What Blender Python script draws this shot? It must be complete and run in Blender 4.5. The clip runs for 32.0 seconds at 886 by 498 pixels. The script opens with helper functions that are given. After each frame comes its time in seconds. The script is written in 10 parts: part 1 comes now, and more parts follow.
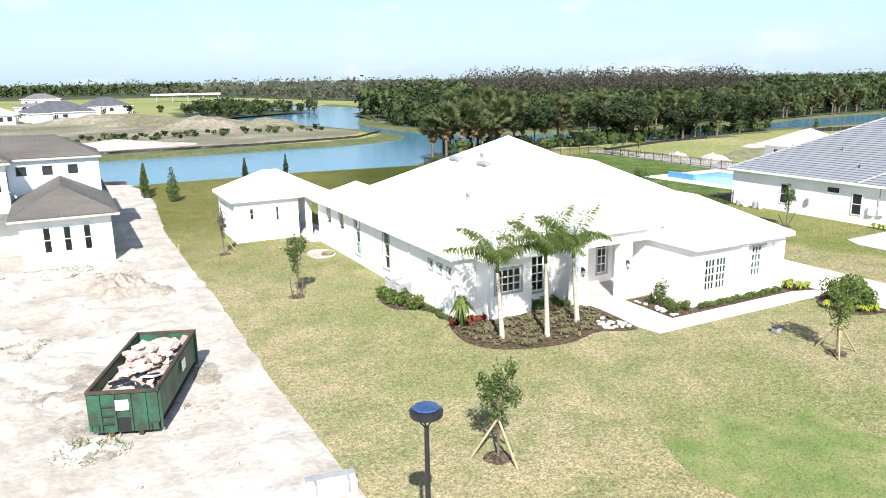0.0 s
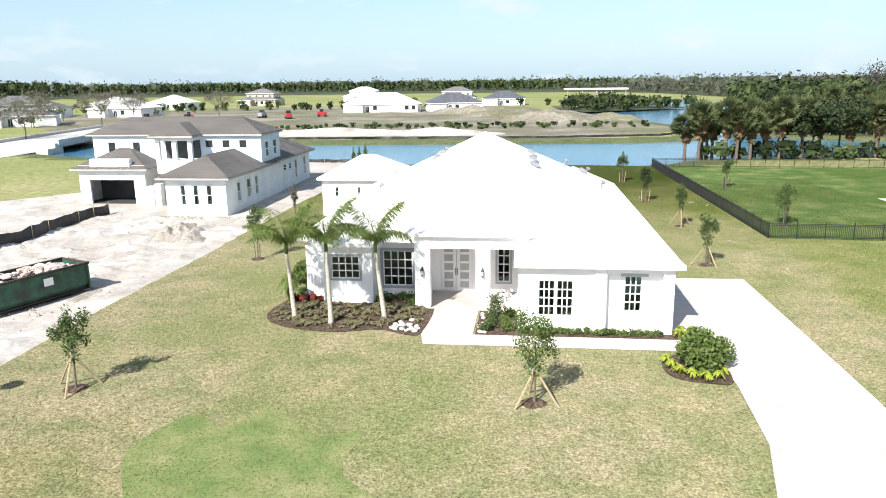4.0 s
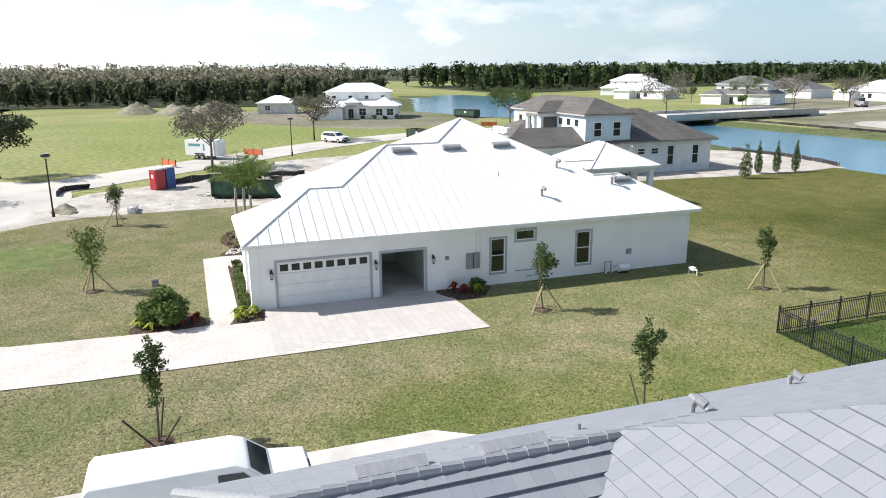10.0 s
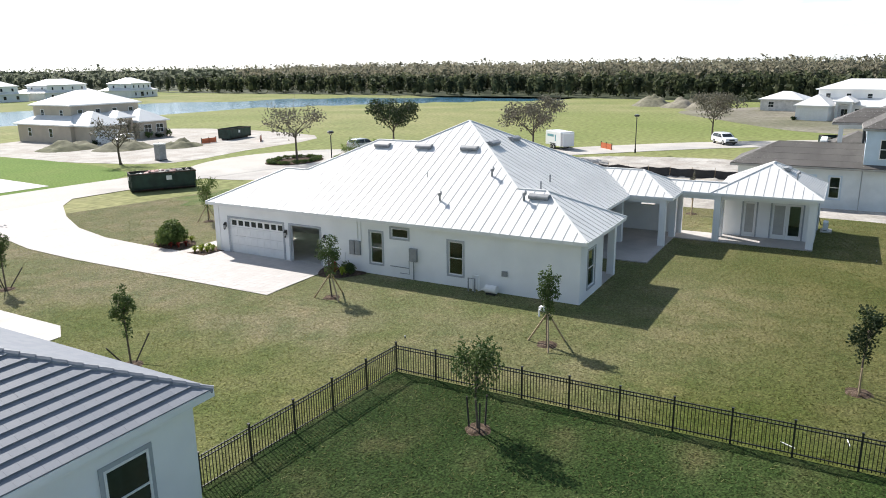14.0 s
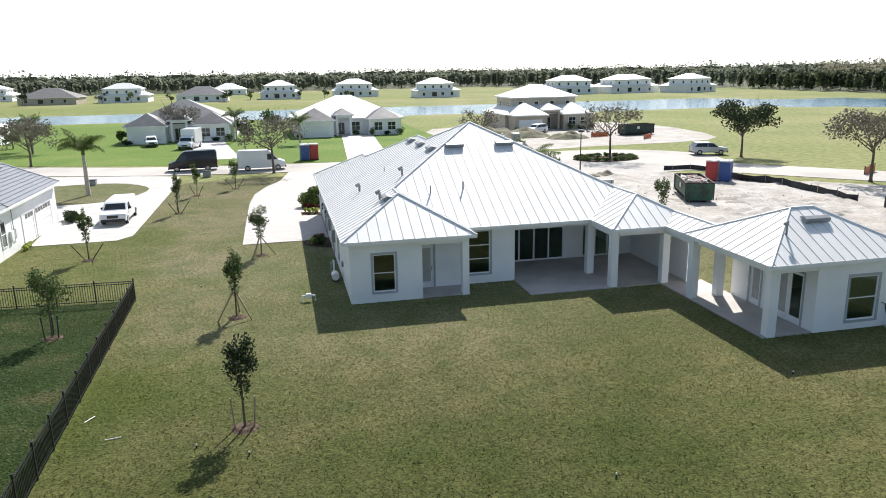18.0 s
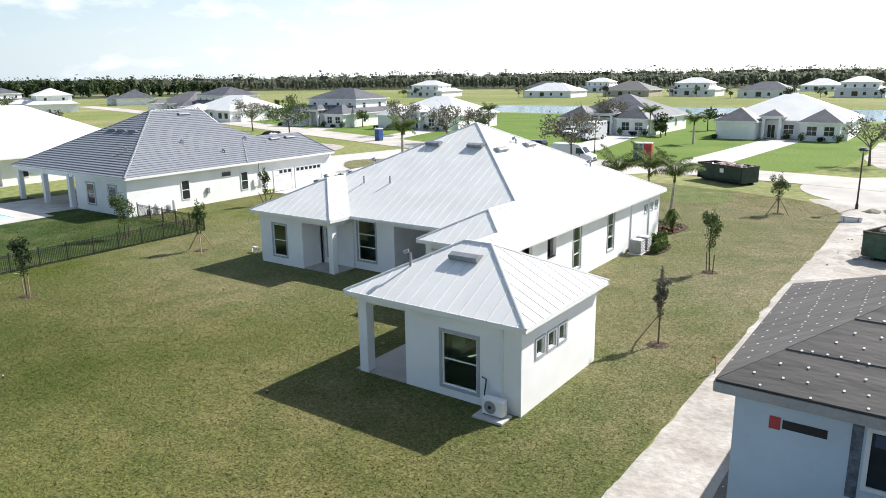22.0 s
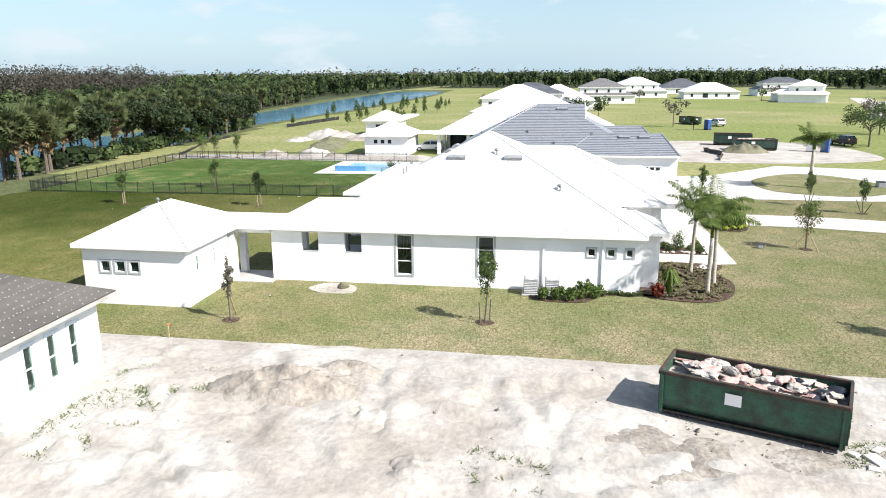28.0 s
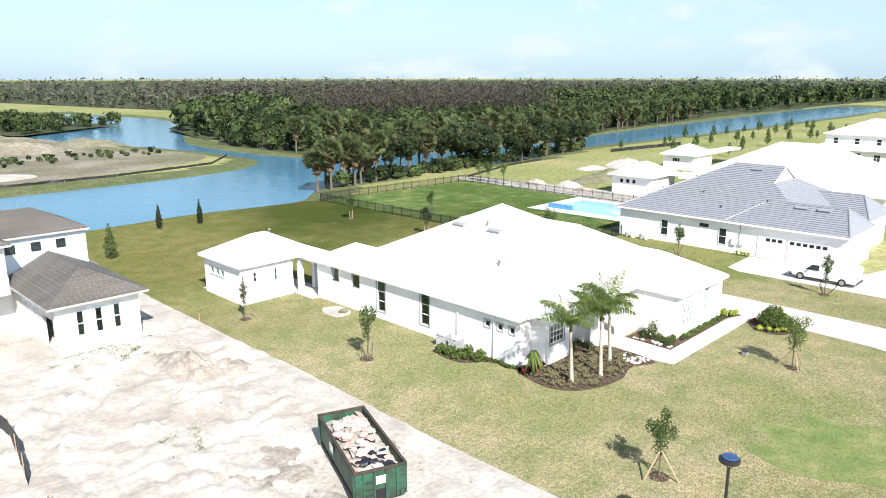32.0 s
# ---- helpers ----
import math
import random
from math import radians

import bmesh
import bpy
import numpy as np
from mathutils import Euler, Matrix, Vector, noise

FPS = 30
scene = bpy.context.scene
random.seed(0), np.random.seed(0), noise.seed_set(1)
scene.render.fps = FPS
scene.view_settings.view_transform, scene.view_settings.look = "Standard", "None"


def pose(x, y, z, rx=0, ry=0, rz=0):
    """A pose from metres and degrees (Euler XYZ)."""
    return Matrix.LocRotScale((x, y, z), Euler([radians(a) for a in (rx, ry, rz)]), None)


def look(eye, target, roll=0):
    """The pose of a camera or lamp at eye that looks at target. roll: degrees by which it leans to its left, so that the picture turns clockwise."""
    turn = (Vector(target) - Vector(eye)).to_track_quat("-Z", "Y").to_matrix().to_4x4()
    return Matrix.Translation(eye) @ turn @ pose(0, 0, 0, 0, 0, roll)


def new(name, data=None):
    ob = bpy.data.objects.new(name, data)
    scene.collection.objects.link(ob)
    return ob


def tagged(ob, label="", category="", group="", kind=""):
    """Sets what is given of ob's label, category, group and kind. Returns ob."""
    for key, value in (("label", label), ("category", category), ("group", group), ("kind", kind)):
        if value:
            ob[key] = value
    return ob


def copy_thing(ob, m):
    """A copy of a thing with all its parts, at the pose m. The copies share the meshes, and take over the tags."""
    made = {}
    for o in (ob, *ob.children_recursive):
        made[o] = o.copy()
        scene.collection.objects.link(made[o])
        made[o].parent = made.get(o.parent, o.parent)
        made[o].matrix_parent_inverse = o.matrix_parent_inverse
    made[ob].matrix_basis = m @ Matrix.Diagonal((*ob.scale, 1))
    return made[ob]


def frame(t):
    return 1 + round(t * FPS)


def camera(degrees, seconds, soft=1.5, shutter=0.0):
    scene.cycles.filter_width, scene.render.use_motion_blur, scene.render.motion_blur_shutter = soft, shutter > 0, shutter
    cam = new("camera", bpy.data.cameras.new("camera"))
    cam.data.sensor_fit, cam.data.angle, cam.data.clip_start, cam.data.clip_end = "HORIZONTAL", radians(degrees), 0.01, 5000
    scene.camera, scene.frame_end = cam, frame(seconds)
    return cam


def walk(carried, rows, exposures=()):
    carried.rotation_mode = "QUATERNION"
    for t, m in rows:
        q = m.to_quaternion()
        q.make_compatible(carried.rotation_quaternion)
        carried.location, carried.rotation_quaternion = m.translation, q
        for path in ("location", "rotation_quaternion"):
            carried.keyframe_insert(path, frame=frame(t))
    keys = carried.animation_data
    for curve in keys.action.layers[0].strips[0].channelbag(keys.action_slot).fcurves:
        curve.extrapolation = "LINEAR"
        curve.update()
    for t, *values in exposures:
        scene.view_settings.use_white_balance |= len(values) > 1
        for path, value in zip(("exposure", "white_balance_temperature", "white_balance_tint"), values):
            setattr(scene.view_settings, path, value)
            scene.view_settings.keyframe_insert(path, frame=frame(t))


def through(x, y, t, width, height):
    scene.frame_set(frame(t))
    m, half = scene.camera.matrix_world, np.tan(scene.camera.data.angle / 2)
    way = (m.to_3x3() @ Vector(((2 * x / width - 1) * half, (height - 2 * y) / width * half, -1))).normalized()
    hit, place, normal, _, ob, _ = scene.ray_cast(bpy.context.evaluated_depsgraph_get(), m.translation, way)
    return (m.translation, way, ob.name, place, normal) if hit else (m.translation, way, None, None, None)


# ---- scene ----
cam = camera(63.59, 32.0, soft=0.95)
# seconds, x, y, z, yaw, pitch, roll
ROWS = [
    (0, 0.331, 0.618, 12.261, -28.106, -13.373, 0.851),
    (0.5, 3.459, -1.033, 12.171, -24.023, -13.342, 0.826),
    (1, 6.739, -2.46, 12.11, -20.041, -13.342, 0.821),
    (1.5, 10.239, -3.661, 12.078, -15.737, -13.312, 0.788),
    (2, 13.855, -4.646, 12.015, -11.522, -13.303, 0.736),
    (2.5, 17.575, -5.372, 11.921, -7.465, -13.285, 0.698),
    (3, 21.401, -5.836, 11.854, -3.236, -13.288, 0.703),
    (3.5, 25.362, -5.984, 11.784, 1.346, -13.273, 0.673),
    (4, 29.444, -5.845, 11.772, 6.282, -13.261, 0.675),
    (4.5, 33.643, -5.359, 11.73, 11.301, -13.252, 0.638),
    (6.5, 50.103, 0.26, 11.433, 30.763, -13.366, 0.611),
    (7, 53.89, 2.692, 11.437, 35.932, -13.472, 0.608),
    (7.5, 57.491, 5.465, 11.476, 41.466, -13.575, 0.528),
    (8, 60.914, 8.65, 11.46, 47.303, -13.653, 0.494),
    (8.5, 64.043, 12.145, 11.477, 52.783, -13.763, 0.47),
    (9, 66.764, 15.984, 11.466, 58.514, -13.883, 0.479),
    (9.5, 69.137, 20.142, 11.517, 64.474, -14.002, 0.435),
    (10, 71.189, 24.543, 11.568, 70.491, -14.116, 0.393),
    (10.5, 72.764, 29.271, 11.618, 76.734, -14.216, 0.479),
    (11, 73.91, 34.168, 11.726, 83.332, -14.261, 0.531),
    (11.5, 74.608, 39.143, 11.802, 89.762, -14.301, 0.566),
    (12, 74.766, 44.28, 11.872, 95.884, -14.286, 0.681),
    (12.5, 74.402, 49.301, 11.967, 101.655, -14.335, 0.731),
    (13, 73.541, 54.194, 11.995, 107.474, -14.307, 0.724),
    (13.5, 72.179, 58.962, 11.986, 113.403, -14.304, 0.709),
    (14, 70.258, 63.569, 12.001, 119.239, -14.325, 0.706),
    (14.5, 67.828, 67.991, 12.041, 125.139, -14.36, 0.698),
    (16.5, 53.501, 81.929, 11.858, 149.242, -14.156, 0.943),
    (17, 49.113, 84.589, 11.894, 155.28, -14.106, 0.939),
    (17.5, 44.434, 86.736, 11.872, 161.236, -14.045, 0.954),
    (18, 39.585, 88.395, 11.821, 167.045, -13.984, 0.978),
    (18.5, 34.566, 89.556, 11.8, 172.991, -13.915, 0.98),
    (19, 29.456, 90.102, 11.78, 178.986, -13.87, 0.978),
    (19.5, 24.311, 90.127, 11.731, 184.906, -13.8, 0.993),
    (20, 19.242, 89.575, 11.712, 190.948, -13.748, 1.003),
    (20.5, 14.243, 88.491, 11.695, 197.113, -13.693, 0.928),
    (21, 9.403, 86.907, 11.678, 203.222, -13.677, 0.877),
    (21.5, 4.795, 84.825, 11.604, 209.437, -13.639, 0.86),
    (22, 0.443, 82.344, 11.591, 215.558, -13.651, 0.825),
    (22.5, -3.632, 79.496, 11.551, 221.517, -13.624, 0.752),
    (23, -7.306, 76.324, 11.543, 227.293, -13.626, 0.651),
    (23.5, -10.622, 72.953, 11.509, 232.923, -13.657, 0.574),
    (24, -13.461, 69.253, 11.447, 238.676, -13.702, 0.544),
    (24.5, -15.931, 65.35, 11.448, 244.197, -13.711, 0.504),
    (25, -18.107, 61.317, 11.452, 249.683, -13.731, 0.465),
    (25.5, -19.888, 57.236, 11.488, 255.012, -13.798, 0.421),
    (27.5, -22.93, 40.547, 12.008, 274.831, -13.896, 0.42),
    (28, -22.94, 36.478, 12.429, 279.246, -13.874, 0.385),
    (28.5, -22.819, 32.402, 13.022, 283.372, -13.863, 0.353),
    (29, -22.516, 28.286, 13.756, 288.39, -13.813, 0.323),
    (29.5, -22.003, 24.178, 14.511, 293.522, -13.795, 0.305),
    (30, -21.329, 20.108, 15.289, 298, -13.75, 0.228),
    (30.5, -20.475, 16.1, 16.151, 302.694, -13.719, 0.183),
    (31, -19.476, 12.142, 17.008, 307.104, -13.684, 0.148),
    (31.5, -18.373, 8.527, 17.774, 310.783, -13.656, 0.114),
    (32, -17.014, 4.707, 18.539, 314.551, -13.606, 0.061),
]
EXPO = [(0.0, 1.05), (2.0, 1.05), (4.0, 1.0), (7.0, 0.82), (10.0, 0.75), (12.0, 0.68), (14.0, 0.66), (17.0, 0.66), (20.0, 0.72), (22.0, 0.75), (24.0, 0.86), (26.0, 0.88), (28.0, 0.9), (32.0, 1.02)]
walk(cam, [(t, pose(x, y, z, 90 + pitch, roll, yaw)) for t, x, y, z, yaw, pitch, roll in ROWS], EXPO)


# ---- light ----
SUN_EL, SUN_AZ = radians(41.5), math.atan2(-0.405, -0.914)      # towards the sun: x = sin, y = cos
world = bpy.data.worlds.new("world")
scene.world = world
world.use_nodes = True
wn, wl = world.node_tree.nodes, world.node_tree.links
bg = wn["Background"]
bg.inputs[1].default_value = 0.085
sky = wn.new("ShaderNodeTexSky")
sky.sky_type, sky.sun_disc = "NISHITA", False
sky.sun_elevation, sky.sun_rotation = SUN_EL, SUN_AZ
sky.air_density, sky.dust_density, sky.ozone_density = 1.0, 0.6, 2.0
# thin fair-weather cloud over the whole sky
tc = wn.new("ShaderNodeTexCoord")
mp = wn.new("ShaderNodeMapping")
mp.inputs["Scale"].default_value = (1.0, 1.0, 2.6)
wl.new(tc.outputs["Generated"], mp.inputs[0])
cn = wn.new("ShaderNodeTexNoise")
cn.inputs["Scale"].default_value, cn.inputs["Detail"].default_value, cn.inputs["Roughness"].default_value = 7.5, 6, 0.55
wl.new(mp.outputs[0], cn.inputs["Vector"])
cr = wn.new("ShaderNodeValToRGB")
cr.color_ramp.elements[0].position, cr.color_ramp.elements[1].position = 0.53, 0.66
cr.color_ramp.elements[0].color, cr.color_ramp.elements[1].color = (0, 0, 0, 1), (0.85, 0.85, 0.85, 1)
wl.new(cn.outputs[0], cr.inputs[0])
# haze that whitens the sky towards the horizon
sx = wn.new("ShaderNodeSeparateXYZ")
wl.new(tc.outputs["Generated"], sx.inputs[0])
hz = wn.new("ShaderNodeMapRange")
hz.inputs[1].default_value, hz.inputs[2].default_value, hz.inputs[3].default_value, hz.inputs[4].default_value = 0.0, 0.22, 0.8, 0.1
wl.new(sx.outputs["Z"], hz.inputs[0])
hm = wn.new("ShaderNodeMixRGB")
# the haze is whiter and brighter towards the sun than away from it
dt = wn.new("ShaderNodeVectorMath")
dt.operation = "DOT_PRODUCT"
dt.inputs[1].default_value = (-0.405, -0.914, 0.0)
wl.new(tc.outputs["Generated"], dt.inputs[0])
au = wn.new("ShaderNodeMapRange")
au.interpolation_type = "SMOOTHSTEP"
au.inputs[1].default_value, au.inputs[2].default_value = -0.5, 0.8
wl.new(dt.outputs["Value"], au.inputs[0])
hc = wn.new("ShaderNodeMixRGB")
hc.inputs[1].default_value, hc.inputs[2].default_value = (3.3, 4.7, 5.9, 1), (9.6, 9.9, 10.2, 1)
wl.new(au.outputs[0], hc.inputs[0])
wl.new(hc.outputs[0], hm.inputs[2])
cc = wn.new("ShaderNodeMixRGB")
cc.inputs[1].default_value, cc.inputs[2].default_value = (5.0, 5.7, 6.2, 1), (11.5, 11.6, 11.8, 1)
wl.new(au.outputs[0], cc.inputs[0])
wl.new(hz.outputs[0], hm.inputs[0])
wl.new(sky.outputs[0], hm.inputs[1])
cm = wn.new("ShaderNodeMixRGB")
wl.new(cc.outputs[0], cm.inputs[2])
wl.new(cr.outputs[0], cm.inputs[0])
wl.new(hm.outputs[0], cm.inputs[1])
wl.new(cm.outputs[0], bg.inputs[0])
sun = new("sun", bpy.data.lights.new("sun", "SUN"))
sun.data.energy, sun.data.angle, sun.data.color = 5.0, radians(0.55), (1.0, 0.955, 0.90)
sun.matrix_world = look((0, 0, 60), (0.405 * 60, 0.914 * 60, 60 - 60 * math.tan(SUN_EL)))


# ---- materials ----
def mat(name, c, rough=0.6, metal=0.0, var=0.15, scale=2.0, fine=30.0, bump=0.15, tint=None, per=0.0, spec=0.5, stretch=None, dist=0.02):
    """A surface of base colour c, mottled at two scales towards tint, with fine relief. per: variation from piece to piece."""
    m = bpy.data.materials.new(name)
    m.use_nodes = True
    n, l = m.node_tree.nodes, m.node_tree.links
    b = n["Principled BSDF"]
    b.inputs["Metallic"].default_value, b.inputs["Specular IOR Level"].default_value = metal, spec
    co = n.new("ShaderNodeTexCoord")
    src = co.outputs["Object"]
    if stretch:
        mp = n.new("ShaderNodeMapping")
        mp.inputs["Scale"].default_value = stretch
        l.new(src, mp.inputs[0])
        src = mp.outputs[0]
    a, f = n.new("ShaderNodeTexNoise"), n.new("ShaderNodeTexNoise")
    for t, s, d in ((a, scale, 4), (f, fine, 3)):
        t.inputs["Scale"].default_value, t.inputs["Detail"].default_value = s, d
        l.new(src, t.inputs["Vector"])
    ra = n.new("ShaderNodeValToRGB")
    ra.color_ramp.elements[0].position, ra.color_ramp.elements[1].position = 0.36, 0.66
    t2 = tint or tuple(x * (1 - 1.6 * var) for x in c)
    ra.color_ramp.elements[0].color = (*[min(1, x * (1 + var * 0.4)) for x in c], 1)
    ra.color_ramp.elements[1].color = (*t2, 1)
    l.new(a.outputs[0], ra.inputs[0])
    mx = n.new("ShaderNodeMixRGB")
    mx.blend_type = "MULTIPLY"
    mx.inputs[0].default_value = min(1, var * 2.2)
    l.new(ra.outputs[0], mx.inputs[1])
    l.new(f.outputs[0], mx.inputs[2])
    out = mx.outputs[0]
    hs = n.new("ShaderNodeHueSaturation")
    hs.inputs["Value"].default_value = 1 + var * 0.9
    l.new(out, hs.inputs["Color"])
    if per:
        oi = n.new("ShaderNodeObjectInfo")
        mr = n.new("ShaderNodeMapRange")
        mr.inputs[3].default_value, mr.inputs[4].default_value = 1 + var * 0.9 - per, 1 + var * 0.9 + per
        l.new(oi.outputs["Random"], mr.inputs[0])
        l.new(mr.outputs[0], hs.inputs["Value"])
    l.new(hs.outputs[0], b.inputs["Base Color"])
    rr = n.new("ShaderNodeMapRange")
    rr.inputs[3].default_value, rr.inputs[4].default_value = max(0.02, rough - 0.08), min(1, rough + 0.08)
    l.new(a.outputs[0], rr.inputs[0])
    l.new(rr.outputs[0], b.inputs["Roughness"])
    if bump:
        bp = n.new("ShaderNodeBump")
        bp.inputs["Strength"].default_value, bp.inputs["Distance"].default_value = bump, dist
        l.new(f.outputs[0], bp.inputs["Height"])
        l.new(bp.outputs[0], b.inputs["Normal"])
    return m


def ramp01(n, l, src, a, b):
    """A smooth step from 0 at a to 1 at b."""
    r = n.new("ShaderNodeMapRange")
    r.interpolation_type = "SMOOTHSTEP"
    r.inputs[1].default_value, r.inputs[2].default_value = a, b
    if a > b:
        r.inputs[1].default_value, r.inputs[2].default_value, r.inputs[3].default_value, r.inputs[4].default_value = b, a, 1.0, 0.0
    l.new(src, r.inputs[0])
    return r.outputs[0]


def zone_tinted(n, l, src, col, lush):
    """Turf over the lot: greener behind the house than on the street side, deepest by the lake and the fence, with
    worn, uneven borders. The rear and lakeside tints also hold the darkness of turf seen against the sun.
    """
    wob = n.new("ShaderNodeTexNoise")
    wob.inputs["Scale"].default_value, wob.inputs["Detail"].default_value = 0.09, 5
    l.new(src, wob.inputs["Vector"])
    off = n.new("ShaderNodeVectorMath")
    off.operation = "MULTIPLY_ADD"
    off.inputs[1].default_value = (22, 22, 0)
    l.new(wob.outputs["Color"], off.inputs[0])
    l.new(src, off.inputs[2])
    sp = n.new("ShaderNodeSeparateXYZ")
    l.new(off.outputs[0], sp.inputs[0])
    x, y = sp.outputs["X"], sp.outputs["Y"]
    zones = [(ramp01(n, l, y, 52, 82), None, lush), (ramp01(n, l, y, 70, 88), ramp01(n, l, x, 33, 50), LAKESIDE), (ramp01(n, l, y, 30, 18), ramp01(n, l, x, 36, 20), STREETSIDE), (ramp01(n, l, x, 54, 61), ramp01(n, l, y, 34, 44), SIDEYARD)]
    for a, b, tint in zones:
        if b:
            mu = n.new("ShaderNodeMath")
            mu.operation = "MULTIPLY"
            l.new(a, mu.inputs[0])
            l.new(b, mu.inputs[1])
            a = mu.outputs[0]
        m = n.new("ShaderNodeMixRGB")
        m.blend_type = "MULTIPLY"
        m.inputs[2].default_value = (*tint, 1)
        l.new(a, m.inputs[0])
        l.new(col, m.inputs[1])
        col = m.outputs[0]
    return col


# lakeside tint: greener turf, plus the dark look of backlit grass
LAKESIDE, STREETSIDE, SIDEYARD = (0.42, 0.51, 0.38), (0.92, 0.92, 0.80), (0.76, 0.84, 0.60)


def layered(name, stops, scale, rough=0.9, bump=0.5, fine=18.0, big=0.05, dist=0.05, bigc=None, grain=0.7, streak=None, lush=None, matte=0.0, spec=0.25, clump=0.0, dry=None):
    """Ground cover: colour stops over a mid-scale noise, a large patchy tint and a fine grain."""
    m = bpy.data.materials.new(name)
    m.use_nodes = True
    n, l = m.node_tree.nodes, m.node_tree.links
    b = n["Principled BSDF"]
    b.inputs["Roughness"].default_value, b.inputs["Specular IOR Level"].default_value = rough, spec
    b.inputs["Diffuse Roughness"].default_value = matte
    co = n.new("ShaderNodeTexCoord")
    ts = []
    for s, d in ((scale, 6), (big, 4), (fine, 4)):
        t = n.new("ShaderNodeTexNoise")
        t.inputs["Scale"].default_value, t.inputs["Detail"].default_value = s, d
        l.new(co.outputs["Object"], t.inputs["Vector"])
        ts.append(t)
    if streak:
        mp = n.new("ShaderNodeMapping")
        mp.inputs["Scale"].default_value = streak
        l.new(co.outputs["Object"], mp.inputs[0])
        l.new(mp.outputs[0], ts[0].inputs["Vector"])
    r = n.new("ShaderNodeValToRGB")
    for i, (p, c) in enumerate(stops):
        e = r.color_ramp.elements[i] if i < 2 else r.color_ramp.elements.new(p)
        e.position, e.color = p, (*c, 1)
    l.new(ts[0].outputs[0], r.inputs[0])
    col = r.outputs[0]
    if bigc:
        rb = n.new("ShaderNodeValToRGB")
        rb.color_ramp.elements[0].position, rb.color_ramp.elements[1].position = 0.42, 0.62
        l.new(ts[1].outputs[0], rb.inputs[0])
        mx = n.new("ShaderNodeMixRGB")
        mx.inputs[2].default_value = (*bigc, 1)
        sc = n.new("ShaderNodeMath")
        sc.operation = "MULTIPLY"
        sc.inputs[1].default_value = 0.65
        l.new(rb.outputs[0], sc.inputs[0])
        l.new(sc.outputs[0], mx.inputs[0])
        l.new(col, mx.inputs[1])
        col = mx.outputs[0]
    if dry:
        # thin yellowed places, a stride or two across
        dn_ = n.new("ShaderNodeTexNoise")
        dn_.inputs["Scale"].default_value, dn_.inputs["Detail"].default_value, dn_.inputs["Roughness"].default_value = 0.33, 7, 0.65
        l.new(co.outputs["Object"], dn_.inputs["Vector"])
        dm = n.new("ShaderNodeMixRGB")
        dm.inputs[2].default_value = (*dry, 1)
        l.new(ramp01(n, l, dn_.outputs[0], 0.50, 0.80), dm.inputs[0])
        l.new(col, dm.inputs[1])
        col = dm.outputs[0]
    if clump:
        # tufts a hand wide, dry in places
        cl = n.new("ShaderNodeTexNoise")
        cl.inputs["Scale"].default_value, cl.inputs["Detail"].default_value, cl.inputs["Roughness"].default_value = 4.2, 4, 0.7
        l.new(co.outputs["Object"], cl.inputs["Vector"])
        ck = n.new("ShaderNodeMapRange")
        ck.inputs[1].default_value, ck.inputs[2].default_value = 0.3, 0.7
        ck.inputs[3].default_value, ck.inputs[4].default_value = 1 - clump, 1 + clump
        l.new(cl.outputs[0], ck.inputs[0])
        cs = n.new("ShaderNodeVectorMath")
        cs.operation = "SCALE"
        l.new(col, cs.inputs[0])
        l.new(ck.outputs[0], cs.inputs["Scale"])
        col = cs.outputs[0]
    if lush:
        col = zone_tinted(n, l, co.outputs["Object"], col, lush)
    g = n.new("ShaderNodeMapRange")
    g.inputs[1].default_value, g.inputs[2].default_value = 0.25, 0.75
    g.inputs[3].default_value, g.inputs[4].default_value = 1 - grain, 1 + grain
    l.new(ts[2].outputs[0], g.inputs[0])
    mm = n.new("ShaderNodeVectorMath")
    mm.operation = "SCALE"
    l.new(col, mm.inputs[0])
    l.new(g.outputs[0], mm.inputs["Scale"])
    l.new(mm.outputs[0], b.inputs["Base Color"])
    bp = n.new("ShaderNodeBump")
    bp.inputs["Strength"].default_value, bp.inputs["Distance"].default_value = bump, dist
    l.new(ts[2].outputs[0], bp.inputs["Height"])
    l.new(bp.outputs[0], b.inputs["Normal"])
    return m


def glass(name, tint):
    m = bpy.data.materials.new(name)
    m.use_nodes = True
    b = m.node_tree.nodes["Principled BSDF"]
    b.inputs["Base Color"].default_value = (*tint, 1)
    b.inputs["Roughness"].default_value, b.inputs["IOR"].default_value = 0.02, 1.45
    b.inputs["Transmission Weight"].default_value = 1.0
    return m


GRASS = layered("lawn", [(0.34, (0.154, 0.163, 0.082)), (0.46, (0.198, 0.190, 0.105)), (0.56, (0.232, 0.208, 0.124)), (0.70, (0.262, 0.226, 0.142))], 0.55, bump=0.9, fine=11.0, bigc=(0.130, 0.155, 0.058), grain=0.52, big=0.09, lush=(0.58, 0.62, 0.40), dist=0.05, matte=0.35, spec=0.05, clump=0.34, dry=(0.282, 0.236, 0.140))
GREENLAWN = layered("green_lawn", [(0.30, (0.032, 0.062, 0.017)), (0.48, (0.054, 0.088, 0.026)), (0.58, (0.082, 0.106, 0.038)), (0.72, (0.145, 0.135, 0.060))], 0.4, bump=1.0, fine=12.0, grain=0.85, big=0.08, bigc=(0.036, 0.060, 0.013), dist=0.05, matte=0.9, spec=0.05, clump=0.3)
MEADOW = layered("meadow", [(0.30, (0.170, 0.195, 0.078)), (0.50, (0.220, 0.226, 0.100)), (0.66, (0.268, 0.255, 0.130)), (0.82, (0.335, 0.31, 0.19))], 0.05, bump=0.5, fine=1.2, bigc=(0.155, 0.195, 0.058), grain=0.35, big=0.012, spec=0.05)
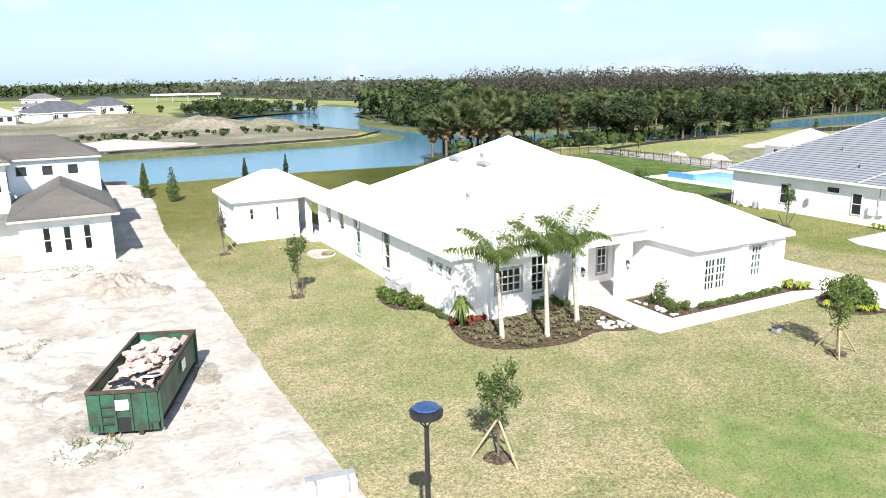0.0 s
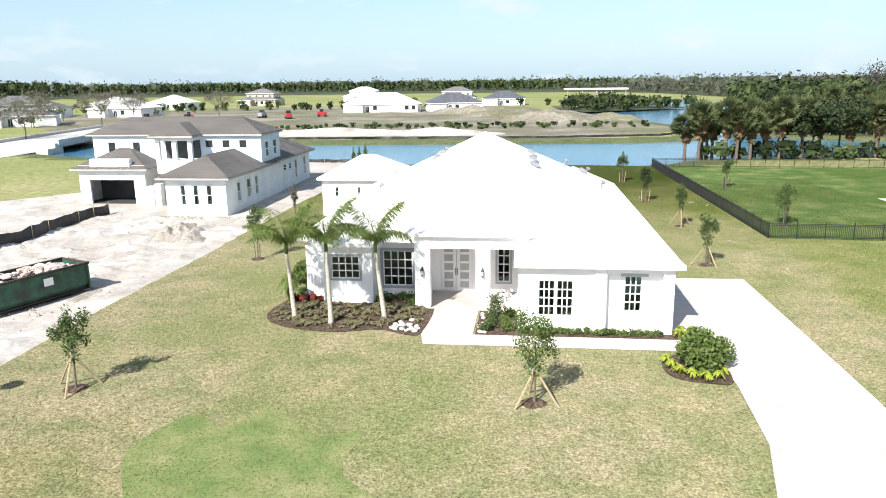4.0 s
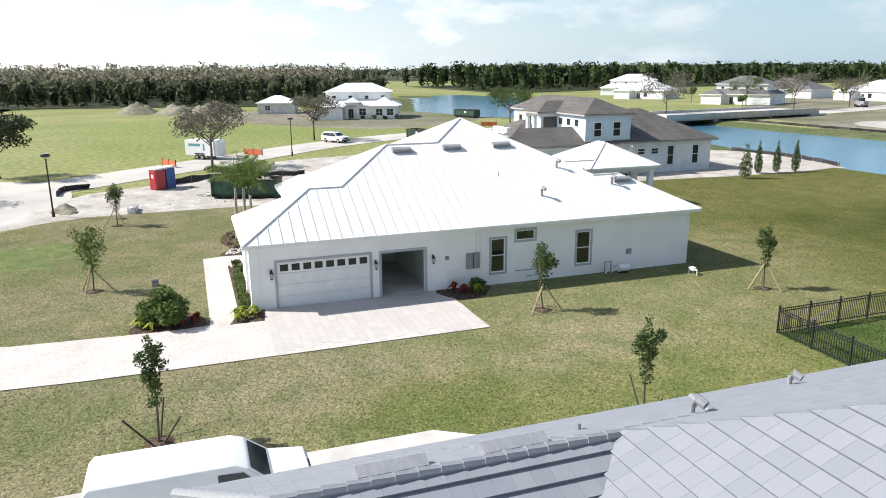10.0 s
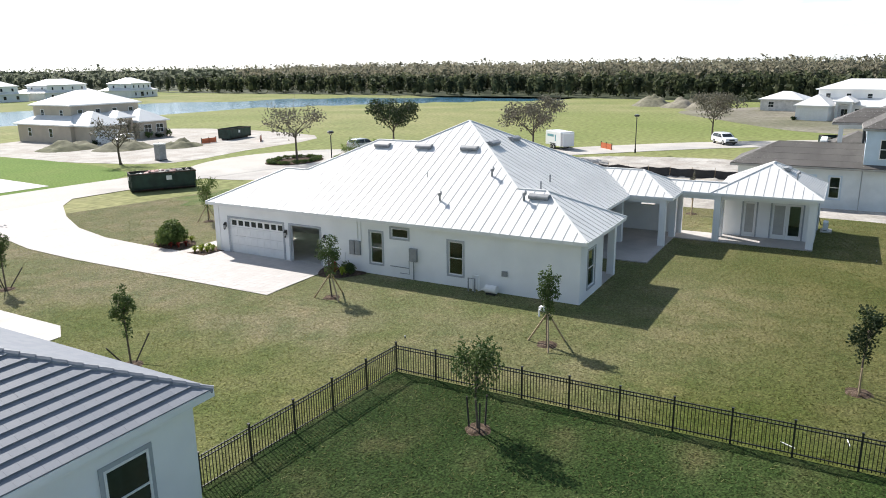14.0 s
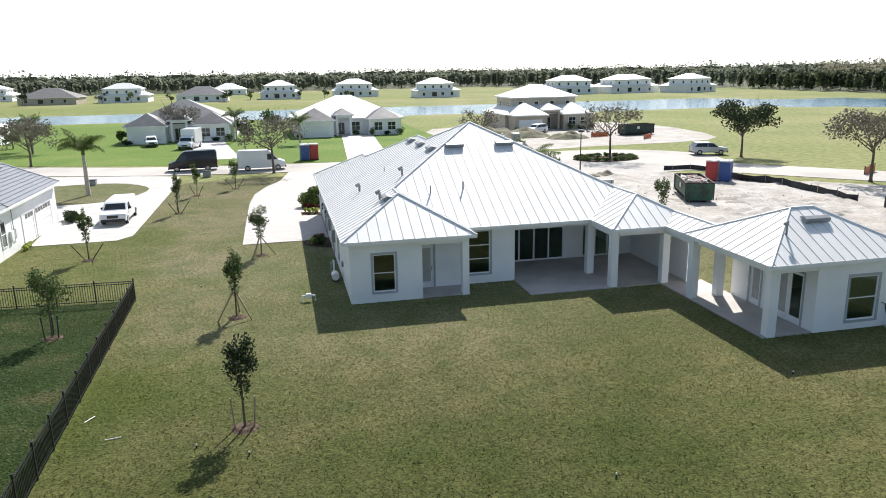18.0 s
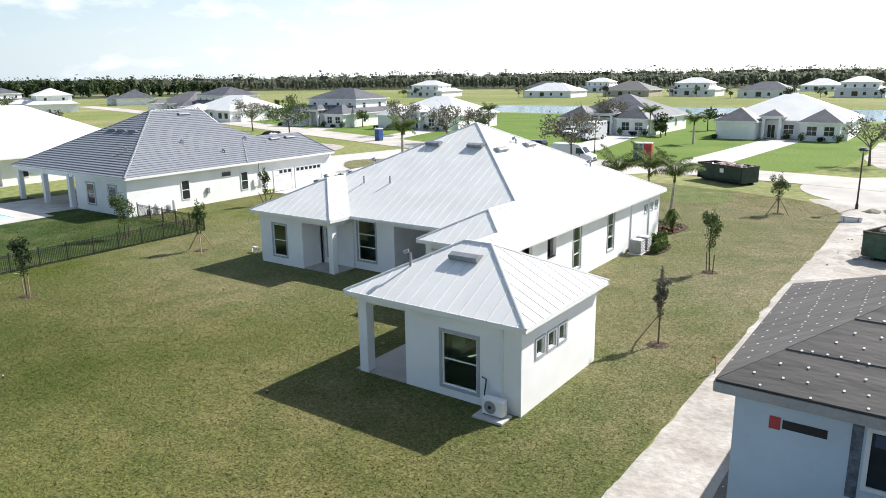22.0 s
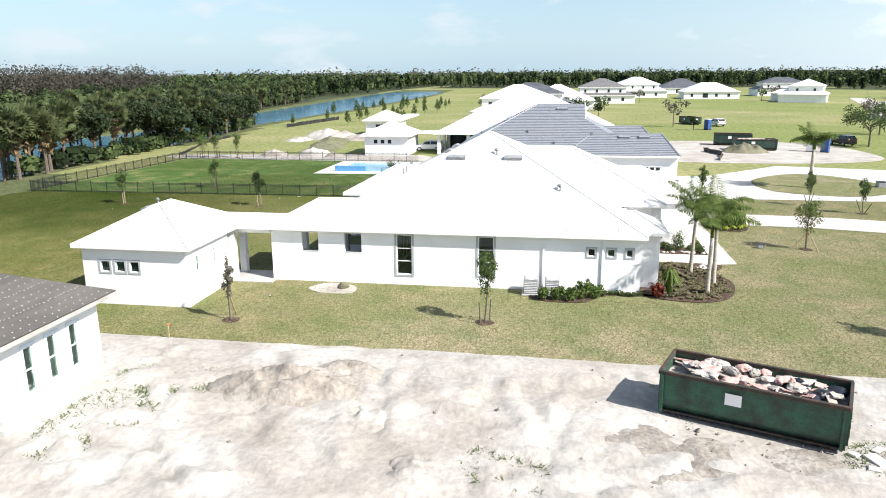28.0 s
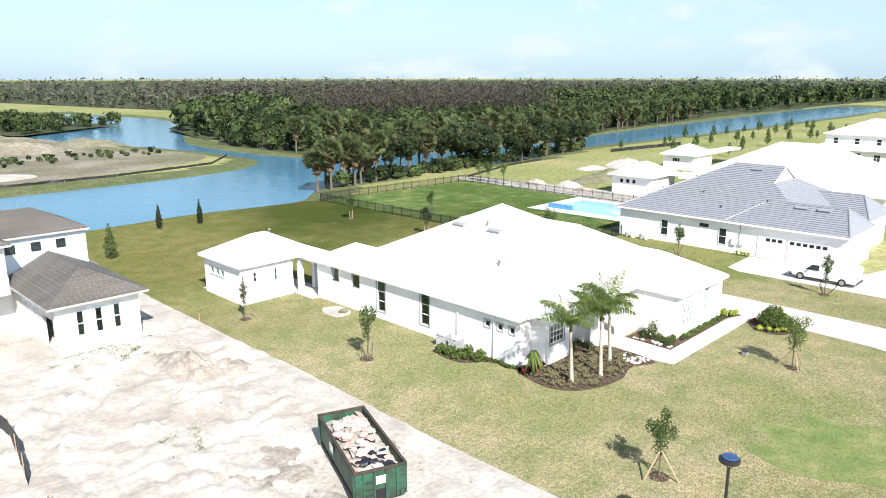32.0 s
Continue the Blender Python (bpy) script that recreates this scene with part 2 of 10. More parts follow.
BANK = layered("bank_grass", [(0.30, (0.07, 0.085, 0.038)), (0.50, (0.10, 0.115, 0.055)), (0.68, (0.135, 0.135, 0.075)), (0.85, (0.16, 0.14, 0.10))], 0.25, bump=0.6, fine=2.0, grain=0.4, big=0.05, bigc=(0.085, 0.105, 0.045), spec=0.05)
FOREST = layered("forest_floor", [(0.30, (0.03, 0.042, 0.018)), (0.55, (0.05, 0.062, 0.028)), (0.80, (0.085, 0.085, 0.045))], 0.08, bump=0.6, fine=1.0, grain=0.4, bigc=(0.045, 0.055, 0.025))
SAND = layered("sand", [(0.30, (0.285, 0.262, 0.232)), (0.42, (0.365, 0.342, 0.31)), (0.56, (0.435, 0.412, 0.38)), (0.78, (0.495, 0.472, 0.44))], 0.42, bump=0.6, fine=3.8, bigc=(0.33, 0.295, 0.255), grain=0.18, big=0.16, dist=0.08)
DIRT = layered("dirt", [(0.30, (0.10, 0.10, 0.055)), (0.48, (0.17, 0.155, 0.115)), (0.62, (0.25, 0.225, 0.185)), (0.80, (0.09, 0.10, 0.045))], 0.06, bump=0.8, fine=1.0, bigc=(0.105, 0.115, 0.05), grain=0.35, big=0.02, dist=0.2)
ROADM = layered("road_concrete", [(0.30, (0.34, 0.32, 0.30)), (0.60, (0.44, 0.42, 0.39)), (0.80, (0.50, 0.47, 0.44)), (0.95, (0.30, 0.28, 0.26))], 0.2, bump=0.2, fine=9.0, grain=0.12, bigc=(0.50, 0.46, 0.41))
PAVER = mat("paver", (0.455, 0.425, 0.402), 0.8, var=0.1, scale=0.7, fine=24, bump=0.3, per=0.055)
DRIVEM = layered("drive_pavers", [(0.30, (0.41, 0.375, 0.345)), (0.50, (0.475, 0.44, 0.41)), (0.65, (0.52, 0.485, 0.455)), (0.85, (0.45, 0.40, 0.37))], 0.6, bump=0.4, fine=7.0, grain=0.16, bigc=(0.51, 0.465, 0.435), rough=0.8)
CONC = mat("concrete", (0.52, 0.50, 0.47), 0.8, var=0.12, scale=0.8, fine=40, bump=0.2)
MULCH = layered("mulch", [(0.3, (0.045, 0.031, 0.023)), (0.5, (0.088, 0.064, 0.048)), (0.7, (0.15, 0.112, 0.085)), (0.9, (0.06, 0.043, 0.033))], 6.0, bump=1.0, fine=14, grain=0.5, dist=0.06, spec=0.05)
STUCCO = mat("white_stucco", (0.85, 0.85, 0.845), 0.85, var=0.035, scale=0.6, fine=60, bump=0.25)
TRIM = mat("grey_trim", (0.40, 0.42, 0.44), 0.7, var=0.05, scale=2, fine=50, bump=0.1)
WHITE = mat("white_paint", (0.80, 0.80, 0.79), 0.45, var=0.03, scale=2, fine=50, bump=0.05)
METALROOF = mat("white_metal_roof", (0.715, 0.71, 0.69), 0.55, var=0.045, scale=0.5, fine=14, bump=0.03, spec=0.35)
RIB = mat("roof_seam", (0.66, 0.655, 0.635), 0.5, var=0.05, scale=1.0, fine=14, bump=0.02, spec=0.35)
VENT = mat("grey_metal", (0.28, 0.29, 0.30), 0.45, var=0.12, scale=3, fine=20, bump=0.05)
BLACK = mat("black_metal", (0.018, 0.018, 0.02), 0.4, var=0.1, scale=4, fine=30, bump=0.05)
# near-black colour standing in for the shade inside open rooms
DARK = mat("interior_shade", (0.05, 0.055, 0.055), 0.7, var=0.15, scale=1, fine=10, bump=0.0)
INWALL = mat("drywall", (0.42, 0.44, 0.44), 0.8, var=0.05, scale=1, fine=20, bump=0.0)
GLASS = glass("window_glass", (0.40, 0.60, 0.52))
FROST = mat("frosted_glass", (0.42, 0.42, 0.41), 0.25, var=0.06, scale=3, fine=20, bump=0.02)
PANE = mat("far_window_glass", (0.03, 0.04, 0.045), 0.08, var=0.3, scale=0.5, fine=3, bump=0.0)
SHINGLE = mat("roof_shingle", (0.16, 0.155, 0.155), 0.75, var=0.2, scale=1.5, fine=9, bump=0.3, per=0.1)
GREYTILE = mat("grey_roof_tile", (0.212, 0.226, 0.252), 0.5, var=0.2, scale=3.2, fine=16, bump=0.2, per=0.022, tint=(0.268, 0.276, 0.292), stretch=(0.4, 1.8, 1.0))
SLATE = mat("slate_blue_roof", (0.10, 0.105, 0.118), 0.55, var=0.18, scale=0.6, fine=5, bump=0.3)
FARWHITE = mat("white_far_roof", (0.72, 0.72, 0.71), 0.5, var=0.06, scale=0.3, fine=4, bump=0.1)
FELT = mat("black_roof_felt", (0.103, 0.094, 0.085), 0.75, var=0.16, scale=0.5, fine=2.3, bump=0.45, dist=0.06, stretch=(0.45, 1.6, 1.6))
CAP = mat("white_plastic_cap", (0.75, 0.74, 0.72), 0.5, var=0.03, scale=3, fine=30, bump=0)
WRAP = mat("house_wrap", (0.56, 0.66, 0.745), 0.5, var=0.05, scale=1.0, fine=8, bump=0.3)
BLOCK = mat("concrete_block", (0.65, 0.64, 0.615), 0.9, var=0.14, scale=1.3, fine=30, bump=0.4, per=0.09)
BEIGE = mat("beige_stucco", (0.48, 0.42, 0.34), 0.85, var=0.06, scale=0.6, fine=20, bump=0.2)
WOOD = mat("pale_wood", (0.42, 0.32, 0.20), 0.8, var=0.2, scale=2, fine=20, bump=0.2, stretch=(6, 6, 1))
BARK = mat("grey_bark", (0.15, 0.12, 0.095), 0.9, var=0.25, scale=4, fine=25, bump=0.6)
PALMTRUNK = mat("palm_trunk", (0.46, 0.42, 0.35), 0.85, var=0.18, scale=3, fine=14, bump=0.4, stretch=(1, 1, 5))


def leafy(name, c, tint, rough=0.6, trans=0.25, through=None, lush=None, crowns=None):
    """Foliage: colour varies from leaf to leaf, with a little light coming through."""
    m = bpy.data.materials.new(name)
    m.use_nodes = True
    n, l = m.node_tree.nodes, m.node_tree.links
    b = n["Principled BSDF"]
    g = n.new("ShaderNodeNewGeometry")
    r = n.new("ShaderNodeValToRGB")
    r.color_ramp.elements[0].color, r.color_ramp.elements[1].color = (*c, 1), (*tint, 1)
    l.new(g.outputs["Random Per Island"], r.inputs[0])
    col = r.outputs[0]
    if crowns:
        # from tree to tree: darker oaks among brighter palms
        cc_ = n.new("ShaderNodeTexCoord")
        cn_ = n.new("ShaderNodeTexNoise")
        cn_.inputs["Scale"].default_value, cn_.inputs["Detail"].default_value = 0.17, 2
        l.new(cc_.outputs["Object"], cn_.inputs["Vector"])
        cm_ = n.new("ShaderNodeMixRGB")
        cm_.blend_type = "MULTIPLY"
        cm_.inputs[2].default_value = (*crowns, 1)
        l.new(ramp01(n, l, cn_.outputs[0], 0.40, 0.60), cm_.inputs[0])
        l.new(col, cm_.inputs[1])
        col = cm_.outputs[0]
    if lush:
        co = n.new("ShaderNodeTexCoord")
        col = zone_tinted(n, l, co.outputs["Object"], col, lush)
    l.new(col, b.inputs["Base Color"])
    b.inputs["Roughness"].default_value, b.inputs["Specular IOR Level"].default_value = rough, 0.12
    t = n.new("ShaderNodeBsdfTranslucent")
    if through:
        t.inputs[0].default_value = (*through, 1)
    else:
        l.new(col, t.inputs[0])
    mx = n.new("ShaderNodeMixShader")
    mx.inputs[0].default_value = trans
    l.new(b.outputs[0], mx.inputs[1])
    l.new(t.outputs[0], mx.inputs[2])
    l.new(mx.outputs[0], n["Material Output"].inputs[0])
    return m


LEAF = leafy("oak_leaves", (0.05, 0.085, 0.028), (0.105, 0.145, 0.05))
LEAFDARK = leafy("dark_leaves", (0.022, 0.038, 0.018), (0.05, 0.068, 0.03))
LEAFLIGHT = leafy("light_leaves", (0.07, 0.12, 0.03), (0.15, 0.19, 0.06))
LEAFDRY = leafy("sparse_dry_leaves", (0.11, 0.105, 0.075), (0.19, 0.175, 0.135))
LEAFPALM = leafy("palm_leaves", (0.075, 0.125, 0.032), (0.20, 0.25, 0.075), trans=0.4)
LEAFCAB = leafy("cabbage_palm_leaves", (0.05, 0.075, 0.03), (0.12, 0.135, 0.06))
LEAFLIME = leafy("lime_leaves", (0.20, 0.26, 0.03), (0.34, 0.38, 0.06))
LEAFRED = leafy("red_leaves", (0.13, 0.02, 0.018), (0.28, 0.06, 0.03))
WOODS = leafy("woods_foliage", (0.046, 0.074, 0.028), (0.115, 0.148, 0.056), crowns=(0.26, 0.30, 0.34))
# distance haze is put into the paler leaf colours of these three
WOODSFAR = leafy("hazed_far_foliage", (0.12, 0.14, 0.10), (0.22, 0.23, 0.165), trans=0.6)
WOODSWEST = leafy("hazed_west_foliage", (0.07, 0.09, 0.05), (0.17, 0.185, 0.095), trans=0.45, crowns=(0.35, 0.38, 0.4))
HAZEWOODS = leafy("hazed_bare_woods", (0.18, 0.185, 0.13), (0.31, 0.285, 0.21), trans=0.6, crowns=(0.7, 0.68, 0.66))
WOODSBROWN = leafy("cypress_foliage", (0.048, 0.046, 0.036), (0.092, 0.084, 0.068))
STRAW = leafy("dead_fronds", (0.16, 0.12, 0.07), (0.26, 0.20, 0.12))
PETAL = leafy("white_petals", (0.75, 0.73, 0.68), (0.85, 0.83, 0.78))


# ---- helpers ----
def box(bm, x0, y0, z0, x1, y1, z1, m=None):
    v = [bm.verts.new(p) for p in ((x0, y0, z0), (x1, y0, z0), (x1, y1, z0), (x0, y1, z0), (x0, y0, z1), (x1, y0, z1), (x1, y1, z1), (x0, y1, z1))]
    if m is not None:
        for w in v:
            w.co = m @ w.co
    for f in ((3, 2, 1, 0), (4, 5, 6, 7), (0, 1, 5, 4), (1, 2, 6, 5), (2, 3, 7, 6), (3, 0, 4, 7)):
        bm.faces.new([v[i] for i in f])
    return bm


def boxes(*bs):
    bm = bmesh.new()
    for b in bs:
        box(bm, *b)
    return bm


def tube(bm, pts, r, seg=8, cap=True):
    """A tapered tube through pts; r: one radius, or one a point."""
    rs = r if hasattr(r, "__len__") else [r] * len(pts)
    rings, up = [], Vector((0.31, 0.17, 0.93)).normalized()
    for i, p in enumerate(pts):
        p = Vector(p)
        d = (Vector(pts[min(i + 1, len(pts) - 1)]) - Vector(pts[max(i - 1, 0)])).normalized()
        a = d.cross(up if abs(d.dot(up)) < 0.95 else Vector((1, 0, 0))).normalized()
        c = d.cross(a)
        rings.append([bm.verts.new(p + (a * math.cos(6.2832 * k / seg) + c * math.sin(6.2832 * k / seg)) * rs[i]) for k in range(seg)])
    for a, b in zip(rings, rings[1:]):
        for k in range(seg):
            bm.faces.new((a[k], a[(k + 1) % seg], b[(k + 1) % seg], b[k]))
    if cap:
        bm.faces.new(rings[0][::-1])
        bm.faces.new(rings[-1])
    return bm


def slab(bm, pts, z0, z1):
    """A prism over the plan polygon pts."""
    lo = [bm.verts.new((x, y, z0)) for x, y in pts]
    hi = [bm.verts.new((x, y, z1)) for x, y in pts]
    bm.faces.new(lo[::-1])
    bm.faces.new(hi)
    for i in range(len(pts)):
        j = (i + 1) % len(pts)
        bm.faces.new((lo[i], lo[j], hi[j], hi[i]))
    bm.normal_update()
    return bm


def finish(name, bm, material, smooth=False):
    bmesh.ops.recalc_face_normals(bm, faces=bm.faces)
    me = bpy.data.meshes.new(name)
    bm.to_mesh(me)
    bm.free()
    me.materials.append(material)
    if smooth:
        for p in me.polygons:
            p.use_smooth = True
    return me


def part(name, bm, material, parent=None, label="", smooth=False):
    ob = new(name, finish(name, bm, material, smooth))
    if parent:
        ob.parent = parent
    if label:
        ob["label"] = label
    return ob


def share(name, me, parent, m):
    """One more piece on a mesh already made."""
    ob = new(name, me)
    ob.parent = parent
    ob.matrix_basis = m
    return ob


def thing(name, label, category, x=0, y=0, z=0, rz=0, group=""):
    ob = new(name)
    ob.matrix_basis = pose(x, y, z, 0, 0, rz)
    ob.empty_display_size = 0.3
    return tagged(ob, label, category, group)


def structure(name, bm, material, label="", smooth=False):
    return tagged(part(name, bm, material, None, label, smooth), kind="structure")


def raw(name, verts, faces, material, smooth=False):
    me = bpy.data.meshes.new(name)
    me.from_pydata(verts, [], faces)
    me.materials.append(material)
    if smooth:
        me.polygons.foreach_set("use_smooth", [True] * len(me.polygons))
    return new(name, me)


def bev(bm, w, seg=1):
    bmesh.ops.bevel(bm, geom=bm.edges[:], offset=w, segments=seg, affect="EDGES", profile=0.6)
    return bm


def smooth_closed(pts, n=5):
    """A closed Catmull-Rom curve through plan points."""
    out = []
    for i in range(len(pts)):
        p = [Vector(pts[(i + k) % len(pts)]) for k in (-1, 0, 1, 2)]
        for k in range(n):
            t = k / n
            q = 0.5 * (2 * p[1] + (p[2] - p[0]) * t + (2 * p[0] - 5 * p[1] + 4 * p[2] - p[3]) * t * t + (3 * p[1] - p[0] - 3 * p[2] + p[3]) * t ** 3)
            out.append((q.x, q.y))
    return out


def ribbon(line, width, n=6):
    """The outline of a way of that width along plan points."""
    p = [Vector(a) for a in line]
    cs = []
    for i in range(len(p) - 1):
        a, b, c, d = p[max(i - 1, 0)], p[i], p[i + 1], p[min(i + 2, len(p) - 1)]
        for k in range(n):
            t = k / n
            cs.append(0.5 * (2 * b + (c - a) * t + (2 * a - 5 * b + 4 * c - d) * t * t + (3 * b - a - 3 * c + d) * t ** 3))
    cs.append(p[-1])
    L, R = [], []
    for i, c in enumerate(cs):
        d = (cs[min(i + 1, len(cs) - 1)] - cs[max(i - 1, 0)]).normalized()
        nrm = Vector((-d.y, d.x)) * width / 2
        L.append((c + nrm)[:])
        R.append((c - nrm)[:])
    return L + R[::-1]


def sheet(name, pts, z, material, label="", depth=0.0):
    """Flat ground cover on the plan polygon pts, with its rim going down by depth."""
    bm = bmesh.new()
    slab(bm, pts, z - (depth or 0.02), z)
    bmesh.ops.triangulate(bm, faces=[f for f in bm.faces if len(f.verts) > 4])
    return structure(name, bm, material, label)


# ---- ground and water ----
LAKE_N = [(-240, 125), (-190, 106), (-132, 88), (-112, 80), (-96, 98), (-69, 119), (-40, 108), (-5, 101.5), (8, 99), (28, 100.5), (46, 98.5), (56, 106.5), (85, 112), (105, 109), (133, 112), (146, 116), (255, 112), (480, 118),
          (480, 152), (343, 147), (202, 138), (165, 131), (110, 137), (82, 150), (79, 200), (95, 240), (128, 330), (110, 420), (70, 400), (45, 275), (62, 225), (73, 165), (64, 143), (37, 136.5), (-7, 135.5), (-44, 132), (-82, 134), (-140, 146), (-240, 160)]
LAKE_S = [(150, -140), (43, -118), (-10, -118), (-60, -112), (-95, -112), (-150, -70), (-185, -30), (-210, -45), (-190, -100), (-170, -140), (-110, -165), (-30, -168), (60, -165), (150, -178)]


def inside_depth(X, Y, poly):
    """Distance to the polygon's rim, positive inside."""
    P = np.array(poly)
    Q = np.roll(P, -1, axis=0)
    d2 = np.full(X.shape, 1e12)
    inn = np.zeros(X.shape, bool)
    for (ax, ay), (bx, by) in zip(P, Q):
        ex, ey = bx - ax, by - ay
        t = np.clip(((X - ax) * ex + (Y - ay) * ey) / (ex * ex + ey * ey), 0, 1)
        d2 = np.minimum(d2, (X - ax - t * ex) ** 2 + (Y - ay - t * ey) ** 2)
        if ay != by:
            inn ^= ((ay > Y) != (by > Y)) & (X < ex * (Y - ay) / ey + ax)
    return np.where(inn, 1, -1) * np.sqrt(d2)


def grid_lines(lo, hi, near0, near1, step, far):
    a = list(np.arange(near0, near1 + 0.01, step))
    s, v = step, near1
    while v < hi:
        s = min(far, s * 1.25)
        v += s
        a.append(v)
    s, v = step, near0
    while v > lo:
        s = min(far, s * 1.25)
        v -= s
        a.insert(0, v)
    return np.array(a)


gx, gy = grid_lines(-4500, 4500, -120, 180, 3.0, 260), grid_lines(-4500, 4500, -60, 170, 3.0, 260)
GX, GY = np.meshgrid(gx, gy, indexing="ij")
dn = np.maximum(inside_depth(GX, GY, smooth_closed(LAKE_N, 4)), inside_depth(GX, GY, smooth_closed(LAKE_S, 4)))
GZ = -0.62 * np.clip((dn + 3.0) / 3.0, 0, 1) - np.clip(dn * 0.25, 0, 1.2)
nx, ny = GX.shape
idx = np.arange(nx * ny).reshape(nx, ny)
gf = np.stack([idx[:-1, :-1], idx[1:, :-1], idx[1:, 1:], idx[:-1, 1:]], -1).reshape(-1, 4)
ground = raw("ground", np.stack([GX, GY, GZ], -1).reshape(-1, 3).tolist(), gf.tolist(), MEADOW, True)
# rough dark grass on the banks of the lake and the river
ground.data.materials.append(BANK)
dc = (dn[:-1, :-1] + dn[1:, :-1] + dn[1:, 1:] + dn[:-1, 1:]) / 4
ground.data.polygons.foreach_set("material_index", ((dc > -7.0) & (GY[:-1, :-1] > 60)).astype(np.int32).ravel())
tagged(ground, "wide flat grassland with mown green and dry patches", "ground", kind="structure")

WATER = bpy.data.materials.new("lake_water")
WATER.use_nodes = True
_n, _l = WATER.node_tree.nodes, WATER.node_tree.links
_b = _n["Principled BSDF"]
_b.inputs["Base Color"].default_value, _b.inputs["Roughness"].default_value, _b.inputs["IOR"].default_value = (0.06, 0.17, 0.26, 1), 0.12, 1.33
_w = _n.new("ShaderNodeTexNoise")
_w.inputs["Scale"].default_value, _w.inputs["Detail"].default_value = 1.3, 4
_c = _n.new("ShaderNodeTexCoord")
_l.new(_c.outputs["Object"], _w.inputs["Vector"])
_p = _n.new("ShaderNodeBump")
_p.inputs["Strength"].default_value, _p.inputs["Distance"].default_value = 0.35, 0.2
_l.new(_w.outputs[0], _p.inputs["Height"])
_l.new(_p.outputs[0], _b.inputs["Normal"])
for nm, (x0, y0, x1, y1), lab in (("water_north", (-260, 70, 500, 430), "calm blue lake reflecting the sky"), ("water_south", (-230, -190, 160, -20), "pale lake beyond the far lawns")):
    tagged(raw(nm, [(x0, y0, -0.6), (x1, y0, -0.6), (x1, y1, -0.6), (x0, y1, -0.6)], [(0, 1, 2, 3)], WATER), lab, "lake", kind="structure")

# lawn of the two lots, sand of the building lot
LAWN = [(7.3, 14), (7.0, 30), (7.3, 60), (7.3, 96), (28, 97), (45, 95), (47.3, 94), (47.75, 48.6), (58, 48), (58, 8), (52, 4), (40, 2), (33.5, 5), (20, 8), (12, 10.5)]
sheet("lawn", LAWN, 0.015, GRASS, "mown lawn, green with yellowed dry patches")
BACKLAWN = [(47.75, 48.6), (58, 48), (77.9, 48), (77.9, 92.2), (47.0, 93.8)]
sheet("neighbour_lawn", BACKLAWN, 0.018, GREENLAWN, "deep green mown lawn inside the fence")
SANDLOT = [(7.3, 97), (7.15, 60), (7.3, 40), (7.0, 27), (7.6, 16), (11, 9.5), (4, 11), (-5, 15), (-9, 21), (-17, 27.5), (-24, 35), (-27, 46), (-26, 60), (-19, 70), (-14, 80), (-12, 97)]
SANDEDGE = smooth_closed(SANDLOT, 4)
TRACKS = [[(-4, 13), (-6, 24), (-9, 40), (-11.5, 60)], [(-1, 13), (-1, 25), (-6, 42), (-10, 60)], [(4, 12), (1, 26), (-4, 38), (-14, 46)], [(5.5, 96), (5.2, 70), (5.4, 48), (1, 34), (-3, 16)], [(-12, 20), (-6, 30), (0, 40), (1, 52)], [(6, 34), (-4, 36), (-16, 36)], [(-20, 36), (-8, 46), (-2, 52)]]


def lumps(x, y, s, seed):
    """Smooth random relief of wavelength about s."""
    r = np.random.default_rng(seed)
    z = 0
    for _ in range(9):
        a, p, f = r.uniform(0, 6.283), r.uniform(0, 6.283), r.uniform(0.7, 1.5)
        z = z + np.sin((x * np.cos(a) + y * np.sin(a)) * 6.283 * f / s + p)
    return z / 4


sgx, sgy = np.meshgrid(np.arange(-28.5, 12.5, 0.3), np.arange(8.5, 98.5, 0.3), indexing="ij")
sd_ = inside_depth(sgx, sgy, SANDEDGE) + 0.07 * lumps(sgx, sgy, 3.0, 1)
sz = 0.07 + 0.045 * lumps(sgx, sgy, 7.0, 2) + 0.04 * lumps(sgx, sgy, 1.9, 3) * (0.5 + 0.5 * np.tanh(2 * lumps(sgx, sgy, 11.0, 8))) + 0.022 * lumps(sgx, sgy, 0.9, 4)
for tr in TRACKS:
    cl = ribbon(tr, 1.7, 8)
    h_ = len(cl) // 2
    for side in (cl[:h_], cl[h_:]):
        d_ = np.full(sgx.shape, 9.0)
        for (ax_, ay_), (bx_, by_) in zip(side, side[1:]):
            ex_, ey_ = bx_ - ax_, by_ - ay_
            tt = np.clip(((sgx - ax_) * ex_ + (sgy - ay_) * ey_) / (ex_ * ex_ + ey_ * ey_), 0, 1)
            d_ = np.minimum(d_, np.hypot(sgx - ax_ - tt * ex_, sgy - ay_ - tt * ey_))
        fade = 0.55 + 0.45 * np.tanh(2.0 * lumps(sgx, sgy, 6.0, 9))
        sz += fade * (-0.11 * np.exp(-(d_ / 0.24) ** 2) + 0.085 * np.exp(-((d_ - 0.5) / 0.22) ** 2))
rs_ = np.random.default_rng(12)
for _ in range(170):
    cx_, cy_, w_, hh_ = rs_.uniform(-24, 6), rs_.uniform(14, 58), rs_.uniform(0.25, 0.7), rs_.uniform(0.05, 0.24)
    sz += hh_ * np.exp(-((sgx - cx_) ** 2 + (sgy - cy_) ** 2) / w_ ** 2)
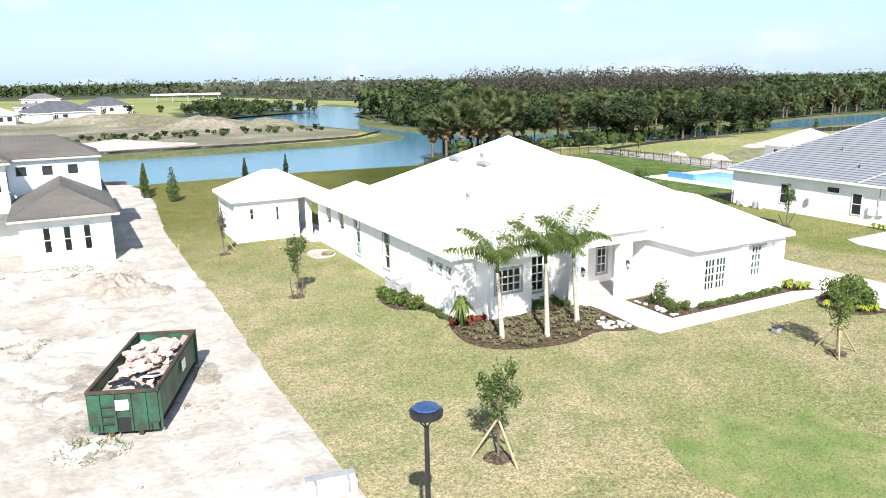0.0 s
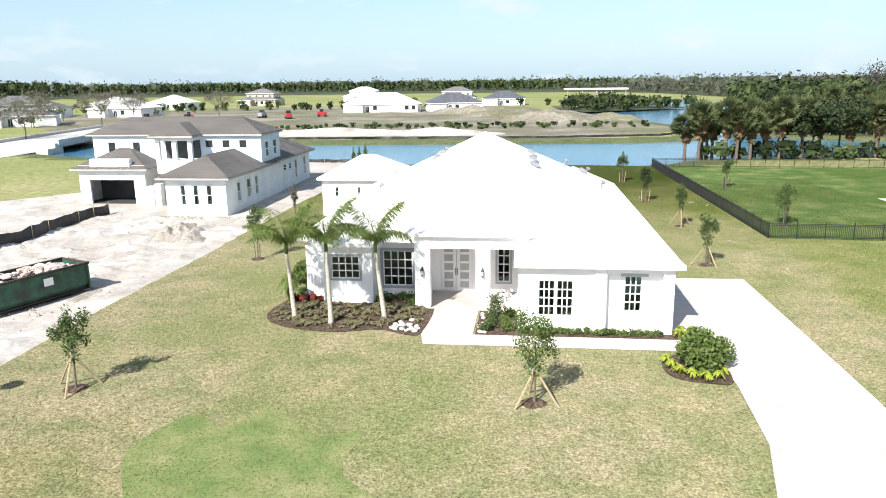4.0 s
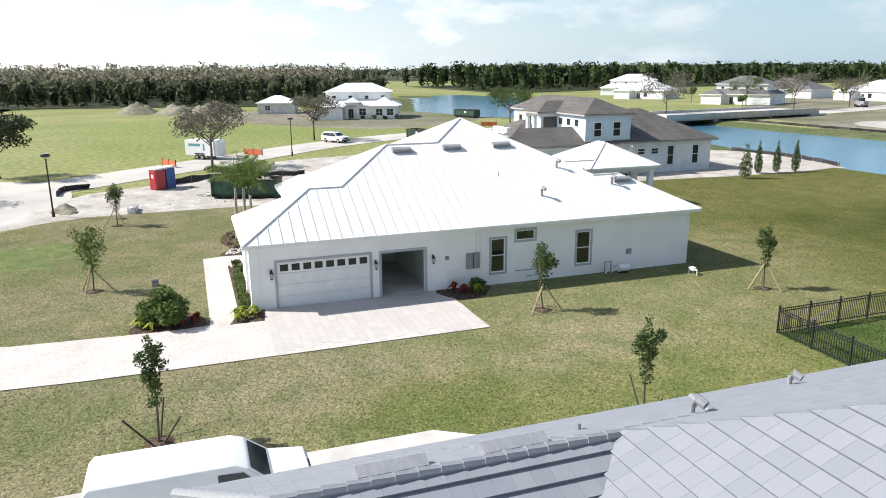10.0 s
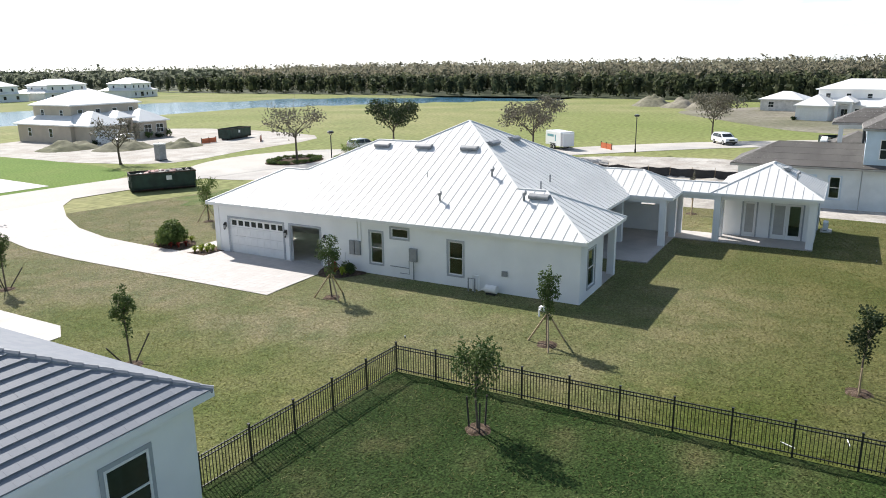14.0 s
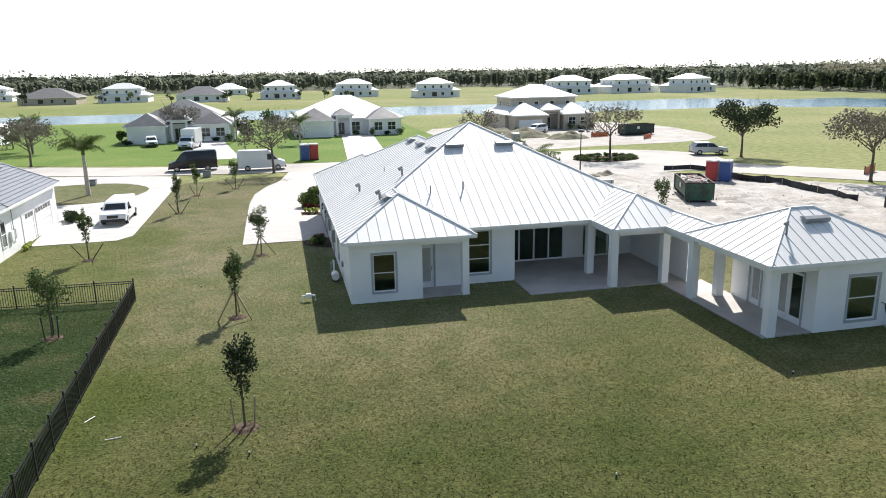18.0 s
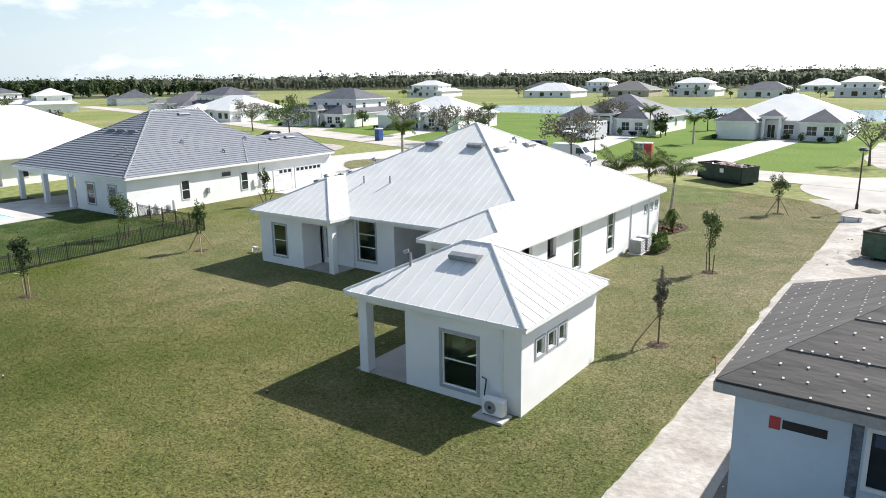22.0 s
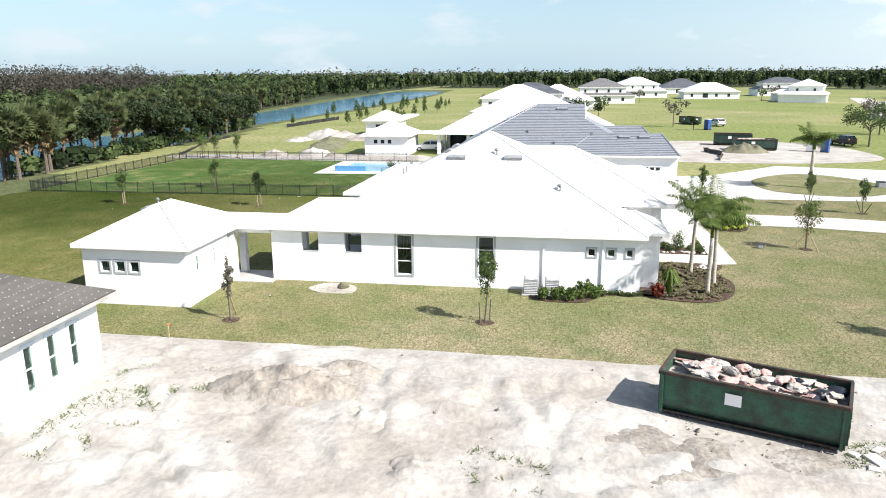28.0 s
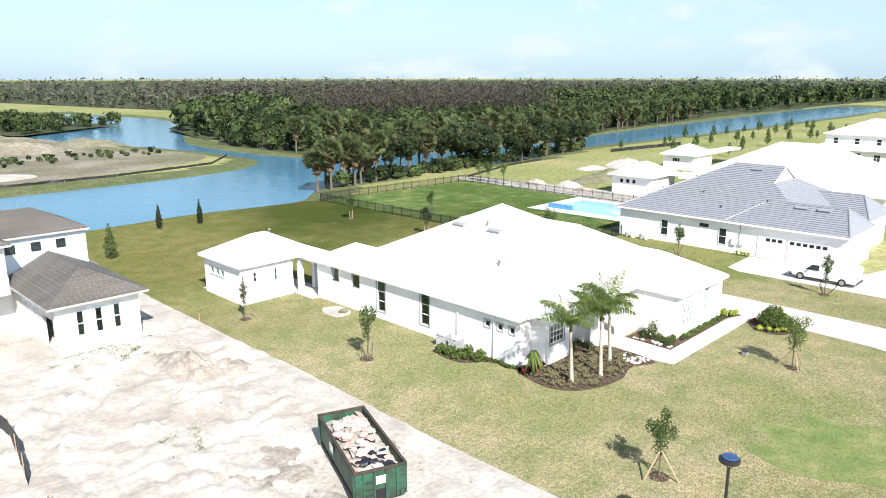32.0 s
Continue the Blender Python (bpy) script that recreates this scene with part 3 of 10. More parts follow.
for _ in range(80):
    # short gouges with a ridge thrown up beside them
    cx_, cy_, a_, l_ = rs_.uniform(-8, 6), rs_.uniform(30, 54), rs_.uniform(0, 3.14), rs_.uniform(0.5, 1.5)
    p_, q_ = (sgx - cx_) * np.cos(a_) + (sgy - cy_) * np.sin(a_), (sgy - cy_) * np.cos(a_) - (sgx - cx_) * np.sin(a_)
    sz += np.exp(-(p_ / l_) ** 2) * (0.17 * np.exp(-(q_ / 0.28) ** 2) - 0.12 * np.exp(-((q_ - 0.5) / 0.3) ** 2))
flat = np.maximum(np.exp(-(((sgx - 2.3) / 3.2) ** 4 + ((sgy - 29.35) / 4.6) ** 4)), (inside_depth(sgx, sgy, [(-16, 55), (3.5, 55), (3.5, 83), (-16, 83)]) > -0.3) * 1.0)
sz = np.maximum(sz + 0.05, 0.035) * (1 - flat) + 0.03 * flat
sz = np.where(sd_ > 1.0, sz, 0.0 + (sz - 0.0) * np.clip(sd_ + 0.1, -0.3, 1.0))
ni_, nj_ = sgx.shape
id_ = np.arange(ni_ * nj_).reshape(ni_, nj_)
keep = (sd_[:-1, :-1] > -0.6) & (sd_[1:, 1:] > -0.6)
sf_ = np.stack([id_[:-1, :-1], id_[1:, :-1], id_[1:, 1:], id_[:-1, 1:]], -1)[keep]
used, inv_ = np.unique(sf_.ravel(), return_inverse=True)
sv_ = np.stack([sgx, sgy, sz], -1).reshape(-1, 3)[used]
tagged(raw("sand_lot", sv_.tolist(), inv_.reshape(-1, 4).tolist(), SAND, True), "pale trampled building sand with tyre tracks", "sand", kind="structure")
sheet("far_shore_dirt", smooth_closed([(-40, 146), (10, 146), (48, 152), (66, 168), (58, 205), (40, 260), (20, 330), (-90, 330), (-150, 260), (-110, 190), (-78, 160)], 4), 0.02, DIRT, "rough graded dirt and weeds across the lake")
sheet("far_sand_bank", smooth_closed([(-38, 152), (0, 150), (24, 153), (20, 164), (-10, 172), (-44, 170)], 4), 0.03, SAND, "white sand bank on the far shore")
sheet("far_lot_sand", smooth_closed([(-34, -62), (8, -60), (8, -18), (-10, -16), (-34, -22)], 4), 0.02, SAND, "sandy building lot across the street")
sheet("far_field_sand", smooth_closed([(-125, 25), (-95, 40), (-70, 62), (-92, 92), (-135, 80), (-150, 48)], 4), 0.02, DIRT, "bare soil round a far house")

FARLAWN = layered("far_lawn", [(0.30, (0.10, 0.165, 0.04)), (0.50, (0.135, 0.20, 0.05)), (0.68, (0.17, 0.215, 0.065)), (0.85, (0.23, 0.235, 0.11))], 0.12, bump=0.5, fine=4.0, grain=0.35, big=0.03, bigc=(0.115, 0.175, 0.042), spec=0.05)
sheet("far_lawns", smooth_closed([(14, -11), (42, -12), (60, -16), (92, -27), (150, -46), (215, -66), (205, -105), (100, -112), (40, -108), (14, -100), (11, -60)], 4), 0.022, FARLAWN, "bright green mown lawns across the street")
# streets
KERB = [(-1.5, 1.5), (-13, 13), (-27.5, 28.5), (-44, 46), (-56, 68), (-61, 96), (-63, 122), (-70, 165), (-90, 230)]
sheet("road_west", ribbon(KERB, 8.4), 0.045, ROADM, "pale concrete street")
sheet("road_east", ribbon([(0, -1), (12, -3.5), (25, -5), (42, -6), (58, -9), (75, -15), (120, -30), (210, -60), (330, -95)], 8.2), 0.056, ROADM, "pale concrete street past the houses")
sheet("road_circle", [(-2.4 + 15.5 * math.cos(a * math.pi / 24), 1.2 + 12.5 * math.sin(a * math.pi / 24)) for a in range(48)], 0.04, ROADM, "pale concrete turning circle")


# ---- building tools ----
def clip(poly, n, d):
    """The part of a polygon of (x, y, z) where n . p <= d."""
    out = []
    for i, p in enumerate(poly):
        q = poly[(i + 1) % len(poly)]
        a, b = n.dot(p) - d, n.dot(q) - d
        if a <= 0:
            out.append(p)
        if a * b < 0:
            out.append(p + (q - p) * (a / (a - b)))
    return out


def slope(parent, plan, zf, along, panel, material, ribmat, name="roof_panel", rib=(0.018, 0.026), thick=0.03):
    """A metal roof slope over plan corners, z by zf(x, y): one panel after another along the eave, each with its raised seam."""
    pts = [Vector((x, y, zf(x, y))) for x, y in plan]
    nrm = (pts[1] - pts[0]).cross(pts[2] - pts[1])
    for i in range(len(pts)):
        c = (pts[(i + 1) % len(pts)] - pts[i]).cross(pts[(i + 2) % len(pts)] - pts[(i + 1) % len(pts)])
        if c.length > nrm.length:
            nrm = c
    nrm.normalize()
    if nrm.z < 0:
        nrm = -nrm
    a = Vector((*along, 0)).normalized()
    a = (a - nrm * a.dot(nrm)).normalized()
    up = nrm.cross(a)
    s = [a.dot(p) for p in pts]
    k = math.floor(min(s) / panel)
    while k * panel < max(s):
        s0, s1 = k * panel, (k + 1) * panel
        k += 1
        p = clip(clip(pts, -a, -s0), a, s1)
        if len(p) < 3:
            continue
        bm = bmesh.new()
        top = [bm.verts.new(v) for v in p]
        low = [bm.verts.new(v - nrm * thick) for v in p]
        try:
            bm.faces.new(top)
            bm.faces.new(low[::-1])
        except ValueError:
            bm.free()
            continue
        for i in range(len(p)):
            j = (i + 1) % len(p)
            bm.faces.new((top[i], low[i], low[j], top[j]))
        bmesh.ops.triangulate(bm, faces=[f for f in bm.faces if len(f.verts) > 4])
        pan = part(name, bm, material, parent)
        edge = [v for v in p if abs(a.dot(v) - s0) < 0.01]
        if ribmat and len(edge) >= 2:
            u0, u1 = min(up.dot(v) for v in edge), max(up.dot(v) for v in edge)
            if u1 - u0 > 0.1:
                o = a * s0 + nrm * nrm.dot(p[0])
                m = Matrix((a.to_4d(), up.to_4d(), nrm.to_4d(), (0, 0, 0, 1))).transposed()
                m.translation = o
                for r in range(3):
                    m[3][r] = 0
                part("roof_seam", box(bmesh.new(), -rib[0] / 2, u0, 0.002, rib[0] / 2, u1, rib[1], m), ribmat, parent)


def caps(parent, lines, material, r=0.075, name="ridge_cap"):
    for a, b in lines:
        part(name, tube(bmesh.new(), [a, b], r, 6), material, parent)


def fascia(parent, pts, z, material, h=0.17, t=0.03, closed=True, name="fascia"):
    """Eave boards, one a side, along the plan points."""
    n = len(pts)
    for i in range(n if closed else n - 1):
        (x0, y0), (x1, y1) = pts[i], pts[(i + 1) % n]
        d = Vector((x1 - x0, y1 - y0))
        m = Matrix.Translation((x0, y0, 0)) @ Matrix.Rotation(math.atan2(d.y, d.x), 4, "Z")
        part(name, box(bmesh.new(), -0.01, -t, z - h, d.length + 0.01, 0.002, z + 0.012, m), material, parent)


def wall(name, parent, p0, p1, z0, z1, holes=(), t=0.2, material=None, label=""):
    """A wall from p0 to p1, its outer face on that line (inside on the left), with holes (s0, s1, z0, z1) cut through it."""
    d = Vector((p1[0] - p0[0], p1[1] - p0[1]))
    L = d.length
    m = Matrix.Translation((*p0, 0)) @ Matrix.Rotation(math.atan2(d.y, d.x), 4, "Z")
    ss = sorted({0.003, L - 0.003, *[h[0] for h in holes], *[h[1] for h in holes]})
    bm = bmesh.new()
    for a, b in zip(ss, ss[1:]):
        z = z0
        for h in sorted([h for h in holes if h[0] <= a + 1e-6 and h[1] >= b - 1e-6], key=lambda h: h[2]):
            if h[2] > z:
                box(bm, a, 0, z, b, t, h[2], m)
            z = h[3]
        if z < z1:
            box(bm, a, 0, z, b, t, z1, m)
    bmesh.ops.remove_doubles(bm, verts=bm.verts[:], dist=1e-4)
    seen = {}
    for f in bm.faces[:]:
        seen.setdefault(tuple(round(c, 3) for c in f.calc_center_median()), []).append(f)
    bmesh.ops.delete(bm, geom=[f for v in seen.values() if len(v) > 1 for f in v], context="FACES")
    ob = part(name, bm, material or STUCCO, parent, label)
    return m


def window(parent, m, s0, s1, z0, z1, cols=1, rows=2, trim=0.11, set_in=0.035, frame_w=0.055, glassm=None, sill=True, trimm=None, framem=None, mid=0.05, t=0.2):
    """A window in a wall's hole: stucco band, frame, bars and panes. m: the wall's place."""
    w = new("window")
    w.parent = parent
    w.matrix_basis = m @ Matrix.Translation((s0, 0, z0))
    W, H = s1 - s0, z1 - z0
    if trim:
        bm = boxes((-trim, -0.03, -trim, 0, 0.0, H + trim), (W, -0.03, -trim, W + trim, 0.0, H + trim), (0, -0.03, H, W, 0.0, H + trim), (0, -0.03, -trim, W, 0.0, 0))
        part("trim", bm, trimm or TRIM, w)
    f = frame_w
    part("frame", boxes((0, set_in, 0, f, set_in + 0.07, H), (W - f, set_in, 0, W, set_in + 0.07, H), (f, set_in, 0, W - f, set_in + 0.07, f), (f, set_in, H - f, W - f, set_in + 0.07, H)), framem or WHITE, w)
    cw, rh = (W - 2 * f) / cols, (H - 2 * f) / rows
    for i in range(1, cols):
        part("mullion", boxes((f + i * cw - mid / 2, set_in + 0.005, f, f + i * cw + mid / 2, set_in + 0.06, H - f)), framem or WHITE, w)
    for j in range(1, rows):
        part("rail", boxes((f, set_in + 0.01, f + j * rh - mid / 2, W - f, set_in + 0.065, f + j * rh + mid / 2)), framem or WHITE, w)
    p = part("pane", boxes((f, set_in + 0.03, f, W - f, set_in + 0.042, H - f)), glassm or GLASS, w)
    p.visible_shadow = False
    return w


# ---- the house ----
S, E = 0.51, 3.42
X0, X1, YF, YR = 17.13, 36.87, 31.48, 51.22
house = thing("house", "white stucco one-storey house with a white standing-seam metal roof", "house")
ax = (1, 0), (0, 1)
zR, zL = (lambda x, y: E + S * (X1 - x)), (lambda x, y: E + S * (x - X0))
zB, zF = (lambda x, y: E + S * (YR - y)), (lambda x, y: E + S * (y - YF))
zEF, zEL = (lambda x, y: 4.15 + S * (y - 29.7)), (lambda x, y: 4.15 + S * (x - 23.5))
zGF, zGL = (lambda x, y: E + S * (y - 26.5)), (lambda x, y: E + S * (x - 29.13))
SLOPES = [
    ("right_slope", [(36.87, 26.5), (36.87, 52.95), (33.3, 49.38), (33.3, 47.65), (27, 41.35), (29.47, 38.88), (29.47, 35.66), (33, 32.14), (33, 30.37)], zR, (0, 1)),
    ("rear_wing_end", [(36.87, 52.95), (29.73, 52.95), (33.3, 49.38)], lambda x, y: E + S * (52.95 - y), (1, 0)),
    ("rear_wing_inner", [(29.73, 52.95), (29.73, 51.22), (33.3, 47.65), (33.3, 49.38)], lambda x, y: E + S * (x - 29.73), (0, 1)),
    ("rear_slope", [(29.73, 51.22), (22.5, 51.22), (19.815, 48.535), (27, 41.35), (33.3, 47.65)], zB, (1, 0)),
    ("porch_inner", [(22.5, 51.22), (22.5, 54.05), (19.815, 51.365), (19.815, 48.535)], lambda x, y: E + S * (22.5 - x), (0, 1)),
    ("porch_end", [(22.5, 54.05), (19.4, 54.05), (18.265, 52.915), (19.815, 51.365)], lambda x, y: E + S * (54.05 - y), (1, 0)),
    ("left_slope", [(17.13, 55.85), (17.13, 31.48), (27, 41.35), (19.815, 48.535), (19.815, 51.365), (18.265, 52.915), (18.265, 56.985)], zL, (0, 1)),
    ("breezeway_slope", [(19.4, 54.05), (19.4, 55.85), (18.265, 56.985), (18.265, 52.915)], lambda x, y: E + S * (19.4 - x), (0, 1)),
    ("front_slope", [(17.13, 31.48), (18.35, 31.48), (20.15, 33.28), (21.95, 31.48), (24.0, 31.48), (24.0, 33.41), (29.47, 38.88), (27, 41.35)], zF, (1, 0)),
    ("bay_left", [(18.35, 30.2), (18.35, 31.48), (20.15, 33.28), (20.15, 32.0)], lambda x, y: E + S * (x - 18.35), (0, 1)),
    ("bay_front", [(18.35, 30.2), (21.95, 30.2), (20.15, 32.0)], lambda x, y: E + S * (y - 30.2), (1, 0)),
    ("bay_right", [(21.95, 30.2), (21.95, 31.48), (20.15, 33.28), (20.15, 32.0)], lambda x, y: E + S * (21.95 - x), (0, 1)),
    ("entry_front", [(23.5, 29.7), (30.56, 29.7), (33, 32.14), (29.47, 35.66)], zEF, (1, 0)),
    ("entry_left", [(23.5, 29.7), (29.47, 35.66), (29.47, 38.88), (23.5, 32.91)], zEL, (0, 1)),
    ("garage_inner", [(29.13, 26.5), (33, 30.37), (33, 32.14), (30.56, 29.7), (30.56, 30.1), (29.13, 30.1)], zGL, (0, 1)),
    ("garage_front", [(29.13, 26.5), (36.87, 26.5), (33, 30.37)], zGF, (1, 0)),
]
for nm, plan, zf, al in SLOPES:
    sl = new("roof_slope")
    sl.parent = house
    slope(sl, plan, zf, al, 0.58, METALROOF, RIB)


def p3(x, y, z):
    return (x, y, z)


roofcaps = new("ridge")
roofcaps.parent = house
H1 = lambda x, y, f: (x, y, f(x, y) + 0.01)
caps(roofcaps, [(H1(36.87, 52.95, zR), H1(33.3, 49.38, zR)), (H1(33.3, 49.38, zR), H1(33.3, 47.65, zR)), (H1(33.3, 47.65, zR), H1(27, 41.35, zR)), (H1(27, 41.35, zR), H1(29.47, 38.88, zR)),
                (H1(29.47, 38.88, zR), H1(29.47, 35.66, zR)), (H1(29.47, 35.66, zR), H1(33, 32.14, zR)), (H1(33, 32.14, zR), H1(33, 30.37, zR)), (H1(33, 30.37, zR), H1(36.87, 26.5, zR)),
                (H1(17.13, 31.48, zL), H1(27, 41.35, zL)), (H1(27, 41.35, zL), H1(19.815, 48.535, zL)), (H1(19.815, 48.535, zL), H1(19.815, 51.365, zL)), (H1(19.815, 51.365, zL), H1(18.265, 52.915, zL)),
                (H1(18.265, 52.915, zL), H1(18.265, 56.985, zL)), (H1(29.73, 52.95, lambda x, y: E), H1(33.3, 49.38, zR)), (H1(22.5, 54.05, lambda x, y: E), H1(19.815, 51.365, zL)),
                (H1(23.5, 29.7, zEL), H1(29.47, 35.66, zEL)), (H1(29.13, 26.5, zGL), H1(33, 30.37, zGL)), (H1(18.35, 30.2, lambda x, y: E), H1(20.15, 32, lambda x, y: E + S * 1.8)),
                (H1(21.95, 30.2, lambda x, y: E), H1(20.15, 32, lambda x, y: E + S * 1.8)), (H1(20.15, 32, lambda x, y: E + S * 1.8), H1(20.15, 33.28, lambda x, y: E + S * 1.8))], METALROOF, 0.06)
EAVE = [(36.87, 26.5), (36.87, 52.95), (29.73, 52.95), (29.73, 51.22), (22.5, 51.22), (22.5, 54.05), (19.4, 54.05), (19.4, 55.85)]
fascia(house, EAVE[::-1], E, WHITE, closed=False)
fascia(house, [(17.13, 55.85), (17.13, 31.48), (18.35, 31.48), (18.35, 30.2), (21.95, 30.2), (21.95, 31.48), (24.0, 31.48)], E, WHITE, closed=False)
fascia(house, [(23.5, 32.91), (23.5, 29.7), (30.56, 29.7)], 4.15, WHITE, closed=False)
fascia(house, [(29.13, 30.1), (29.13, 26.5), (36.87, 26.5)], E, WHITE, closed=False)
sof = bmesh.new()
slab(sof, [(36.85, 26.52), (36.85, 52.93), (29.75, 52.93), (29.75, 51.2), (22.48, 51.2), (22.48, 54.03), (19.38, 54.03), (19.38, 55.95), (17.15, 55.95), (17.15, 31.5), (18.37, 31.5), (18.37, 30.22), (21.93, 30.22), (21.93, 31.5), (24.1, 31.5), (24.1, 33.6), (29.15, 33.6), (29.15, 26.52)], 3.24, 3.27)
bmesh.ops.triangulate(sof, faces=[f for f in sof.faces if len(f.verts) > 4])
part("soffit", sof, WHITE, house)
part("entry_soffit", boxes((23.52, 29.72, 3.98, 30.5, 33.6, 4.01)), WHITE, house)

ZT = 3.24
# right wall with the garage doors
m = wall("wall", house, (36.45, 26.9), (36.45, 52.5), 0, ZT, [(1.2, 5.88, 0, 2.38), (6.5, 8.85, 0, 2.38), (12.65, 13.5, 0.7, 2.6), (14.15, 15.3, 2.4, 2.95), (17.95, 18.85, 0.68, 2.58)])
window(house, m, 12.65, 13.5, 0.7, 2.6, 1, 2)
window(house, m, 14.15, 15.3, 2.4, 2.95, 1, 1)
window(house, m, 17.95, 18.85, 0.68, 2.58, 1, 2)
for s0, s1 in ((1.2, 5.88), (6.5, 8.85)):
    part("door_trim", boxes((36.45, 26.9 + s0 - 0.13, 0, 36.485, 26.9 + s0, 2.51), (36.45, 26.9 + s1, 0, 36.485, 26.9 + s1 + 0.13, 2.51), (36.45, 26.9 + s0, 2.38, 36.485, 26.9 + s1, 2.51)), TRIM, house)
gd = new("garage_door")
gd.parent = house
gd["label"] = "closed white panelled garage door with a row of small windows"
for k in range(4):
    part("panel", bev(boxes((36.28, 28.1, 0.012 + k * 0.59, 36.34, 32.78, 0.592 + k * 0.59)), 0.008), WHITE, gd)
    for j in range(8):
        y = 28.19 + j * 0.575
        if k < 3:
            part("raised_panel", bev(boxes((36.335, y + 0.04, 0.1 + k * 0.59, 36.35, y + 0.5, 0.5 + k * 0.59)), 0.006), WHITE, gd)
for j in range(8):
    y = 28.19 + j * 0.575
    part("window_pane", boxes((36.335, y + 0.06, 1.90, 36.347, y + 0.46, 2.24)), PANE, gd)
# garage room behind the open door
part("garage_inner_wall", boxes((29.6, 27.15, 0, 29.75, 36.2, 3.2), (29.75, 36.05, 0, 36.25, 36.2, 3.2)), INWALL, house)
part("garage_floor", boxes((29.4, 27.0, 0.0, 36.44, 36.1, 0.03)), CONC, house)
part("rolled_door", bev(boxes((33.6, 33.45, 2.42, 36.1, 35.7, 2.5)), 0.02), WHITE, house)
# rear walls
wall("wall", house, (36.45, 52.5), (32.62, 52.5), 0, ZT, [(1.2, 2.38, 0.58, 2.6)])
mm_ = Matrix.Translation((36.45, 52.5, 0)) @ Matrix.Rotation(math.pi, 4, "Z")
window(house, mm_, 1.2, 2.38, 0.58, 2.6, 1, 2)
wall("wall", house, (32.62, 52.5), (32.62, 50.95), 0, ZT)
mD = wall("wall", house, (32.62, 50.75), (30.0, 50.75), 0, ZT, [(0.1, 0.98, 0.08, 2.5)])
d = new("door")
d.parent = house
d.matrix_basis = mD @ Matrix.Translation((0.1, 0, 0.08))
part("trim", boxes((-0.1, -0.03, 0, 0, 0, 2.52), (0.88, -0.03, 0, 0.98, 0, 2.52), (0, -0.03, 2.42, 0.88, 0, 2.52)), TRIM, d)
part("frame", boxes((0, 0.06, 0, 0.16, 0.11, 2.42), (0.72, 0.06, 0, 0.88, 0.11, 2.42), (0.16, 0.06, 0, 0.72, 0.11, 0.3), (0.16, 0.06, 2.24, 0.72, 0.11, 2.42)), WHITE, d)
part("pane", boxes((0.16, 0.08, 0.3, 0.72, 0.09, 2.24)), FROST, d)
part("handle", boxes((0.76, 0.02, 0.95, 0.79, 0.06, 1.2)), BLACK, d)
part("post", boxes((30.05, 52.1, 0, 30.42, 52.5, ZT)), STUCCO, house)
part("beam", boxes((30.42, 52.2, 2.95, 32.62, 52.5, ZT), (30.06, 50.75, 2.95, 30.36, 52.1, ZT)), STUCCO, house)
mB = wall("wall", house, (30.0, 50.6), (26.85, 50.6), 0, ZT, [(0.28, 1.68, 0.6, 3.08)])
window(house, mB, 0.28, 1.68, 0.6, 3.08, 1, 3)
# covered terrace
wall("wall", house, (26.85, 50.6), (26.85, 47.0), 0, ZT)
mS = wall("wall", house, (26.65, 46.9), (17.7, 46.9), 0, ZT, [(0.35, 4.3, 0.08, 2.75), (5.6, 8.2, 0.08, 2.6)])
sd = new("sliding_door")
sd.parent = house
sd.matrix_basis = mS @ Matrix.Translation((0.35, 0.03, 0.08))
for k in range(4):
    a = k * 0.98
    part("sash", boxes((a, 0.02 * (k % 2), 0, a + 0.06, 0.02 * (k % 2) + 0.05, 2.67), (a + 0.94, 0.02 * (k % 2), 0, a + 1.0, 0.02 * (k % 2) + 0.05, 2.67), (a + 0.06, 0.02 * (k % 2), 0, a + 0.94, 0.02 * (k % 2) + 0.05, 0.08), (a + 0.06, 0.02 * (k % 2), 2.59, a + 0.94, 0.02 * (k % 2) + 0.05, 2.67)), WHITE, sd)
    pn = part("pane", boxes((a + 0.06, 0.02 * (k % 2) + 0.02, 0.08, a + 0.94, 0.02 * (k % 2) + 0.03, 2.59)), GLASS, sd)
    pn.visible_shadow = False
sd = new("sliding_door")
sd.parent = house
sd.matrix_basis = mS @ Matrix.Translation((5.6, 0.03, 0.08))
for k in range(3):
    a = k * 0.86
    part("sash", boxes((a, 0, 0, a + 0.06, 0.05, 2.52), (a + 0.82, 0, 0, a + 0.88, 0.05, 2.52), (a + 0.06, 0, 0, a + 0.82, 0.05, 0.08), (a + 0.06, 0, 2.44, a + 0.82, 0.05, 2.52)), WHITE, sd)
    pn = part("pane", boxes((a + 0.06, 0.02, 0.08, a + 0.82, 0.03, 2.44)), GLASS, sd)
    pn.visible_shadow = False
for x, y, w in ((22.08, 53.36, 0.42), (22.2, 50.5, 0.42), (19.02, 53.42, 0.42), (19.02, 56.35, 0.42), (17.5, 56.35, 0.42), (18.8, 62.18, 0.44)):
    part("column", bev(boxes((x - w / 2, y - w / 2, 0.0, x + w / 2, y + w / 2, ZT)), 0.012), STUCCO, house if y < 60 else house)
part("beam", boxes((21.9, 50.7, 2.95, 22.28, 53.16, ZT), (19.23, 53.23, 2.95, 21.87, 53.6, ZT), (22.41, 50.3, 2.98, 26.85, 50.6, ZT), (18.83, 53.63, 2.95, 19.2, 56.14, ZT), (17.5, 53.9, 2.95, 17.8, 56.14, ZT)), STUCCO, house)
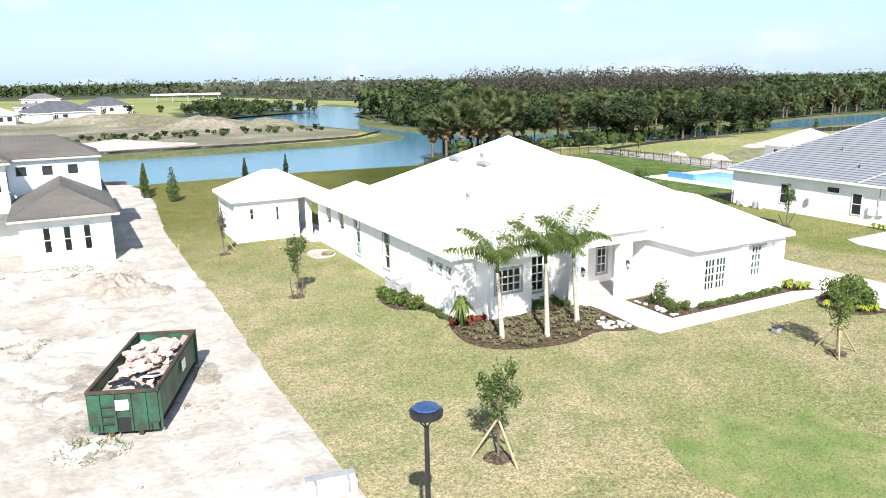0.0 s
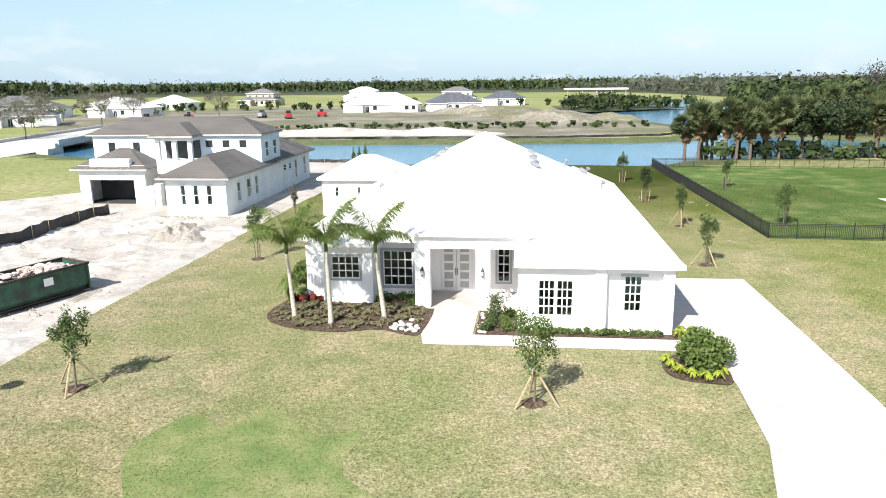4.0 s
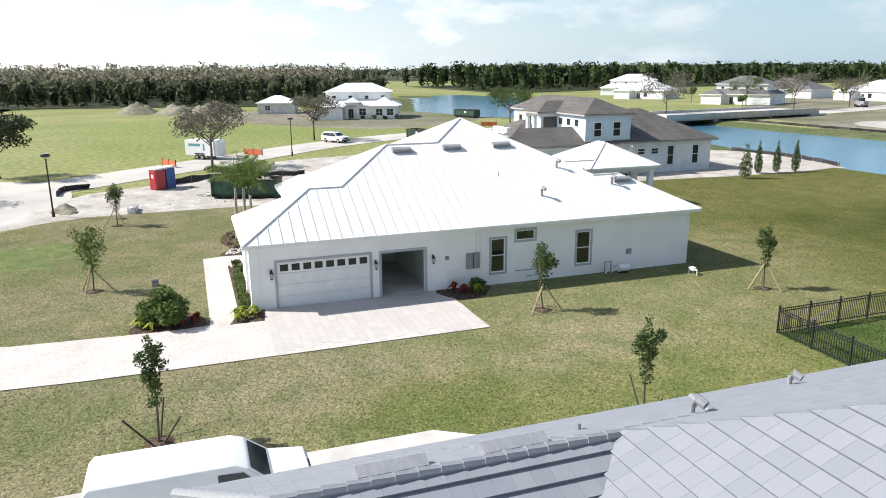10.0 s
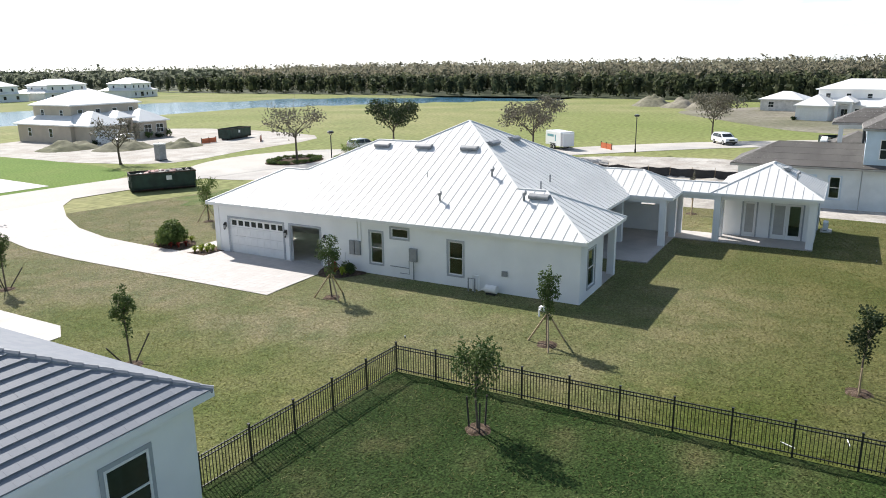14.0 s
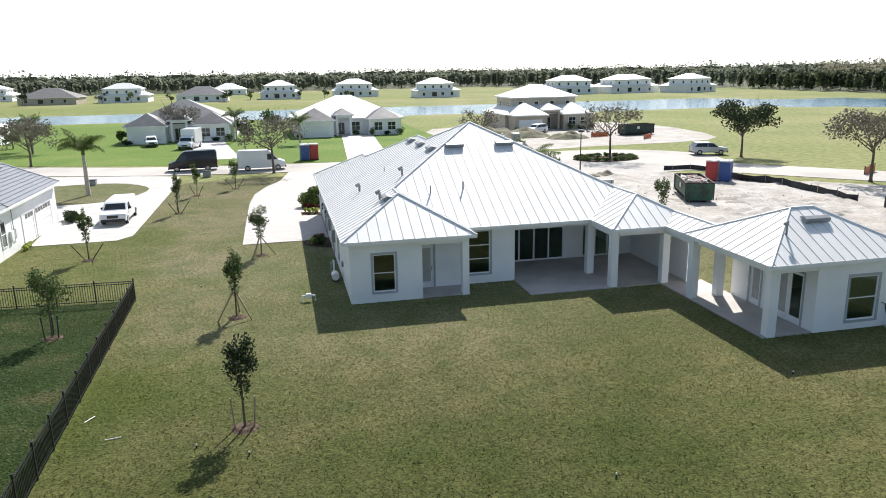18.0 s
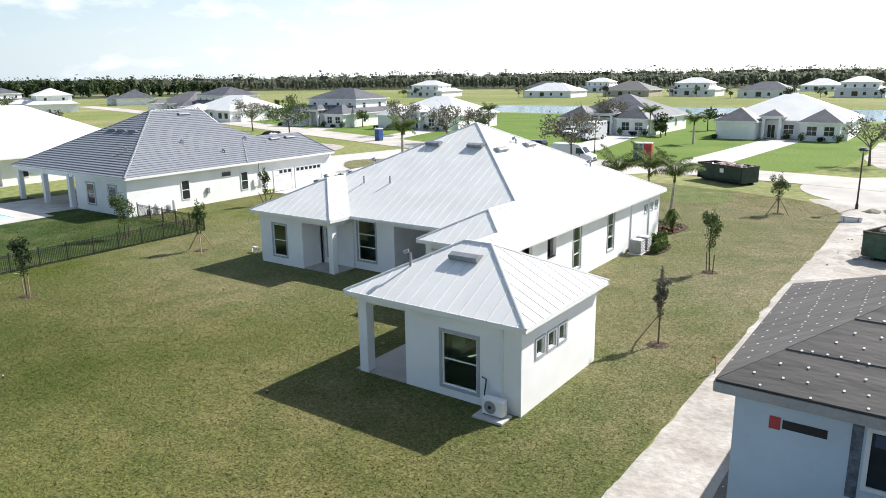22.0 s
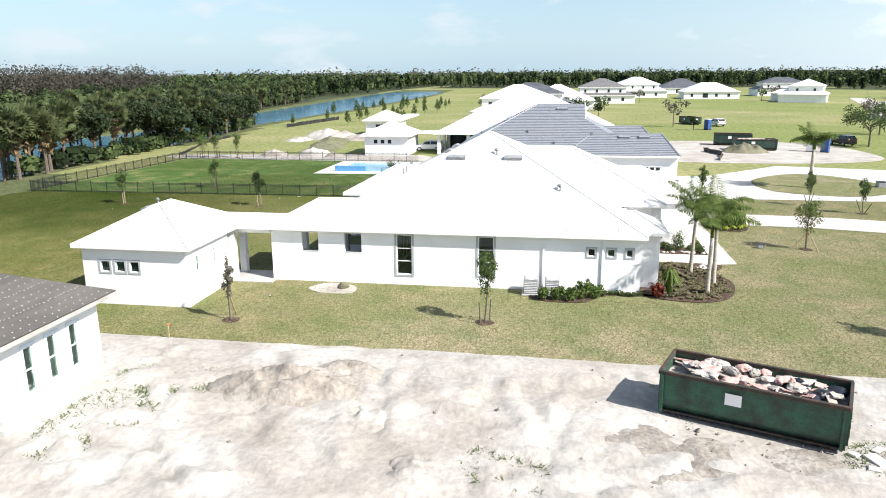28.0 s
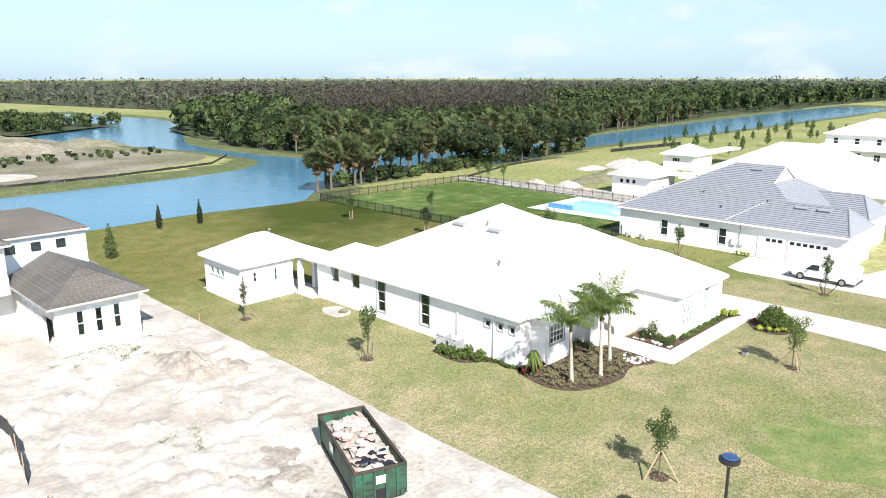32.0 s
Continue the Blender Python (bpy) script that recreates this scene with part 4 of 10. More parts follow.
# left wall
mL = wall("wall", house, (17.5, 53.8), (17.5, 31.75), 0, ZT, [(1.95, 3.0, 1.95, 3.08), (4.65, 5.7, 1.95, 3.08), (7.85, 8.8, 0.65, 3.1), (12.75, 13.68, 0.75, 3.12), (19.05, 19.5, 2.15, 2.62), (20.15, 20.6, 2.15, 2.62), (21.2, 21.6, 2.15, 2.62)])
window(house, mL, 7.85, 8.8, 0.65, 3.1, 1, 3)
window(house, mL, 12.75, 13.68, 0.75, 3.12, 1, 3)
for s0, s1 in ((19.05, 19.5), (20.15, 20.6), (21.2, 21.6)):
    window(house, mL, s0, s1, 2.15, 2.62, 1, 1, 0.09, mid=0.03)
for b in ((17.47, 50.78, 1.91, 17.72, 51.87, 1.95), (17.47, 48.08, 1.91, 17.72, 49.17, 1.95)):
    part("porch_sill", boxes(b), WHITE, house)
wall("wall", house, (17.5 + 0.3, 53.8), (17.5, 53.8), 0, ZT)
# front walls
wall("wall", house, (17.5, 31.75), (18.75, 31.75), 0, ZT)
wall("wall", house, (18.75, 31.75), (18.75, 30.6), 0, ZT)
mF = wall("wall", house, (18.75, 30.6), (21.5, 30.6), 0, ZT, [(0.5, 2.05, 1.42, 2.66)])
window(house, mF, 0.5, 2.05, 1.42, 2.66, 4, 3, 0.12, mid=0.06)
wall("wall", house, (21.5, 30.6), (21.5, 32.2), 0, ZT)
mW = wall("wall", house, (21.5, 32.2), (24.2, 32.2), 0, 3.9, [(0.28, 1.95, 0.62, 2.62)])
window(house, mW, 0.28, 1.95, 0.62, 2.62, 4, 4, 0.16, mid=0.06)
part("entry_pier", bev(boxes((23.9, 29.95, 0, 24.7, 30.55, 3.98)), 0.01), STUCCO, house)
part("entry_pier", bev(boxes((27.1, 29.95, 0, 27.85, 30.55, 3.98)), 0.01), STUCCO, house)
part("entry_side_wall", boxes((24.2, 30.55, 0, 24.4, 33.2, 3.98), (23.9, 30.55, 3.3, 24.2, 33.2, 3.98)), STUCCO, house)
part("entry_header", boxes((24.7, 29.97, 3.3, 27.1, 30.53, 3.98), (27.85, 29.97, 3.3, 30.2, 30.53, 3.98)), STUCCO, house)
mE = wall("wall", house, (24.4, 33.2), (29.4, 33.2), 0, 3.98, [(0.5, 2.3, 0.1, 2.72), (3.72, 4.42, 0.65, 2.7)])
window(house, mE, 3.72, 4.42, 0.65, 2.7, 2, 4, 0.12, mid=0.05)
for k in range(2):
    d = new("entry_door")
    d.parent = house
    d["label"] = "white front door leaf with five frosted panes"
    d.matrix_basis = mE @ Matrix.Translation((0.5 + 0.9 * k, 0.05, 0.1))
    part("leaf", boxes((0.01, 0, 0, 0.2, 0.06, 2.62), (0.7, 0, 0, 0.89, 0.06, 2.62), *[(0.2, 0, z, 0.7, 0.06, z + 0.13) for z in (0.02, 0.54, 1.06, 1.58, 2.10, 2.49)]), WHITE, d)
    for z in (0.15, 0.67, 1.19, 1.71, 2.23):
        part("pane", boxes((0.2, 0.02, z, 0.7, 0.035, z + (0.39 if z < 2.2 else 0.26))), FROST, d)
    part("handle", boxes((0.04 if k else 0.83, -0.05, 0.9, 0.07 if k else 0.86, -0.02, 1.3)), BLACK, d)
# garage block, front and inner side
mG = wall("wall", house, (29.3, 26.9), (32.86, 26.9), 0, ZT, [(0.95, 2.6, 0.8, 2.58)])
window(house, mG, 0.95, 1.75, 0.8, 2.58, 3, 4, 0.0, mid=0.05)
window(house, mG, 1.8, 2.6, 0.8, 2.58, 3, 4, 0.0, mid=0.05)
part("mullion_post", boxes((31.05, 26.95, 0.8, 31.1, 27.06, 2.58)), WHITE, house)
mH = wall("wall", house, (33.42, 27.2), (36.25, 27.2), 0, ZT, [(0.85, 1.68, 1.0, 2.76)])
window(house, mH, 0.85, 1.68, 1.0, 2.76, 3, 4, 0.0, mid=0.05)
part("window_head", boxes((34.1, 27.1, 2.76, 35.35, 27.2, 3.0)), TRIM, house)
part("pilaster", bev(boxes((32.86, 26.78, 0, 33.42, 27.35, ZT)), 0.01), STUCCO, house)
part("pilaster", bev(boxes((36.0, 26.78, 0, 36.5, 27.22, ZT)), 0.01), STUCCO, house)
part("garage_header", boxes((33.42, 26.84, 2.98, 36.0, 27.2, ZT)), STUCCO, house)
wall("wall", house, (29.3, 33.2), (29.3, 26.9), 0, 3.6)
part("frieze", boxes((30.3, 30.1, 3.3, 30.5, 33.0, 3.98)), STUCCO, house)
# floors
for b in ((17.55, 46.95, 0.0, 26.9, 53.6, 0.07), (16.7, 53.6, 0.0, 19.25, 62.38, 0.068), (30.0, 50.7, 0, 32.65, 52.48, 0.07), (24.4, 29.9, 0, 29.35, 33.2, 0.07)):
    part("porch_floor", boxes(b), PAVER, house)
part("floor_slab", boxes((17.7, 31.9, 0.0, 26.6, 46.9, 0.06), (26.66, 33.4, 0.0, 36.2, 50.4, 0.055)), CONC, house)
# casita
casita = thing("guest_house", "small white stucco guest house with a white metal hip roof", "house")
for plan, zf, al in (([(11.25, 55.85), (17.13, 55.85), (18.265, 56.985), (19.4, 55.85), (15.95, 59.3), (14.7, 59.3)], lambda x, y: E + S * (y - 55.85), (1, 0)),
                     ([(19.4, 55.85), (19.4, 62.75), (15.95, 59.3)], lambda x, y: E + S * (19.4 - x), (0, 1)),
                     ([(19.4, 62.75), (11.25, 62.75), (14.7, 59.3), (15.95, 59.3)], lambda x, y: E + S * (62.75 - y), (1, 0)),
                     ([(11.25, 62.75), (11.25, 55.85), (14.7, 59.3)], lambda x, y: E + S * (x - 11.25), (0, 1))):
    sl = new("roof_slope")
    sl.parent = casita
    slope(sl, plan, zf, al, 0.58, METALROOF, RIB)
ZP = E + S * 3.45 + 0.01
caps(casita, [((11.25, 55.85, E), (14.7, 59.3, ZP)), ((11.25, 62.75, E), (14.7, 59.3, ZP)), ((19.4, 55.85, E), (15.95, 59.3, ZP)), ((19.4, 62.75, E), (15.95, 59.3, ZP)), ((14.7, 59.3, ZP), (15.95, 59.3, ZP))], METALROOF, 0.06)
fascia(casita, [(19.4, 55.85), (19.4, 62.75), (11.25, 62.75), (11.25, 55.85), (17.13, 55.85)][::-1], E, WHITE, closed=False)
part("soffit", boxes((11.27, 55.97, 3.235, 19.38, 62.73, 3.265)), WHITE, casita)
mC = wall("wall", casita, (16.65, 62.38), (11.6, 62.38), 0, ZT, [(1.72, 3.25, 0.45, 2.52)])
window(casita, mC, 1.72, 3.25, 0.45, 2.52, 1, 2, 0.12)
mC = wall("wall", casita, (11.6, 62.38), (11.6, 56.25), 0, ZT, [(1.05, 1.62, 1.88, 2.5), (1.95, 2.52, 1.88, 2.5), (2.8, 3.36, 1.88, 2.5)])
for s0, s1 in ((1.05, 1.62), (1.95, 2.52), (2.8, 3.36)):
    window(casita, mC, s0, s1, 1.88, 2.5, 1, 1, 0.1, mid=0.03)
mC = wall("wall", casita, (11.6, 56.25), (16.65, 56.25), 0, ZT, [(1.15, 1.5, 1.75, 2.65), (3.2, 3.5, 1.5, 2.65)])
window(casita, mC, 1.15, 1.5, 1.75, 2.65, 1, 2, 0, mid=0.03)
window(casita, mC, 3.2, 3.5, 1.5, 2.65, 1, 2, 0, mid=0.03)
mC = wall("wall", casita, (16.65, 56.25), (16.65, 62.38), 0, ZT, [(1.5, 2.35, 0.1, 2.55), (3.35, 5.3, 0.1, 2.55)])
for s, n in ((1.5, 1), (3.35, 2)):
    for k in range(n):
        d = new("door")
        d.parent = casita
        w = 0.85 if n == 1 else 0.97
        d.matrix_basis = mC @ Matrix.Translation((s + k * w, 0.05, 0.1))
        part("leaf", boxes((0.01, 0, 0, 0.15, 0.05, 2.45), (w - 0.15, 0, 0, w - 0.01, 0.05, 2.45), (0.15, 0, 0, w - 0.15, 0.05, 0.25), (0.15, 0, 2.3, w - 0.15, 0.05, 2.45)), WHITE, d)
        pn = part("pane", boxes((0.15, 0.015, 0.25, w - 0.15, 0.03, 2.3)), FROST if (k == 0) else GLASS, d)
    part("door_trim", boxes((16.65, 56.25 + s - 0.1, 0.07, 16.68, 56.25 + s, 2.65), (16.65, 56.25 + s + n * w, 0.07, 16.68, 56.25 + s + n * w + 0.1, 2.65), (16.65, 56.25 + s, 2.55, 16.68, 56.25 + s + n * w, 2.65)), TRIM, casita)
part("beam", boxes((18.62, 56.6, 2.97, 19.0, 61.95, ZT), (16.66, 62.1, 2.97, 18.58, 62.38, ZT)), STUCCO, casita)
part("floor", boxes((11.8, 56.45, 0, 16.5, 62.2, 0.06)), CONC, casita)


# ---- foliage tools ----


def leaf_quads(rng, lobes, n, size, shell=0.5, flat=0.0, face=0.0):
    """Leaves as small four-cornered blades scattered in ellipsoid lobes (cx, cy, cz, rx, ry, rz); with face they lie along the crown's surface."""
    L = np.array(lobes, float)
    w = (L[:, 3] * L[:, 4] * L[:, 5]) ** (2 / 3)
    k = rng.choice(len(L), n, p=w / w.sum())
    d = rng.normal(size=(n, 3))
    d /= np.linalg.norm(d, axis=1)[:, None]
    r = shell + (1 - shell) * rng.random((n, 1)) ** 0.6
    c = L[k, :3] + d * r * L[k, 3:]
    a = rng.normal(size=(n, 3))
    a[:, 2] *= 1 - flat
    if face:
        a = np.cross(d * face + rng.normal(size=(n, 3)) * 0.5, a)
    a /= np.linalg.norm(a, axis=1)[:, None]
    b = np.cross(a, d * face + rng.normal(size=(n, 3)) * (0.5 if face else 1.0))
    b /= np.linalg.norm(b, axis=1)[:, None]
    s = size * (0.6 + 0.8 * rng.random((n, 1)))
    v = np.stack([c - a * s, c + b * s * 0.55, c + a * s, c - b * s * 0.55], 1).reshape(-1, 3)
    return v


def cores(rng, lobes, part_=0.8):
    """The close inner leaf mass of far crowns: a skewed six-sided body in each lobe."""
    q = np.array([(-1, -1, -1), (1, -1, -1), (1, 1, -1), (-1, 1, -1), (-1, -1, 1), (1, -1, 1), (1, 1, 1), (-1, 1, 1)], float) / 1.732
    out = []
    for cx, cy, cz, rx, ry, rz in lobes:
        a = rng.uniform(0, 1.57)
        p = q * rng.uniform(0.8, 1.15, (8, 1)) * part_
        p = np.stack([p[:, 0] * math.cos(a) - p[:, 1] * math.sin(a), p[:, 0] * math.sin(a) + p[:, 1] * math.cos(a), p[:, 2]], 1) * (rx, ry, rz) + (cx, cy, cz)
        out.append(p[[3, 2, 1, 0, 4, 5, 6, 7, 0, 1, 5, 4, 1, 2, 6, 5, 2, 3, 7, 6, 3, 0, 4, 7]])
    return np.concatenate(out)


def leaf_mesh(name, v, material):
    me = bpy.data.meshes.new(name)
    n = len(v) // 4
    me.vertices.add(len(v))
    me.vertices.foreach_set("co", np.asarray(v, np.float32).ravel())
    me.loops.add(len(v))
    me.loops.foreach_set("vertex_index", np.arange(len(v), dtype=np.int32))
    me.polygons.add(n)
    me.polygons.foreach_set("loop_start", np.arange(0, len(v), 4, dtype=np.int32))
    me.polygons.foreach_set("loop_total", np.full(n, 4, np.int32))
    me.materials.append(material)
    me.update()
    me.validate()
    return me


def leaves(name, parent, v, material, label=""):
    ob = new(name, leaf_mesh(name, v, material))
    ob.parent = parent
    if label:
        ob["label"] = label
    return ob


def limbs(bm, rng, base, top, r0, n, spread, reach):
    """A bent trunk with n limbs that fork once; gives the limbs' tips."""
    base, top = Vector(base), Vector(top)
    midp = (base + top) / 2 + Vector((rng.normal() * 0.06, rng.normal() * 0.06, 0)) * (top - base).length * 0.3
    tube(bm, [base, base + (midp - base) * 0.12, midp, top], [r0 * 1.5, r0, r0 * 0.8, r0 * 0.55], 8)
    tips = []
    for i in range(n):
        a = 6.283 * (i + rng.random() * 0.6) / n
        st = base.lerp(top, 0.62 + 0.38 * rng.random())
        d = Vector((math.cos(a) * spread, math.sin(a) * spread, 0.55 + 0.5 * rng.random())).normalized()
        p1 = st + d * reach * 0.5
        p2 = p1 + (d + Vector((0, 0, 0.25)) + Vector(rng.normal(size=3)) * 0.22).normalized() * reach * 0.5
        tube(bm, [st, p1, p2], [r0 * 0.42, r0 * 0.27, r0 * 0.1], 5)
        p3 = p1 + (d + Vector(rng.normal(size=3)) * 0.6).normalized() * reach * 0.45
        tube(bm, [p1, p3], [r0 * 0.22, r0 * 0.07], 5)
        tips += [p2, p3]
    return tips


# ---- drive, walk and beds ----
DRIVE = [(36.5, 27.2), (36.5, 36.3), (38.0, 36.8), (42.6, 36.9), (42.65, 28), (42.65, 20), (42.3, 14.5), (41.2, 9.6), (39.6, 5.0), (38.6, -2.0), (27.5, -2.0), (31.0, 1.4), (34.0, 6.4), (36.4, 11.6), (37.6, 16.5), (37.9, 21), (37.9, 24.7), (37.9, 27.2)]
drive = sheet("driveway", DRIVE, 0.05, DRIVEM, "pale paved drive curving to the street")
sheet("front_walk", [(25.0, 24.75), (37.9, 24.75), (37.9, 26.12), (27.2, 26.12), (27.25, 29.9), (24.95, 29.9), (24.75, 26.0)], 0.052, DRIVEM, "pale paved walk to the front door")
BED = [(17.3, 31.7), (16.6, 30.6), (16.3, 28.6), (17.0, 27.1), (18.6, 26.3), (20.6, 26.0), (22.6, 26.5), (24.0, 25.9), (24.72, 26.2), (24.9, 29.9), (23.8, 31.8), (21.3, 31.5), (18.8, 31.6)]
for nm, pts, lab in (("mulch_bed_entry", [(17.3, 31.7), (16.6, 30.6), (16.3, 28.6), (17.0, 27.1), (18.6, 26.3), (20.6, 26.0), (22.6, 26.5), (24.0, 25.9), (24.72, 26.2), (24.9, 29.9), (23.8, 31.8), (21.3, 31.5), (18.8, 31.6)], "dark brown mulch bed with groundcover"),
                     ("mulch_bed_garage", [(27.3, 26.15), (36.4, 26.2), (38.1, 25.6), (38.1, 27.2), (36.45, 27.4), (36.3, 26.85), (29.35, 26.85), (29.3, 29.6), (27.35, 29.7)], "narrow mulch bed along the garage"),
                     ("mulch_bed_bush", [(37.8, 24.4), (36.2, 24.3), (35.4, 23.2), (35.6, 21.8), (36.9, 21.3), (37.85, 21.5)], "mulch bed beside the drive"),
                     ("mulch_bed_side", [(36.5, 36.35), (38.2, 36.9), (38.3, 38.2), (37.6, 38.9), (36.5, 39.2)], "small mulch bed beside the garage"),
                     ("mulch_bed_left", [(17.45, 37.9), (15.9, 37.8), (15.3, 36.6), (15.5, 34.8), (16.6, 34.0), (17.45, 31.7), (17.0, 31.2)], "mulch strip along the side wall")):
    b = smooth_closed(pts, 4) if nm not in ("mulch_bed_garage",) else pts
    sheet(nm, b, 0.06, MULCH, lab)
sheet("grass_patch_new", smooth_closed([(17.6, 17.0), (19.0, 16.2), (20.2, 17.8), (22.6, 15.8), (24.1, 16.3), (24.0, 13.6), (26.2, 11.4), (24.2, 10.2), (24, 7.6), (20, 8.6), (17.4, 8.2), (18.2, 11), (16.6, 14.2)], 4), 0.021, layered("new_sod", [(0.3, (0.10, 0.145, 0.05)), (0.45, (0.13, 0.17, 0.06)), (0.58, (0.17, 0.19, 0.08)), (0.7, (0.235, 0.225, 0.115))], 0.6, fine=13, grain=0.34, bump=0.5, dist=0.025, matte=0.2, spec=0.06), "patch of fresh green sod")
# neighbour's drive and pool deck
sheet("neighbour_driveway", [(50.9, 20), (50.9, 31.3), (51.8, 32.7), (57.6, 32.9), (58.5, 22), (66, 20), (78, 8), (74, -9), (64, -6), (56, -4), (51.5, -2), (50.9, 8)], 0.05, CONC, "pale concrete driveway of the next house")
sheet("pool_deck", [(64.5, 52), (77, 52), (77, 67.5), (64, 67.5)], 0.06, CONC, "pale paved pool deck")
sheet("grass_island_drive", smooth_closed([(58, 1.5), (66, 2.5), (70, 8), (64, 14.5), (56, 14), (53.5, 7)], 4), 0.085, GRASS, "green lawn island in the neighbour's drive")
POOL = bpy.data.materials.new("pool_water")
POOL.use_nodes = True
POOL.node_tree.nodes["Principled BSDF"].inputs["Base Color"].default_value = (0.24, 0.46, 0.60, 1)
POOL.node_tree.nodes["Principled BSDF"].inputs["Roughness"].default_value = 0.06
pool = thing("pool", "rectangular swimming pool with light blue water", "pool")
part("coping", boxes((66, 54, 0.05, 75.5, 54.35, 0.1), (66, 65.3, 0.05, 75.5, 65.65, 0.1), (66, 54.35, 0.05, 66.35, 65.3, 0.1), (75.15, 54.35, 0.05, 75.5, 65.3, 0.1)), WHITE, pool)
part("water", boxes((66.35, 54.35, 0.04, 75.15, 65.3, 0.075)), POOL, pool)
part("raised_wall", bev(boxes((66.2, 61.2, 0.1, 66.7, 65.3, 0.75)), 0.02), mat("blue_tile", (0.10, 0.30, 0.55), 0.3, var=0.1, scale=3, fine=12, bump=0.05), pool, "blue tiled raised wall")

# ---- fence ----
fence = thing("fence", "black metal picket fence round the neighbour's back lawn", "fence")
picket = finish("picket", boxes((-0.011, -0.011, 0.05, 0.011, 0.011, 1.17)), BLACK)
fpost = finish("post", boxes((-0.03, -0.03, 0.0, 0.03, 0.03, 1.27), (-0.04, -0.04, 1.27, 0.04, 0.04, 1.3)), BLACK)
rail = finish("rail", boxes((0, -0.015, 0.13, 1, 0.015, 0.165), (0, -0.015, 1.0, 1, 0.015, 1.035), (0, -0.015, 1.12, 1, 0.015, 1.155)), BLACK)
npk = 0
restp = bmesh.new()
for (xa, ya), (xb, yb) in (((57.6, 48.2), (47.75, 48.65)), ((47.75, 48.65), (46.9, 94.0)), ((46.9, 94.0), (77.8, 92.3)), ((77.8, 92.3), (77.8, 56.5))):
    dv = Vector((xb - xa, yb - ya))
    nb = round(dv.length / 1.83)
    mf = Matrix.Translation((xa, ya, 0)) @ Matrix.Rotation(math.atan2(dv.y, dv.x), 4, "Z")
    st = dv.length / nb
    for i in range(nb):
        share("post", fpost, fence, mf @ Matrix.Translation((i * st, 0, 0)))
        share("rail", rail, fence, mf @ Matrix.Translation((i * st, 0, 0)) @ Matrix.Diagonal((st, 1, 1, 1)))
        for j in range(1, 16):
            near = ya < 70 and i * st < 24
            if near and npk < 110:
                share("picket", picket, fence, mf @ Matrix.Translation((i * st + j * st / 16, 0, 0)))
                npk += 1
            else:
                box(restp, -0.011, -0.011, 0.05, 0.011, 0.011, 1.17, mf @ Matrix.Translation((i * st + j * st / 16, 0, 0)))
tagged(part("picket_run", restp, BLACK, fence), kind="stuff")

# ---- young trees with stakes ----
def sapling(x, y, h, cw, kind="oak", stakes=3, seed=0, mulch=True, leafm=None, label=None, woodm=None, brace="tripod"):
    rng = np.random.default_rng(seed + 11)
    t = thing("sapling", label or "young staked oak tree with a mulch ring on the lawn", "tree", x, y, 0.015, group="young lawn trees")
    bm = bmesh.new()
    tips = limbs(bm, rng, (0, 0, 0), (rng.normal() * 0.06, rng.normal() * 0.06, h * 0.78), 0.032 + 0.004 * h, 7, 0.7, cw * 0.75)
    part("trunk", bm, BARK, t)
    z0 = h * 0.36
    lobes = [(p.x * 0.8, p.y * 0.8, p.z, cw * 0.22, cw * 0.22, cw * 0.3) for p in tips] + [(0, 0, z0 + (h - z0) * f, cw * g, cw * g, (h - z0) * 0.22) for f, g in ((0.18, 0.3), (0.45, 0.4), (0.72, 0.32), (0.93, 0.18))]
    leaves("crown", t, leaf_quads(rng, lobes, int(820 * cw + 180 * h), 0.06, 0.2), leafm or LEAF)
    a0 = rng.random() * 6.28
    for i in range(stakes):
        a = a0 + i * 6.283 / stakes
        c, q = math.cos(a), math.sin(a)
        line = {"tripod": [(c * 0.95, q * 0.95, 0), (c * 0.05, q * 0.05, h * 0.42)], "splayed": [(c * 0.2, q * 0.2, 0), (c * 1.0, q * 1.0, 1.1)], "upright": [(c * 0.32, q * 0.32, 0), (c * 0.4, q * 0.4, 1.15)]}[brace]
        part("stake", tube(bmesh.new(), line, 0.042 if brace == "tripod" else 0.032, 6), woodm or WOOD, t)
    if mulch:
        bm = bmesh.new()
        ring = [(math.cos(k * 0.4488) * (0.42 + 0.12 * rng.random()), math.sin(k * 0.4488) * (0.42 + 0.12 * rng.random())) for k in range(14)]
        top = [bm.verts.new((px * 0.55, py * 0.55, 0.07)) for px, py in ring]
        low = [bm.verts.new((px, py, 0.0)) for px, py in ring]
        bm.faces.new(top)
        for k in range(14):
            bm.faces.new((low[k], low[(k + 1) % 14], top[(k + 1) % 14], top[k]))
        part("mulch_ring", bm, MULCH, t)
    return t


